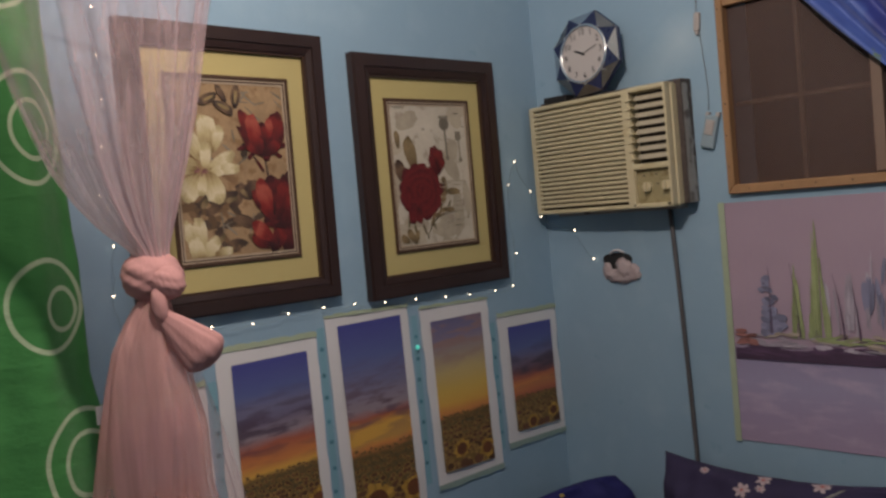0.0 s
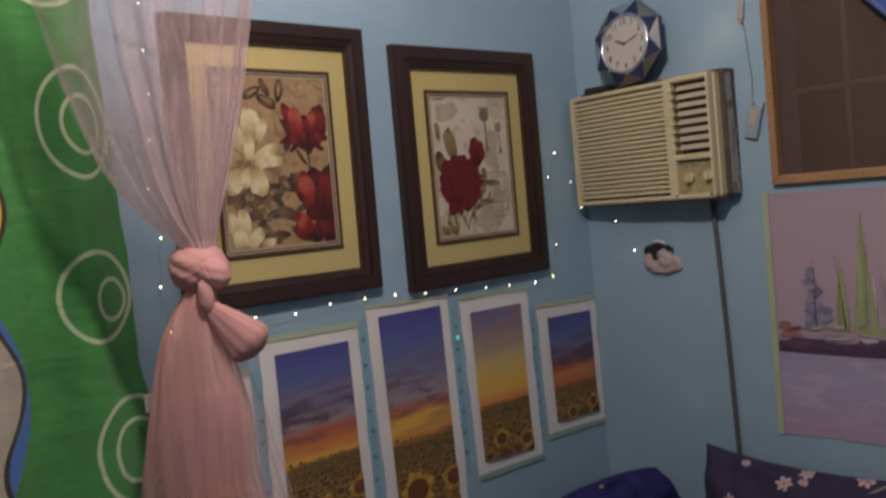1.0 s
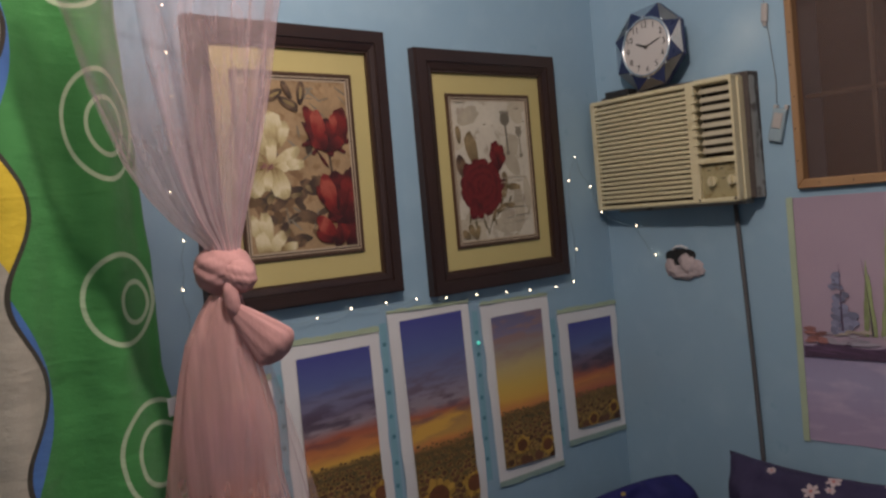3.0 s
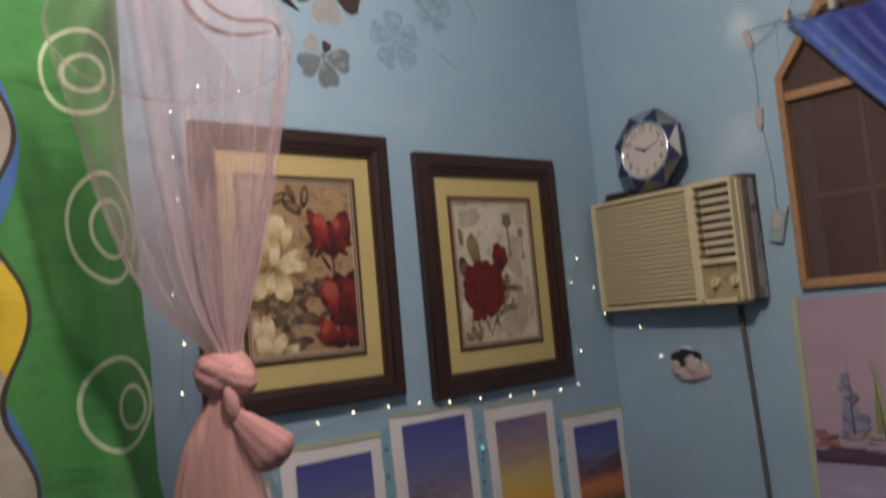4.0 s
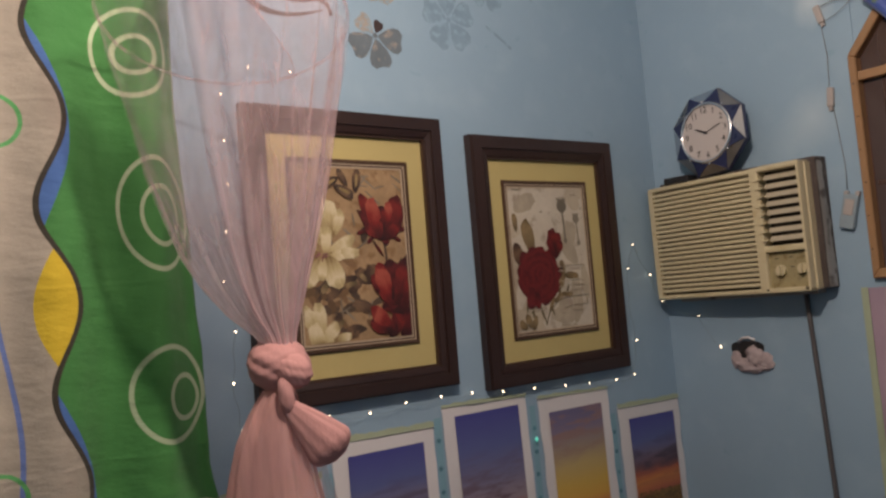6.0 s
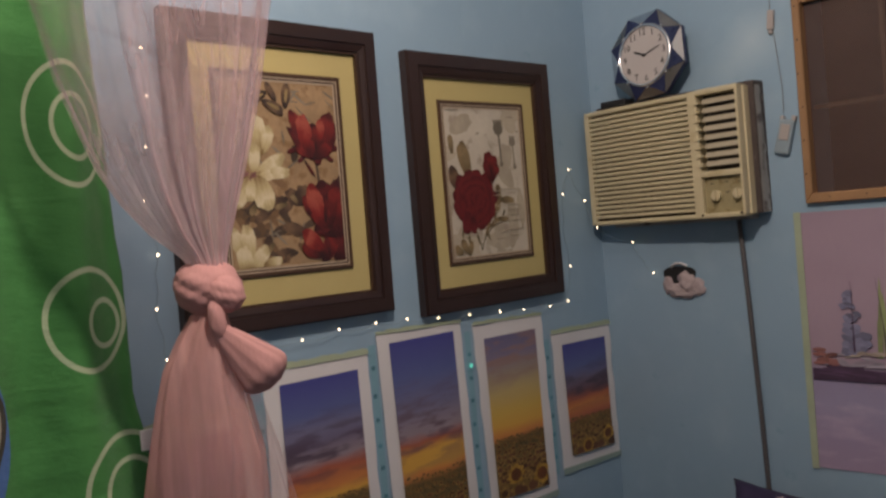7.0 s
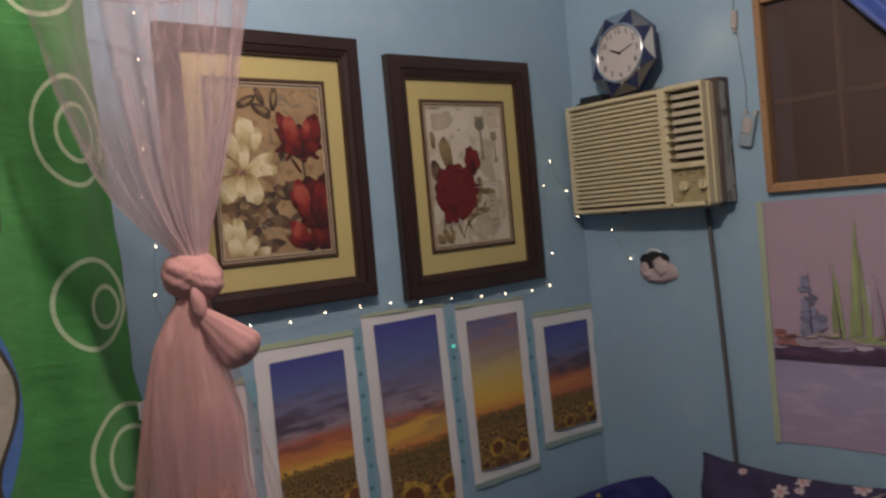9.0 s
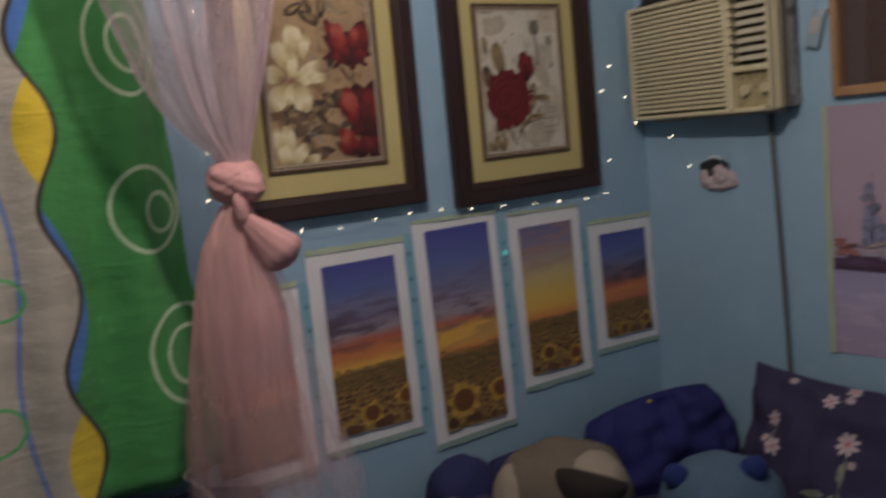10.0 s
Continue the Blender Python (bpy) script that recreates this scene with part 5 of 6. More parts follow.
def flower(bm, u, v, r, d):
    """A sunflower seen from low over the field: a flattened head with a broad dark disc."""
    count = 13 if r > 0.012 else 8
    tip = rp.uniform(0.68, 0.9)
    for i in range(count):
        a = radians(i * 360 / count + rp.uniform(-9, 9))
        k = r * rp.uniform(0.80, 1.12)
        x, y = k * math.cos(a), k * tip * math.sin(a)
        petal(bm, u, v, math.degrees(math.atan2(y, x)), math.hypot(x, y), r * (0.40 if count > 8 else 0.6), d, 0)
    n = 10
    fan(bm, [(u + r * 0.54 * math.cos(2 * math.pi * i / n), v + r * 0.06 + r * 0.42 * math.sin(2 * math.pi * i / n)) for i in range(n)], d + 0.0003, 1)


def sunflower_poster(outer, inner, horizon, sky, cloud, cloud_at, big, tape_top=0.009):
    """outer, inner: four corners (top left, top right, bottom right, bottom left) as right/up."""
    cx = (outer[0][0] + outer[1][0]) / 2
    root = thing("sunflower_poster", (cx, 0, outer[2][1]), "white-edged sunflower field at sunset poster taped to wall", "poster", "sunflower posters")

    def quad(c, s, t):
        a = [c[3][k] + (c[2][k] - c[3][k]) * s for k in (0, 1)]
        b = [c[0][k] + (c[1][k] - c[0][k]) * s for k in (0, 1)]
        return (a[0] + (b[0] - a[0]) * t, a[1] + (b[1] - a[1]) * t)

    wob = rp.uniform(0, 50)

    def lift(s, t):
        return 0.0035 + 0.0030 * noise.noise(Vector((s * 3 + wob, t * 5, 1))) + 0.004 * (abs(s - 0.5) * 2) ** 6 * max(0, noise.noise(Vector((wob, t * 4, 7))))

    bm = bmesh.new()
    rows = [[(*(lambda q: (q[0] + 0.0045 * noise.noise(Vector((s * 0.1, t * 8, wob))) * (s in (0, 1)), q[1] + 0.004 * noise.noise(Vector((s * 6, t * 0.1, wob + 9))) * (t in (0, 1))))(quad(outer, s, t)), lift(s, t)) for s in (j / 16 for j in range(17))] for t in (i / 24 for i in range(25))]
    sheet(bm, rows)
    part("paper", bm, "paper", root, "", WALL_A, True)
    z0, z1 = inner[3][1], inner[0][1]
    name = f"sunset_print_{abs(cx):.2f}".replace(".", "_")
    M[name] = sky_print(name, z0, z1, sky, cloud, cloud_at)
    bm = bmesh.new()
    rows = [[(*quad(inner, s, t), 0.0078) for s in (j / 8 for j in range(9))] for t in (i / 8 for i in range(9))]
    sheet(bm, rows)
    part("sunset_print", bm, name, root, "", WALL_A)
    bm = bmesh.new()
    for _ in range(300):
        t, s = 0.94 * horizon * (1 - rp.random() ** 1.2), rp.uniform(0.02, 0.98)
        near = 1 - t / horizon
        u, v = quad(inner, s, max(0.012, t * 0.97 - 0.01))
        petal(bm, u, v, rp.uniform(0, 180), 0.008 + 0.022 * near, 0.004 + 0.008 * near, 0.0082, 2)
    rows_n = 12
    for i in range(rows_n):
        near = i / (rows_n - 1)
        t = horizon * (1 - near) ** 1.25 * 0.94 + 0.022
        r = 0.0075 + 0.0290 * near ** 1.3
        count = int(17 - 12 * near)
        for k in range(count):
            s = (k + rp.uniform(0.15, 0.85)) / count
            u, v = quad(inner, min(0.94, max(0.06, s)), t + rp.uniform(-0.012, 0.012))
            flower(bm, u, v, r * rp.uniform(0.75, 1.15), 0.0084 + 0.0034 * near + 0.00004 * (k % 5))
    clipped(bm, inner)
    tagged(part("flower_field", bm, ["sun_far", "sun_eye", "foliage"], root, "", WALL_A), kind="stuff")
    for s, t, r in big:
        u, v = quad(inner, s, t)
        bm = bmesh.new()
        fan(bm, [(u + r * 0.58 * math.cos(math.pi * i / 8), v + r * 0.50 * math.sin(math.pi * i / 8)) for i in range(16)], 0.0131, 0, 0.0002)
        clipped(bm, inner)
        eye = part("sunflower", bm, "sun_disc", root, "", WALL_A)
        for i in range(15):
            ang = i * 24 + rp.uniform(-7, 7)
            k = r * rp.uniform(0.82, 1.12) * (1 - 0.18 * abs(math.sin(radians(ang))))
            if all(inner[3][0] - 0.002 < u + k * math.cos(radians(ang)) < inner[2][0] + 0.002 for _ in (0,)):
                bm = bmesh.new()
                petal(bm, u, v, ang, k, r * 0.44, 0.0126 + 0.00005 * (i % 3))
                if len(clipped(bm, inner).faces):
                    part("petal", bm, "sun_petal", eye, "", WALL_A)
    # tape along the head and foot of the sheet
    for t, up in ((1, 1), (0, -1)):
        bm = bmesh.new()
        a, b = quad(outer, -0.004, t), quad(outer, 1.004, t)
        n = 22
        pts = [(a[0] + (b[0] - a[0]) * i / n, a[1] + (b[1] - a[1]) * i / n) for i in range(n + 1)]
        lo = [(u, v - 0.003 * up, 0.0072) for u, v in pts]
        hi = [(u, v + ((0.013 if up < 0 else tape_top) + 0.006 * rp.random()) * up, 0.0064) for u, v in pts]
        mid = [(u, v + 0.002 * up, 0.0070) for u, v in pts]
        sheet(bm, [lo, mid, hi])
        part("tape_strip", bm, "tape" if up > 0 else "tape_faded", root, "pale yellow tape", WALL_A)
    return root


NAVY, BLUE, MAUVE, ORANGE, GOLD, RED = (0.060, 0.062, 0.26), (0.10, 0.125, 0.30), (0.15, 0.125, 0.20), (0.57, 0.215, 0.065), (0.64, 0.36, 0.07), (0.39, 0.11, 0.065)
HAZE, DUSK = (0.29, 0.235, 0.27), (0.17, 0.165, 0.27)
FIELD = (0.135, 0.09, 0.034)


def corners(x0, x1, z0, z1, dx=0.0, dl=0.0):
    return [(x0, z1), (x1, z1 - dl), (x1 + dx, z0 - dl), (x0 + dx, z0)]


sunflower_poster([(-1.398, 1.362), (-1.078, 1.353), (-1.078, 0.782), (-1.406, 0.796)], [(-1.356, 1.321), (-1.117, 1.317), (-1.115, 0.818), (-1.361, 0.833)], 0.37,
                 [(0, FIELD), (0.345, FIELD), (0.375, GOLD), (0.43, ORANGE), (0.52, RED), (0.58, HAZE), (0.66, MAUVE), (0.74, DUSK), (0.82, BLUE), (1, NAVY)], (0.070, 0.045, 0.075), 0.62, [(0.45, 0.10, 0.046), (0.95, 0.16, 0.042)])
sunflower_poster([(-1.045, 1.398), (-0.728, 1.385), (-0.716, 0.703), (-1.034, 0.706)], [(-1.004, 1.366), (-0.762, 1.363), (-0.755, 0.732), (-0.993, 0.739)], 0.39,
                 [(0, FIELD), (0.365, FIELD), (0.395, ORANGE), (0.43, GOLD), (0.49, GOLD), (0.54, RED), (0.58, HAZE), (0.70, DUSK), (0.83, BLUE), (1, NAVY)], (0.12, 0.07, 0.10), 0.60, [(0.30, 0.14, 0.072), (0.92, 0.15, 0.052)], 0.003)
sunflower_poster([(-0.679, 1.369), (-0.366, 1.357), (-0.355, 0.782), (-0.662, 0.790)], [(-0.639, 1.319), (-0.404, 1.315), (-0.403, 0.815), (-0.633, 0.829)], 0.36,
                 [(0, FIELD), (0.335, FIELD), (0.365, ORANGE), (0.43, GOLD), (0.52, (0.60, 0.40, 0.09)), (0.64, (0.50, 0.38, 0.16)), (0.76, (0.33, 0.26, 0.21)), (0.88, (0.20, 0.17, 0.26)), (1, (0.13, 0.12, 0.24))], (0.30, 0.18, 0.16), 0.88, [(0.34, 0.13, 0.040), (0.86, 0.09, 0.040)], 0.003)
sunflower_poster([(-0.325, 1.285), (-0.006, 1.274), (-0.004, 0.822), (-0.318, 0.838)], [(-0.278, 1.241), (-0.044, 1.234), (-0.041, 0.859), (-0.270, 0.872)], 0.315,
                 [(0, FIELD), (0.285, FIELD), (0.32, RED), (0.42, ORANGE), (0.49, RED), (0.55, (0.15, 0.07, 0.08)), (0.66, MAUVE), (0.78, BLUE), (1, NAVY)], (0.06, 0.045, 0.07), 0.60, [(0.35, 0.06, 0.034), (0.85, 0.12, 0.032)])
sunflower_poster(corners(-1.748, -1.434, 0.775, 1.288, 0, 0.0), corners(-1.71, -1.473, 0.82, 1.25, 0, 0.0), 0.36,
                 [(0, FIELD), (0.34, FIELD), (0.40, ORANGE), (0.52, RED), (0.62, MAUVE), (0.72, BLUE), (1, NAVY)], (0.065, 0.05, 0.085), 0.66, [])
# teal dots on the strips of wall between the sheets
for u, v0, v1, n in ((-1.412, 0.86, 1.26, 6), (-1.059, 0.80, 1.34, 8), (-0.700, 0.84, 1.32, 7), (-0.346, 0.86, 1.24, 6)):
    strip = thing("dotted_strip", (u, 0, v0), "narrow pale blue paper strip with teal dots", "paper strip", "strips between posters")
    bm = bmesh.new()
    sheet(bm, [[(u + e, v0 - 0.03 + (v1 - v0 + 0.06) * k / 16, 0.0004 + 0.0008 * abs(noise.noise(Vector((u * 9, k * 0.7, e * 50))))) for e in (-0.012, 0, 0.012)] for k in range(17)])
    part("paper", bm, "strip", strip, "", WALL_A)
    for k in range(n):
        bm = bmesh.new()
        v = v0 + (v1 - v0) * (k + 0.5) / n + rp.uniform(-0.006, 0.006)
        disc(bm, u + rp.uniform(-0.003, 0.003), v, 0.0066, 0.0010, 0.0022, 9)
        part("dot", bm, "teal", strip, "", WALL_A)

# ---- stencilled flowers on the wall ----


def wall_flower(name, u, v, r, mat, label, petals=5, start=0, gap=0.11, worn={}, small={}):
    root = thing(name, (u, 0, v), label, "wall stencil", "stencilled wall flowers")
    for i in range(petals):
        bm = bmesh.new()
        a = start + i * 360 / petals
        pu, pv = u + r * gap * math.cos(radians(a)), v + r * gap * math.sin(radians(a))
        pts = []
        for s, w in ((0, 0.02), (0.15, 0.16), (0.35, 0.31), (0.6, 0.42), (0.80, 0.42), (0.96, 0.26), (0.92, 0.05)):
            pts.append((s, w))
        k = small.get(i, 1.0)
        ring = [(s * k, w * k) for s, w in pts] + [(s * k, -w * k) for s, w in pts[::-1]]
        ca, sa = math.cos(radians(a)), math.sin(radians(a))
        fan(bm, [(pu + r * (s * ca - w * sa), pv + r * (s * sa + w * ca)) for s, w in ring], 0.0008, 0, 0.0002)
        part("petal", bm, worn.get(i, mat), root, "", WALL_A)
    bm = bmesh.new()
    fan(bm, [(u + r * 0.10 * math.cos(k * math.pi / 4), v + r * 0.10 * math.sin(k * math.pi / 4)) for k in range(8)], 0.001)
    part("centre", bm, mat, root, "", WALL_A)
    return root


dark = wall_flower("stencil_flower", -1.118, 2.645, 0.118, "stencil", "dark brown stencilled flower with one petal worn away", 5, 50, worn={3: "bare_plaster"})
for k in range(5):
    bm = bmesh.new()
    petal(bm, -1.118, 2.645, 86 + 72 * k, 0.055, 0.010, 0.0013)
    part("stamen", bm, "silver", dark, "", WALL_A)
wall_flower("stencil_flower", -0.882, 2.502, 0.090, "silver", "faded silver five-petalled stencilled flower on blue wall", 5, 20)
wall_flower("stencil_flower", -1.150, 2.425, 0.085, "silver_dark", "grey and beige stencilled flower half worn away", 5, 65, worn={0: "stencil", 1: "bare_plaster"}, small={0: 0.45, 1: 0.75})
wall_flower("stencil_flower", -0.72, 2.63, 0.075, "silver", "faint silver stencilled flower on blue wall", 5, 80)
vines = thing("stencil_vine", (-1.3, 0, 2.45), "dark brown stencilled leaves and curling vine on wall", "wall stencil")
bm = bmesh.new()
for p0, p1, p2, w in (((-1.385, 2.78), (-1.38, 2.62), (-1.215, 2.545), 0.034), ((-1.305, 2.70), (-1.30, 2.60), (-1.22, 2.548), 0.024), ((-1.42, 2.82), (-1.46, 2.70), (-1.36, 2.62), 0.018)):
    stroke(bm, bez(p0, p1, p2, 14), [w * math.sin(math.pi * (0.06 + 0.9 * i / 14)) for i in range(15)], 0.0009)
part("long_leaf", bm, "stencil", vines, "", WALL_A)
bm = bmesh.new()
stroke(bm, bez((-1.565, 2.545), (-1.52, 2.40), (-1.31, 2.475), 16), [0.006, 0.012, 0.016, 0.018, 0.018, 0.018, 0.017, 0.016, 0.016, 0.014, 0.012, 0.010, 0.010, 0.010, 0.008, 0.006, 0.004], 0.0009)
stroke(bm, bez((-1.515, 2.55), (-1.46, 2.47), (-1.34, 2.500), 16), 0.012, 0.0009)
stroke(bm, bez((-1.34, 2.500), (-1.29, 2.51), (-1.285, 2.462), 10), 0.011, 0.0009)
stroke(bm, bez((-1.555, 2.61), (-1.56, 2.75), (-1.53, 2.85), 10), 0.010, 0.0009)
stroke(bm, bez((-1.53, 2.72), (-1.50, 2.66), (-1.45, 2.70), 10), 0.010, 0.0009)
part("curl", bm, "stencil", vines, "", WALL_A)
bm = bmesh.new()
for p0, p1, p2 in (((-0.99, 2.80), (-0.955, 2.76), (-0.935, 2.685)), ((-0.955, 2.75), (-0.93, 2.77), (-0.925, 2.81)), ((-0.97, 2.77), (-1.0, 2.765), (-1.02, 2.79)),
                   ((-0.885, 2.70), (-0.86, 2.76), (-0.80, 2.80)), ((-0.87, 2.735), (-0.84, 2.735), (-0.81, 2.705)), ((-0.83, 2.78), (-0.80, 2.765), (-0.775, 2.775)), ((-0.80, 2.80), (-0.79, 2.83), (-0.80, 2.87))):
    stroke(bm, bez(p0, p1, p2, 8), [0.004, 0.008, 0.010, 0.011, 0.011, 0.011, 0.010, 0.009, 0.006], 0.0009)
part("twig", bm, "stencil", vines, "", WALL_A)
for p0, p1, p2 in (((-0.70, 2.66), (-0.66, 2.74), (-0.58, 2.70)), ((-0.74, 2.50), (-0.68, 2.47), (-0.64, 2.44)), ((-0.58, 2.70), (-0.55, 2.66), (-0.53, 2.60))):
    bm = bmesh.new()
    stroke(bm, bez(p0, p1, p2, 10), 0.010, 0.0008)
    part("faint_curl", bm, "silver", vines, "faint silver curl", WALL_A)

# ---- string lights ----
lights = thing("string_lights", (-1.0, 0, 1.42), "string of tiny warm lights pinned round the pictures", "string lights")
A_RUN = [(-1.30, 2.29), (-1.431, 2.295), (-1.545, 2.297), (-1.622, 2.226), (-1.624, 2.114), (-1.622, 2.010), (-1.636, 1.899), (-1.652, 1.783), (-1.633, 1.664), (-1.648, 1.547), (-1.636, 1.435),
         (-1.52, 1.41), (-1.404, 1.432), (-1.284, 1.421), (-1.170, 1.430), (-1.050, 1.429), (-0.939, 1.423), (-0.823, 1.410), (-0.698, 1.402), (-0.567, 1.391), (-0.458, 1.384),
         (-0.331, 1.377), (-0.237, 1.383), (-0.208, 1.493), (-0.225, 1.62), (-0.218, 1.732), (-0.175, 1.813), (-0.102, 1.706)]
DARK_SPOTS = (0, 11, 24)
B_RUN = [(-0.122, -0.070, 1.612), (-0.030, -0.142, 1.553), (-0.010, -0.199, 1.447)]
path3 = [(u, -0.014, v) for u, v in A_RUN] + B_RUN
wire = []
for i in range(len(path3) - 1):
    a, b = Vector(path3[i]), Vector(path3[i + 1])
    for s in range(6):
        t = s / 6
        p = a.lerp(b, t)
        p.z -= 0.012 * math.sin(math.pi * t) * (1 if abs(a.x - b.x) + abs(a.y - b.y) > 0.05 else 0.15)
        p.x += 0.004 * math.sin(9 * t + i)
        wire.append(p)
wire.append(Vector(path3[-1]))
bm = bmesh.new()
tube(bm, wire, 0.0006, 5)
part("wire", bm, "wire", lights)
led_mesh = None
for i, p in enumerate(path3):
    if i in DARK_SPOTS:
        continue
    if led_mesh is None:
        bm = bmesh.new()
        ball(bm, (0, 0, 0), (0.0020, 0.0020, 0.0025), None, 0, 10)
        led_mesh = mesh_of("led", bm, "glow")
    ob = new("led", led_mesh)
    ob.parent, ob.matrix_parent_inverse = lights, Matrix.Translation([-v for v in lights["base"]])
    ob.location = (p[0], p[1] - 0.003, p[2])
# emission added to the gem, which is no lamp
for i, (p, mt) in enumerate((((-0.705, -0.012, 1.251), "teal_glow"),)):
    bm = bmesh.new()
    ball(bm, p, (0.007, 0.004, 0.007), None, 0, 10)
    solid("teal_gem", bm, mt, "tiny teal gem with added glow, stuck between two posters", "gem")

# ---- light string on the window wall: clips, cord and battery box ----
cordset = thing("hanging_cord", (0, -0.66, 1.83), "thin wire with clips and clear battery box on wall", "cord")
bm = bmesh.new()
pts = [(0.655, 2.445, 0.008), (0.662, 2.36, 0.006), (0.668, 2.30, 0.007), (0.664, 2.20, 0.01), (0.672, 2.10, 0.006), (0.683, 1.97, 0.006), (0.682, 1.90, 0.010)]
tube(bm, pts, 0.0010, 6)
tube(bm, [(0.655, 2.445, 0.008), (0.70, 2.452, 0.012), (0.76, 2.445, 0.014), (0.80, 2.442, 0.014)], 0.0012, 6)
tube(bm, bez((0.66, 2.40, 0.008), (0.72, 2.40, 0.012), (0.79, 2.47, 0.012), 10), 0.0009, 6)
tube(bm, bez((0.80, 2.44, 0.03), (0.82, 2.53, 0.03), (0.88, 2.480, 0.03), 10) + bez((0.88, 2.480, 0.03), (0.96, 2.43, 0.03), (1.10, 2.43, 0.03), 10) + [(1.6, 2.44, 0.03)], 0.0012, 6)
tube(bm, [(0.86, 2.49, 0.02), (1.0, 2.495, 0.02), (1.3, 2.51, 0.02)], 0.0009, 6)
part("wire", bm, "grey_wire", cordset, "", WALL_B, True)
for u, v, a in ((0.657, 2.425, 0.25), (0.664, 2.175, -0.1)):
    bm = bmesh.new()
    box(bm, (-0.010, -0.028, 0), (0.010, 0.028, 0.014), 0.004)
    box(bm, (-0.006, -0.040, 0), (0.006, -0.022, 0.010), 0.003)
    part("clip", bm, "putty", cordset, "", WALL_B @ Matrix.Translation((u, v, 0.001)) @ Matrix.Rotation(a, 4, "Z"))
bm = bmesh.new()
tb = Matrix.Translation((0.682, 1.836, 0.001)) @ Matrix.Rotation(-0.27, 4, "Z")
box(bm, (-0.022, -0.052, 0), (0.022, 0.048, 0.018), 0.004)
part("battery_box", bm, "clear", cordset, "milky plastic battery box", WALL_B @ tb)
bm = bmesh.new()
box(bm, (-0.014, -0.012, 0.017), (0.014, 0.034, 0.021), 0.002)
box(bm, (-0.024, 0.044, 0.0), (-0.012, 0.056, 0.014), 0.002)
box(bm, (0.010, 0.044, 0.0), (0.022, 0.060, 0.014), 0.002)
part("box_lid", bm, "putty", cordset, "", WALL_B @ tb)

# ---- blue window curtain, drawn aside ----
swag = thing("window_curtain", (-0.05, -1.3, 1.7), "royal blue satin curtain swept aside across the window", "curtain")
bm = bmesh.new()
rows, uvs = [], []
NS, NT = 64, 40
for i in range(NT + 1):
    t = i / NT
    row, uvr = [], []
    for j in range(NS + 1):
        s = j / NS
        topu, topv = 0.800 + 0.94 * s, 2.425 - 0.012 * math.sin(7 * s) - 0.02 * s
        endu, endv = 1.56 + 0.16 * s, 1.62 + 0.05 * s
        sag = math.sin(math.pi * t) * (1 - s) ** 1.2
        u = topu + (endu - topu) * t - 0.02 * sag
        v = topv + (endv - topv) * t - 0.03 * sag * (1 - 0.5 * t)
        fold = (0.012 + 0.014 * t) * math.sin(s * 46 + 2.2 * t + 1.2 * math.sin(5 * s)) + 0.008 * noise.noise(Vector((s * 6, t * 4, 2)))
        row.append((u, v, 0.050 + fold))
        uvr.append((s, t))
    rows.append(row)
    uvs.append(uvr)
sheet(bm, rows, uvs)
ob = part("cloth", bm, "blue_cloth", swag, "", WALL_B, True)
sol = ob.modifiers.new("thickness", "SOLIDIFY")
sol.thickness = 0.0015
bm = bmesh.new()
tube(bm, [(0.80, 2.432, 0.045), (1.2, 2.43, 0.045), (1.75, 2.428, 0.045)], 0.003, 8)
part("curtain_wire", bm, "cord", swag, "", WALL_B)
for u, v in ((0.808, 2.440), (0.945, 2.432), (1.09, 2.44), (1.3, 2.435)):
    bm = bmesh.new()
    box(bm, (u - 0.010, v - 0.016, 0.030), (u + 0.010, v + 0.022, 0.064), 0.005)
    part("curtain_clip", bm, "putty", swag, "", WALL_B)

# ---- printed green curtain ----
green = thing("printed_curtain", (-2.3, -0.12, 0.9), "green and cream printed curtain with rings and wavy stripe", "curtain")
bm = bmesh.new()
rows, uvs = [], []
XR, XL = -1.752, -3.2
for i in range(60):
    t = i / 59
    z = 2.98 - t * (2.98 - 0.900)
    row, uvr = [], []
    for j in range(150):
        s = j / 149
        x = XR + (XL - XR) * s
        amp = 0.014 + 0.009 * t
        ph = x * 33 + 0.9 * math.sin(z * 1.7) + 1.4 * noise.noise(Vector((x * 3, z * 0.8, 0)))
        y = -0.100 - amp * math.sin(ph) - 0.02 * t + 0.010 * noise.noise(Vector((x * 6, z * 4, 3))) + 0.008 * noise.noise(Vector((x * 9, z * 15, 5)))
        if s < 0.03:
            y += 0.02 * (1 - s / 0.03)
        zz = z
        spread = 0.040 * min(1.0, max(0.0, (1.40 - z) / 0.22)) * (1 - s) ** 8
        row.append((x + 0.006 * math.sin(z * 5) * (1 - s) + spread, y, zz))
        uvr.append((x, zz))
    rows.append(row)
    uvs.append(uvr)
sheet(bm, rows, uvs)
ob = part("cloth", bm, "curtain", green, "", None, True)
sol = ob.modifiers.new("thickness", "SOLIDIFY")
sol.thickness = 0.002
bm = bmesh.new()
tube(bm, [(XL, -0.11, 2.99), (XR + 0.03, -0.11, 2.99)], 0.010, 10)
part("curtain_rod", bm, "case", green)
bm = bmesh.new()
box(bm, (-1.772, -0.155, 1.285), (-1.742, -0.150, 1.325), 0.001)
part("cloth_label", bm, "paper", green, "small white care label")

# ---- pink net canopy, gathered in a knot ----
net = thing("bed_canopy", (-1.716, -0.398, 0.80), "sheer pink hooped net canopy tied in a knot", "bed canopy")
SIDE, DEEP, KX, KY = Vector((0.74, -0.67, 0)), Vector((0.67, 0.74, 0)), -1.716, -0.398


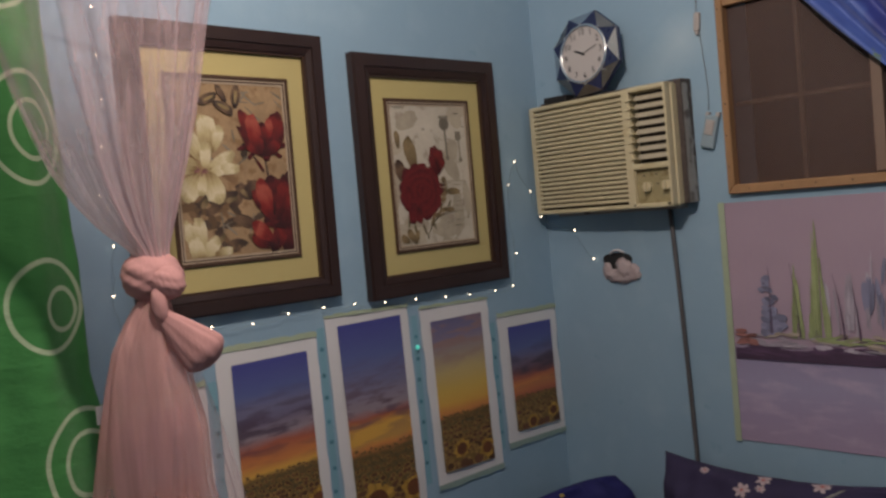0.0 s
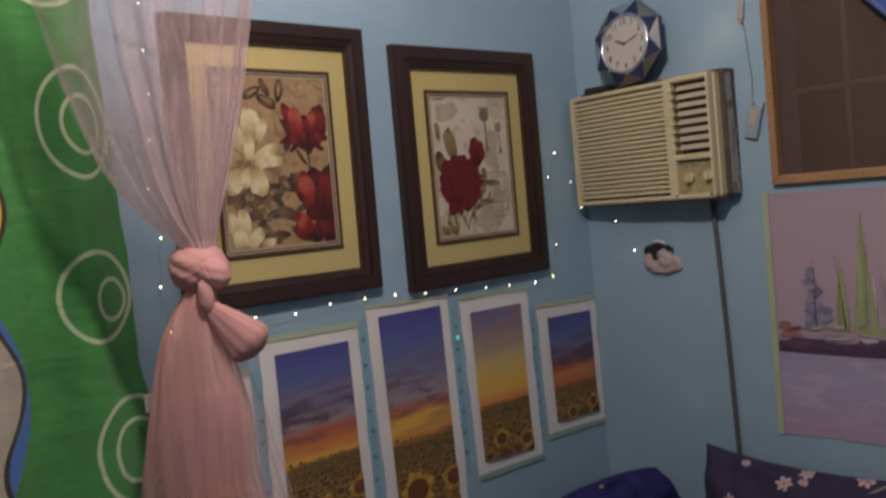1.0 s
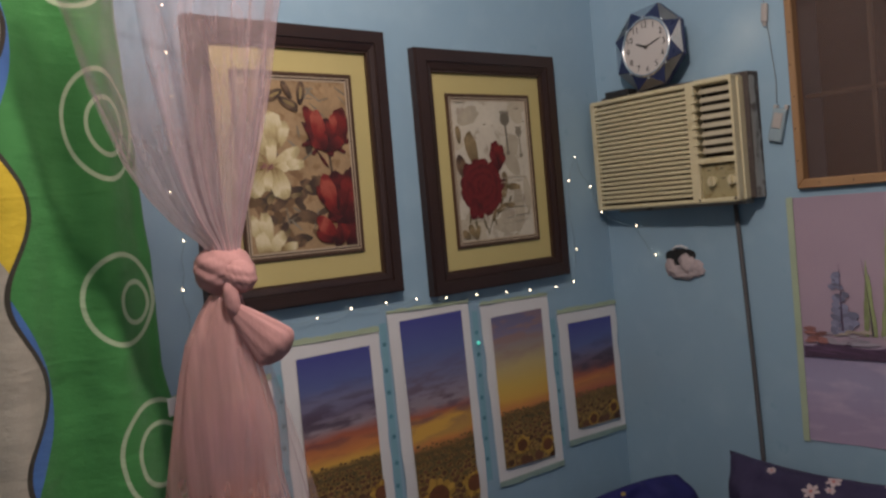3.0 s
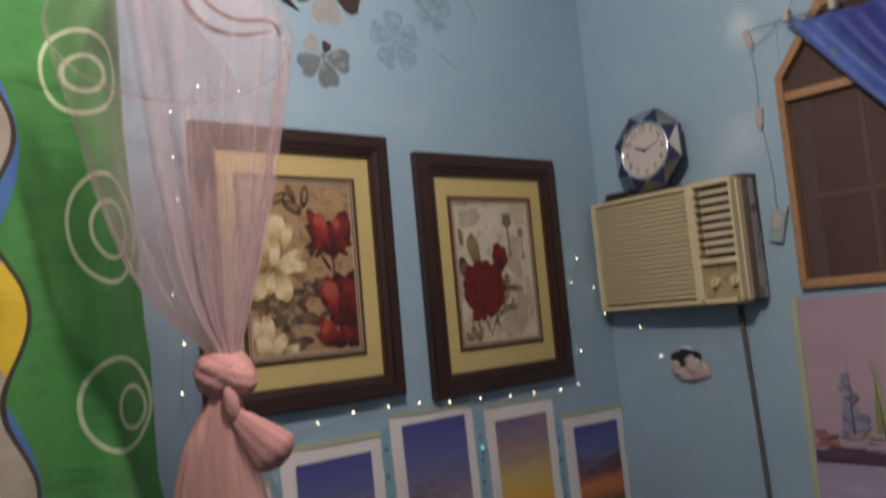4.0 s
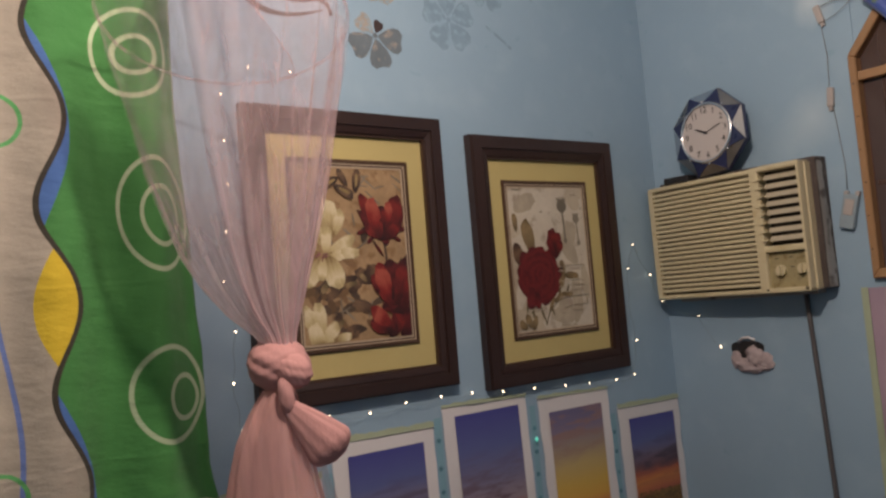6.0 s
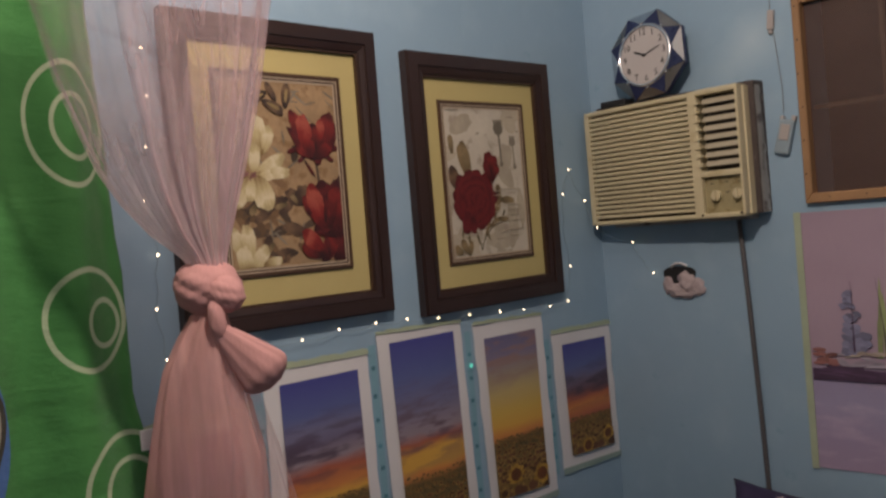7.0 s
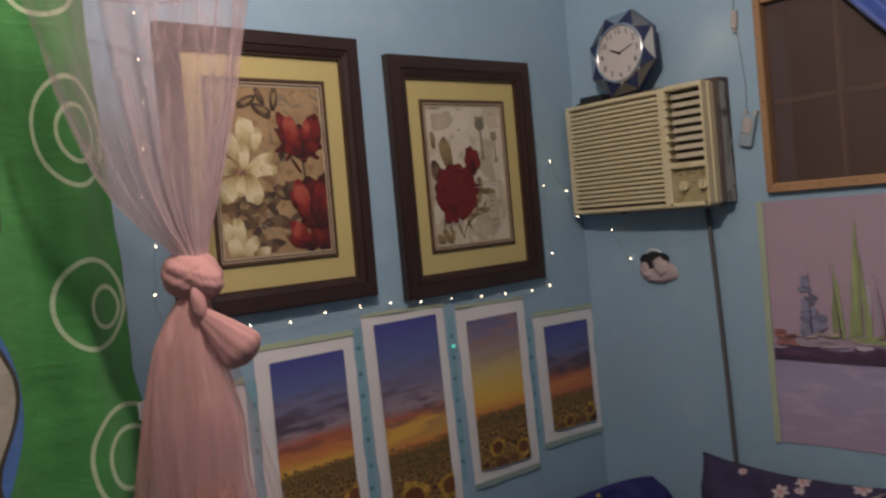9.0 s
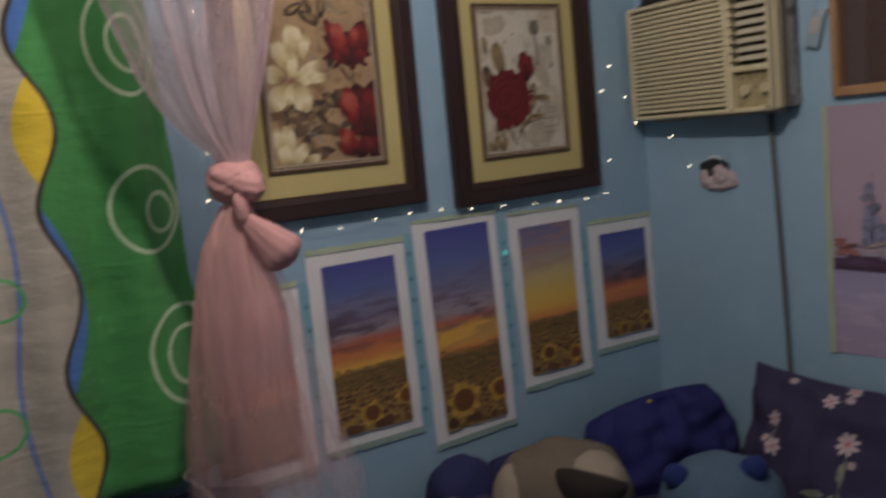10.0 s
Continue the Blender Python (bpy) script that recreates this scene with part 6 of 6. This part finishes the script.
def net_point(u, w, z):
    """u across the view of the wall corner, w away into it, from the knot's axis."""
    p = Vector((KX, KY, 0)) + SIDE * u + DEEP * w
    return Vector((p.x, p.y, z))


PROFILE = [(2.285, -0.060, 0.240, 0.225), (2.20, -0.059, 0.225, 0.205), (2.08, -0.058, 0.194, 0.170), (1.98, -0.058, 0.172, 0.145), (1.90, -0.054, 0.149, 0.12), (1.82, -0.051, 0.124, 0.095), (1.755, -0.042, 0.096, 0.072), (1.70, -0.028, 0.067, 0.052), (1.655, -0.009, 0.036, 0.034), (1.625, -0.004, 0.030, 0.03)]


def prof(z, table):
    for (z0, *a), (z1, *b) in zip(table, table[1:]):
        if z0 >= z >= z1:
            t = (z0 - z) / (z0 - z1)
            return [p + (q - p) * t for p, q in zip(a, b)]
    return list(table[-1][1:])


def drape(table, z0, z1, n, seg, folds, depth, seed, th0=0, th1=360, inset=1.0, tilt=0.0, hem=0.0, loose=0.05):
    bm = bmesh.new()
    rows = []
    for i in range(n + 1):
        t = i / n
        z = z0 + (z1 - z0) * t
        c, rx, ry = prof(z, table)
        row = []
        for j in range(seg + (0 if th1 - th0 < 360 else 0) + 1):
            th = radians(th0 + (th1 - th0) * j / seg)
            g = depth * (0.25 + 0.75 * t) * (math.sin(folds * th + seed) * 0.6 + math.sin(folds * 1.7 * th + seed * 2 + 2 * t) * 0.4) + loose * noise.noise(Vector((math.cos(th) * 2.4, math.sin(th) * 2.4, z * 2.2 + seed)))
            r = inset * (1 + g)
            near = -math.sin(th)
            zz = z + tilt * (1 - t) ** 1.5 * near
            if hem and i > n - 8:
                k = (i - (n - 8)) / 8
                zz += k * hem * (0.5 * math.sin(2 * th + 1) + 0.3 * math.sin(5 * th))
            row.append(net_point(c + rx * r * math.cos(th), ry * r * math.sin(th), zz))
        rows.append(row)
    sheet(bm, rows)
    return bm


TILT = 0.075
part("hanging_net", drape(PROFILE, 2.285, 1.628, 60, 260, 23, 0.055, 0.3, tilt=TILT), "tulle", net, "sheer pale pink net", None, True)
part("overlap_net", drape(PROFILE, 2.285, 1.628, 60, 160, 17, 0.13, 4.0, -95, 40, 0.965, tilt=TILT), "tulle_band", net, "overlapping denser net", None, True)
part("overlap_net", drape(PROFILE, 2.285, 1.628, 60, 160, 15, 0.06, 2.0, 225, 290, 0.975, tilt=TILT), "tulle", net, "overlapping net", None, True)
# the flap where the net opens, drawn across the near side
rows = []
for i in range(31):
    z = 2.315 - 0.50 * i / 30
    c, rx, ry = prof(min(z, 2.285), PROFILE)
    edge = min(-0.05 + 0.17 * (2.33 - z) / 0.24, c + 0.75 * rx)
    row = []
    left = max(c - 0.97 * rx, -0.055 - 0.20 * (2.33 - z) / 0.24)
    for j in range(41):
        u = left + (edge - left) * j / 40
        k = (u - c) / rx
        w = -0.97 * ry * math.sqrt(max(0, 1 - k * k)) + 0.004 * math.sin(60 * k + 3 * z)
        row.append(net_point(u, w, z + TILT * max(0, (z - 1.81) / 0.5) ** 1.5 * math.sqrt(max(0, 1 - k * k))))
    rows.append(row)
bm = bmesh.new()
sheet(bm, rows)
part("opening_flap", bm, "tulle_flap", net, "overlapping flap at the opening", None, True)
bm = bmesh.new()
tube(bm, [row[-1] for row in rows], 0.0012, 6)
part("flap_edge", bm, "tulle_band", net, "", None, True)
# hoop
bm = bmesh.new()
tube(bm, [net_point(-0.060 + 0.241 * math.cos(a), 0.226 * math.sin(a), 2.285 - TILT * math.sin(a)) for a in (2 * math.pi * i / 64 for i in range(64))], 0.0035, 8, closed=True)
part("hoop", bm, "tulle_band", net, "thin net-covered hoop", None, True)
# top cone
for seed, inset in ((0.0, 1.0),):
    rows = []
    for i in range(15):
        t = i / 14
        row = []
        for j in range(121):
            a = 2 * math.pi * j / 120
            k = (1 - t) ** 0.85 * inset
            r = 1 + 0.05 * t * math.sin(17 * a + seed)
            row.append(net_point(-0.060 - 0.045 * t + 0.24 * k * r * math.cos(a), 0.225 * k * r * math.sin(a), 2.285 - TILT * (1 - t) * math.sin(a) + 0.205 * t ** 1.25))
        rows.append(row)
    bm = bmesh.new()
    sheet(bm, rows)
    part("top_net", bm, "tulle", net, "sheer net over the hoop", None, True)
bm = bmesh.new()
top = net_point(-0.105, 0, 2.49)
tube(bm, [top + Vector((0, 0, -0.075)), top + Vector((0, 0, -0.04)), top + Vector((0.002, 0, 0.0)), top + Vector((0, 0, 0.06))], [0.045, 0.024, 0.010, 0.005], 18)
part("gathered_peak", bm, "tulle_band", net, "", None, True)
bm = bmesh.new()
tube(bm, [top + Vector((0, 0, 0.05)), Vector((top.x, top.y, TOP))], 0.0018, 6)
part("hanging_string", bm, "tulle_solid", net)
# knot
TURN = Matrix((SIDE, DEEP, (0, 0, 1))).transposed()


def wrapped(name, u, w, z, radii, lean, twist, label):
    """A lump of wound net, with creases that run round it."""
    bm = bmesh.new()
    ball(bm, (0, 0, 0), radii, None, 0.0, 72)
    for v in bm.verts:
        a = math.atan2(v.co.y, v.co.x)
        h = v.co.z / radii[2]
        crease = 0.05 * (abs(math.sin(1.5 * a + twist * h * 5.5)) - 0.6) + 0.028 * abs(math.sin(4.5 * a - twist * h * 9 + 1)) + 0.008 * math.sin(31 * a + 40 * h) + 0.05 * noise.noise(Vector((math.cos(a), math.sin(a), h * 2)) * 1.6 + Vector((u * 40, 0, z)))
        v.co *= 1 + crease * (1 - h * h) ** 0.5 if abs(h) < 1 else 1
    bm.transform(Matrix.Translation(net_point(u, w, z)) @ (TURN @ Matrix.Rotation(radians(lean), 3, "Y")).to_4x4())
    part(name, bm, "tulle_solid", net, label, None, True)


wrapped("knot", -0.010, 0.0, 1.602, (0.060, 0.052, 0.052), 12, 1.0, "tightly wrapped pink knot")
wrapped("knot_fold", 0.026, -0.030, 1.590, (0.036, 0.028, 0.032), 35, -1.0, "fold wound over the knot")
wrapped("knot_tab", 0.012, -0.048, 1.548, (0.015, 0.013, 0.034), -6, 0.5, "net end tucked through the knot")
# skirt below the knot
SKIRT = [(1.555, -0.012, 0.030, 0.030), (1.52, -0.022, 0.045, 0.045), (1.46, -0.034, 0.066, 0.06), (1.40, -0.038, 0.080, 0.07), (1.30, -0.040, 0.102, 0.08), (1.18, -0.053, 0.116, 0.085), (1.06, -0.058, 0.138, 0.09), (0.94, -0.052, 0.154, 0.095), (0.80, -0.050, 0.150, 0.095)]
part("skirt", drape(SKIRT, 1.555, 0.870, 50, 240, 5, 0.09, 0.7, hem=0.06, loose=0.20), "tulle_thick", net, "hanging pink net below the knot", None, True)
part("skirt_lining", drape(SKIRT, 1.55, 0.885, 44, 160, 9, 0.18, 2.7, inset=0.82, hem=0.07), "tulle_skirt", net, "", None, True)
WIDE = [(1.45, 0.0, 0.05, 0.05), (1.30, 0.0, 0.085, 0.07), (1.10, 0.0, 0.125, 0.085), (0.94, 0.01, 0.165, 0.1), (0.78, 0.01, 0.175, 0.1)]
part("outer_skirt", drape(WIDE, 1.45, 0.83, 40, 220, 7, 0.14, 5.1, -120, 60, hem=0.10), "tulle_skirt", net, "sheer outer net layer", None, True)
bm = bmesh.new()
tube(bm, [net_point(-0.052 + 0.156 * math.cos(radians(a)) * (1 + 0.06 * math.sin(9 * radians(a))), 0.100 * math.sin(radians(a)), 0.945 + 0.035 * math.sin(2 * radians(a) + 1)) for a in range(176, 300, 4)], 0.0013, 6)
part("hem_cord", bm, "putty", net, "pale rolled hem", None, True)
# bunched loop beside the knot
bm = bmesh.new()
rows = []
for i in range(33):
    t = i / 32
    c = Vector(net_point(0.006 + 0.094 * t, -0.045 + 0.02 * t, 1.535 - 0.112 * t))
    r = 0.010 + 0.047 * t ** 0.85 * (1 - max(0, (t - 0.72) / 0.285) ** 2.8)
    ax = (SIDE * 0.77 + Vector((0, 0, 0.64))).normalized()
    row = []
    for j in range(72):
        a = 2 * math.pi * j / 72
        k = r * (1 + 0.03 * math.sin(5 * a + 2 * t) + 0.022 * math.sin(11 * a - 3 * t) + 0.012 * math.sin(29 * a))
        row.append(c + ax * k * math.cos(a) + DEEP * k * 0.5 * math.sin(a))
    rows.append(row)
sheet(bm, rows, None, True)
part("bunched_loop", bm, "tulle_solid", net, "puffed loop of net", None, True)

# ---- bed and what lies on it ----
BED = 0.42
bed = thing("bed", (-1.1, -0.75, 0), "low bed with navy floral sheet pushed into the corner", "bed")
part("bed_frame", boxes(((-2.25, -1.45, 0.0), (-0.03, -0.05, 0.20)), bevel=0.01), "dark_wood", bed)
bm = bmesh.new()
uvl = bm.loops.layers.uv.verify()
rows, uvs = [], []
for i in range(61):
    row, uvr = [], []
    for j in range(61):
        x, y = -2.28 + 2.25 * i / 60, -1.48 + 1.45 * j / 60
        e = min(x + 2.28, y + 1.48)
        z = BED + 0.010 * noise.noise(Vector((x * 5, y * 5, 0))) + 0.005 * noise.noise(Vector((x * 14, y * 9, 2))) - 0.10 * max(0, 1 - e / 0.06) ** 2
        row.append((x, y, z))
        uvr.append((x, y))
    rows.append(row)
    uvs.append(uvr)
sheet(bm, rows, uvs)
part("sheet", bm, "sheet", bed, "navy floral bed sheet", None, True)
part("mattress", boxes(((-2.27, -1.47, 0.20), (-0.03, -0.035, 0.40)), bevel=0.04), "navy_cloth", bed)

# floral cushion leaning on the window wall
lean = Matrix.Translation((-0.20, -0.83, 0.612)) @ Matrix.Rotation(radians(-90), 4, "Z") @ Matrix.Rotation(radians(62), 4, "X")
bm = bmesh.new()
cushion(bm, 0.71, 0.475, 0.17, lean, 40, 0.42, 0.026, 0.7, waist=0.125)
ob = solid("floral_pillow", bm, "blossom", "navy pillow with pale flowers leaning on the wall", "pillow", smooth=True)
bm = bmesh.new()
cushion(bm, 0.62, 0.40, 0.21, Matrix.Translation((-1.19, -0.30, BED + 0.085)) @ Matrix.Rotation(radians(24), 4, "Z") @ Matrix.Rotation(radians(16), 4, "X"), 28, 0.38, 0.025, 2.1)
solid("floral_pillow", bm, "floral", "navy floral pillow lying flat on the bed", "pillow", smooth=True)
# blue bag-like cushion in the corner
cor = Matrix.Translation((-0.279, -0.231, 0.530)) @ Matrix.Rotation(radians(-22), 4, "Z") @ Matrix.Rotation(radians(68), 4, "X") @ Matrix.Rotation(radians(7), 4, "Z")
navy = thing("blue_cushion", (-0.3, -0.2, BED), "deep blue nylon cushion with small gold label in the corner", "cushion")
bm = bmesh.new()
cushion(bm, 0.59, 0.375, 0.16, cor, 40, 0.36, 0.030, 5.3, soft=0.75)
part("cover", bm, "royal_cloth", navy, "", None, True)
part("label", boxes(((-0.02, 0.150, 0.035), (0.045, 0.160, 0.047))), "gold", navy, "gold woven label", cor)
bm = bmesh.new()
tube(bm, [cor @ Vector(p) for p in ((-0.26, 0.10, 0.04), (-0.30, 0.02, 0.08), (-0.31, -0.08, 0.10), (-0.29, -0.15, 0.08))], 0.012, 8)
part("strap", bm, "black", navy, "", None, True)
bm = bmesh.new()
tube(bm, [cor @ Vector(p) for p in ((0.03, -0.06, 0.085), (0.09, -0.10, 0.10), (0.13, -0.13, 0.105))], 0.0035, 6)
part("gold_piping", bm, "gold", navy, "", None, True)
# added piece standing in for the strap and blue cushion edge behind the dog
bm = bmesh.new()
cushion(bm, 0.38, 0.30, 0.14, Matrix.Translation((-0.74, -0.140, 0.505)) @ Matrix.Rotation(radians(-14), 4, "Z") @ Matrix.Rotation(radians(70), 4, "X"), 24, 0.38, 0.03, 7.7, soft=0.6)
solid("navy_cushion", bm, "navy_cloth", "added dark navy cushion standing in for the strap behind the plush dog", "cushion", smooth=True)
# navy bolster end against the picture wall
bm = bmesh.new()
ball(bm, (-1.035, -0.12, 0.555), (0.118, 0.10, 0.145), Matrix.Rotation(radians(-10), 3, "Y"), 0.10, 32, 0, 0.85)
solid("navy_bolster", bm, "navy_cloth", "plain navy bolster standing against the wall", "bolster", smooth=True)
# folded bedding below the printed curtain
bm = bmesh.new()
cushion(bm, 0.80, 0.52, 0.30, Matrix.Translation((-2.08, -0.40, BED + 0.150)), 26, 0.26, 0.03, 8.2, soft=0.25)
solid("pale_blue_blanket", bm, "pale_blue_cloth", "folded pale blue blanket on the bed", "blanket", smooth=True)
bm = bmesh.new()
cushion(bm, 1.04, 0.40, 0.30, Matrix.Translation((-2.13, -0.235, BED + 0.335)) @ Matrix.Rotation(radians(4), 4, "Y") @ Matrix.Rotation(radians(10), 4, "X"), 26, 0.24, 0.03, 4.2, soft=0.15)
solid("navy_blanket", bm, "slate_cloth", "folded navy blanket piled under the curtain", "blanket", smooth=True)

# ---- plush toys ----


def plush_dog():
    c = Vector((-0.828, -0.332, BED + 0.155))
    f = Vector((-0.72, -0.69, 0)).normalized()  # the way it faces
    s = Vector((0.69, -0.72, 0)).normalized()
    turn = Matrix((s, -f, (0, 0, 1))).transposed()

    root = thing("plush_dog", (c.x, c.y, BED), "round cream and tan plush dog with dark ear", "plush toy")

    def lump(name, mat, *spec):
        bm = bmesh.new()
        ball(bm, *spec)
        part(name, bm, mat, root, "", None, True)

    def at(a, b, z):
        return c + s * a + f * b + Vector((0, 0, z))

    lump("body", "plush_tan", at(0, 0, 0), (0.195, 0.165, 0.160), turn, 0.06, 36, 0, 0.9)
    lump("face_patch", "plush_cream", at(0.085, 0.060, 0.050), (0.105, 0.105, 0.100), turn, 0.06, 28)
    lump("flank", "plush_cream", at(-0.135, 0.040, 0.010), (0.070, 0.100, 0.110), turn, 0.06, 28)
    lump("cheek", "plush_cream", at(0.060, 0.125, -0.045), (0.080, 0.070, 0.066), turn, 0.08, 24)
    lump("cheek", "plush_cream", at(-0.045, 0.140, -0.060), (0.070, 0.062, 0.058), turn, 0.08, 24)
    lump("paw", "plush_white", at(-0.085, 0.170, -0.115), (0.070, 0.055, 0.045), turn, 0.10, 24)
    lump("paw", "plush_cream", at(0.12, 0.140, -0.110), (0.060, 0.060, 0.050), turn, 0.10, 24)
    # flopped ear: blunt at the root, narrowing, with a straight lower edge and a paler lining
    slope = (turn @ Matrix.Rotation(radians(7), 3, "Y")).to_4x4()
    for name, mat, drop, thick in (("ear_lining", "plush_tan", -0.005, 0.028), ("ear", "plush_brown", 0.0, 0.034)):
        bm = bmesh.new()
        ball(bm, (0, 0, 0), (0.108, thick, 0.062), None, 0.05, 32)
        for v in bm.verts:
            k = (v.co.x + 0.108) / 0.216
            v.co.z = max(v.co.z, -0.036 + drop) * (1.10 - 0.62 * k if v.co.z > 0 else 1.0)
            v.co.y += 0.045 * (v.co.x / 0.108) ** 2
        bm.transform(Matrix.Translation(at(0.078, 0.148, 0.082)) @ slope)
        part(name, bm, mat, root, "", None, True)
    lump("nose", "plush_brown", at(0.0, 0.195, -0.030), (0.020, 0.016, 0.014), turn, 0, 14)


def plush_pig():
    c = Vector((-0.580, -0.695, BED + 0.146))
    f = Vector((-0.80, -0.60, 0)).normalized()
    s = Vector((0.60, -0.80, 0)).normalized()
    turn = Matrix((s, -f, (0, 0, 1))).transposed()

    root = thing("plush_pig", (c.x, c.y, BED), "round blue plush pig with pink snout", "plush toy")

    def lump(name, mat, *spec):
        bm = bmesh.new()
        ball(bm, *spec)
        part(name, bm, mat, root, "", None, True)

    def at(a, b, z):
        return c + s * a + f * b + Vector((0, 0, z))

    lump("body", "plush_blue", at(0, 0, 0), (0.172, 0.145, 0.150), turn, 0.05, 36)
    lump("ear", "plush_navy", at(-0.115, 0.055, 0.105), (0.036, 0.022, 0.038), turn @ Matrix.Rotation(radians(-30), 3, "Y"), 0.1, 18)
    lump("ear", "plush_navy", at(0.085, 0.050, 0.130), (0.035, 0.026, 0.038), turn @ Matrix.Rotation(radians(25), 3, "Y"), 0.1, 18)
    lump("snout", "plush_pink", at(-0.012, 0.140, -0.035), (0.046, 0.022, 0.026), turn, 0.05, 20)
    for a in (-0.022, 0.004):
        lump("nostril", "petal_red", at(a - 0.003, 0.160, -0.036), (0.007, 0.006, 0.009), turn, 0, 10)
    for a in (-0.058, 0.002):
        lump("eye", "black", at(a, 0.142, 0.022), (0.013, 0.008, 0.015), turn, 0, 14)
        # white bead set on the eye as a painted catch-light
        lump("eye_glint", "paper", at(a + 0.004, 0.150, 0.026), (0.004, 0.003, 0.004), turn, 0, 8)
    lump("cheek", "petal_red", at(0.095, 0.112, 0.010), (0.012, 0.008, 0.011), turn, 0, 10)
    lump("foot", "plush_navy", at(-0.085, 0.100, -0.125), (0.05, 0.05, 0.03), turn, 0.1, 16)
    lump("foot", "plush_navy", at(0.085, 0.100, -0.125), (0.05, 0.05, 0.03), turn, 0.1, 16)


plush_dog()
plush_pig()
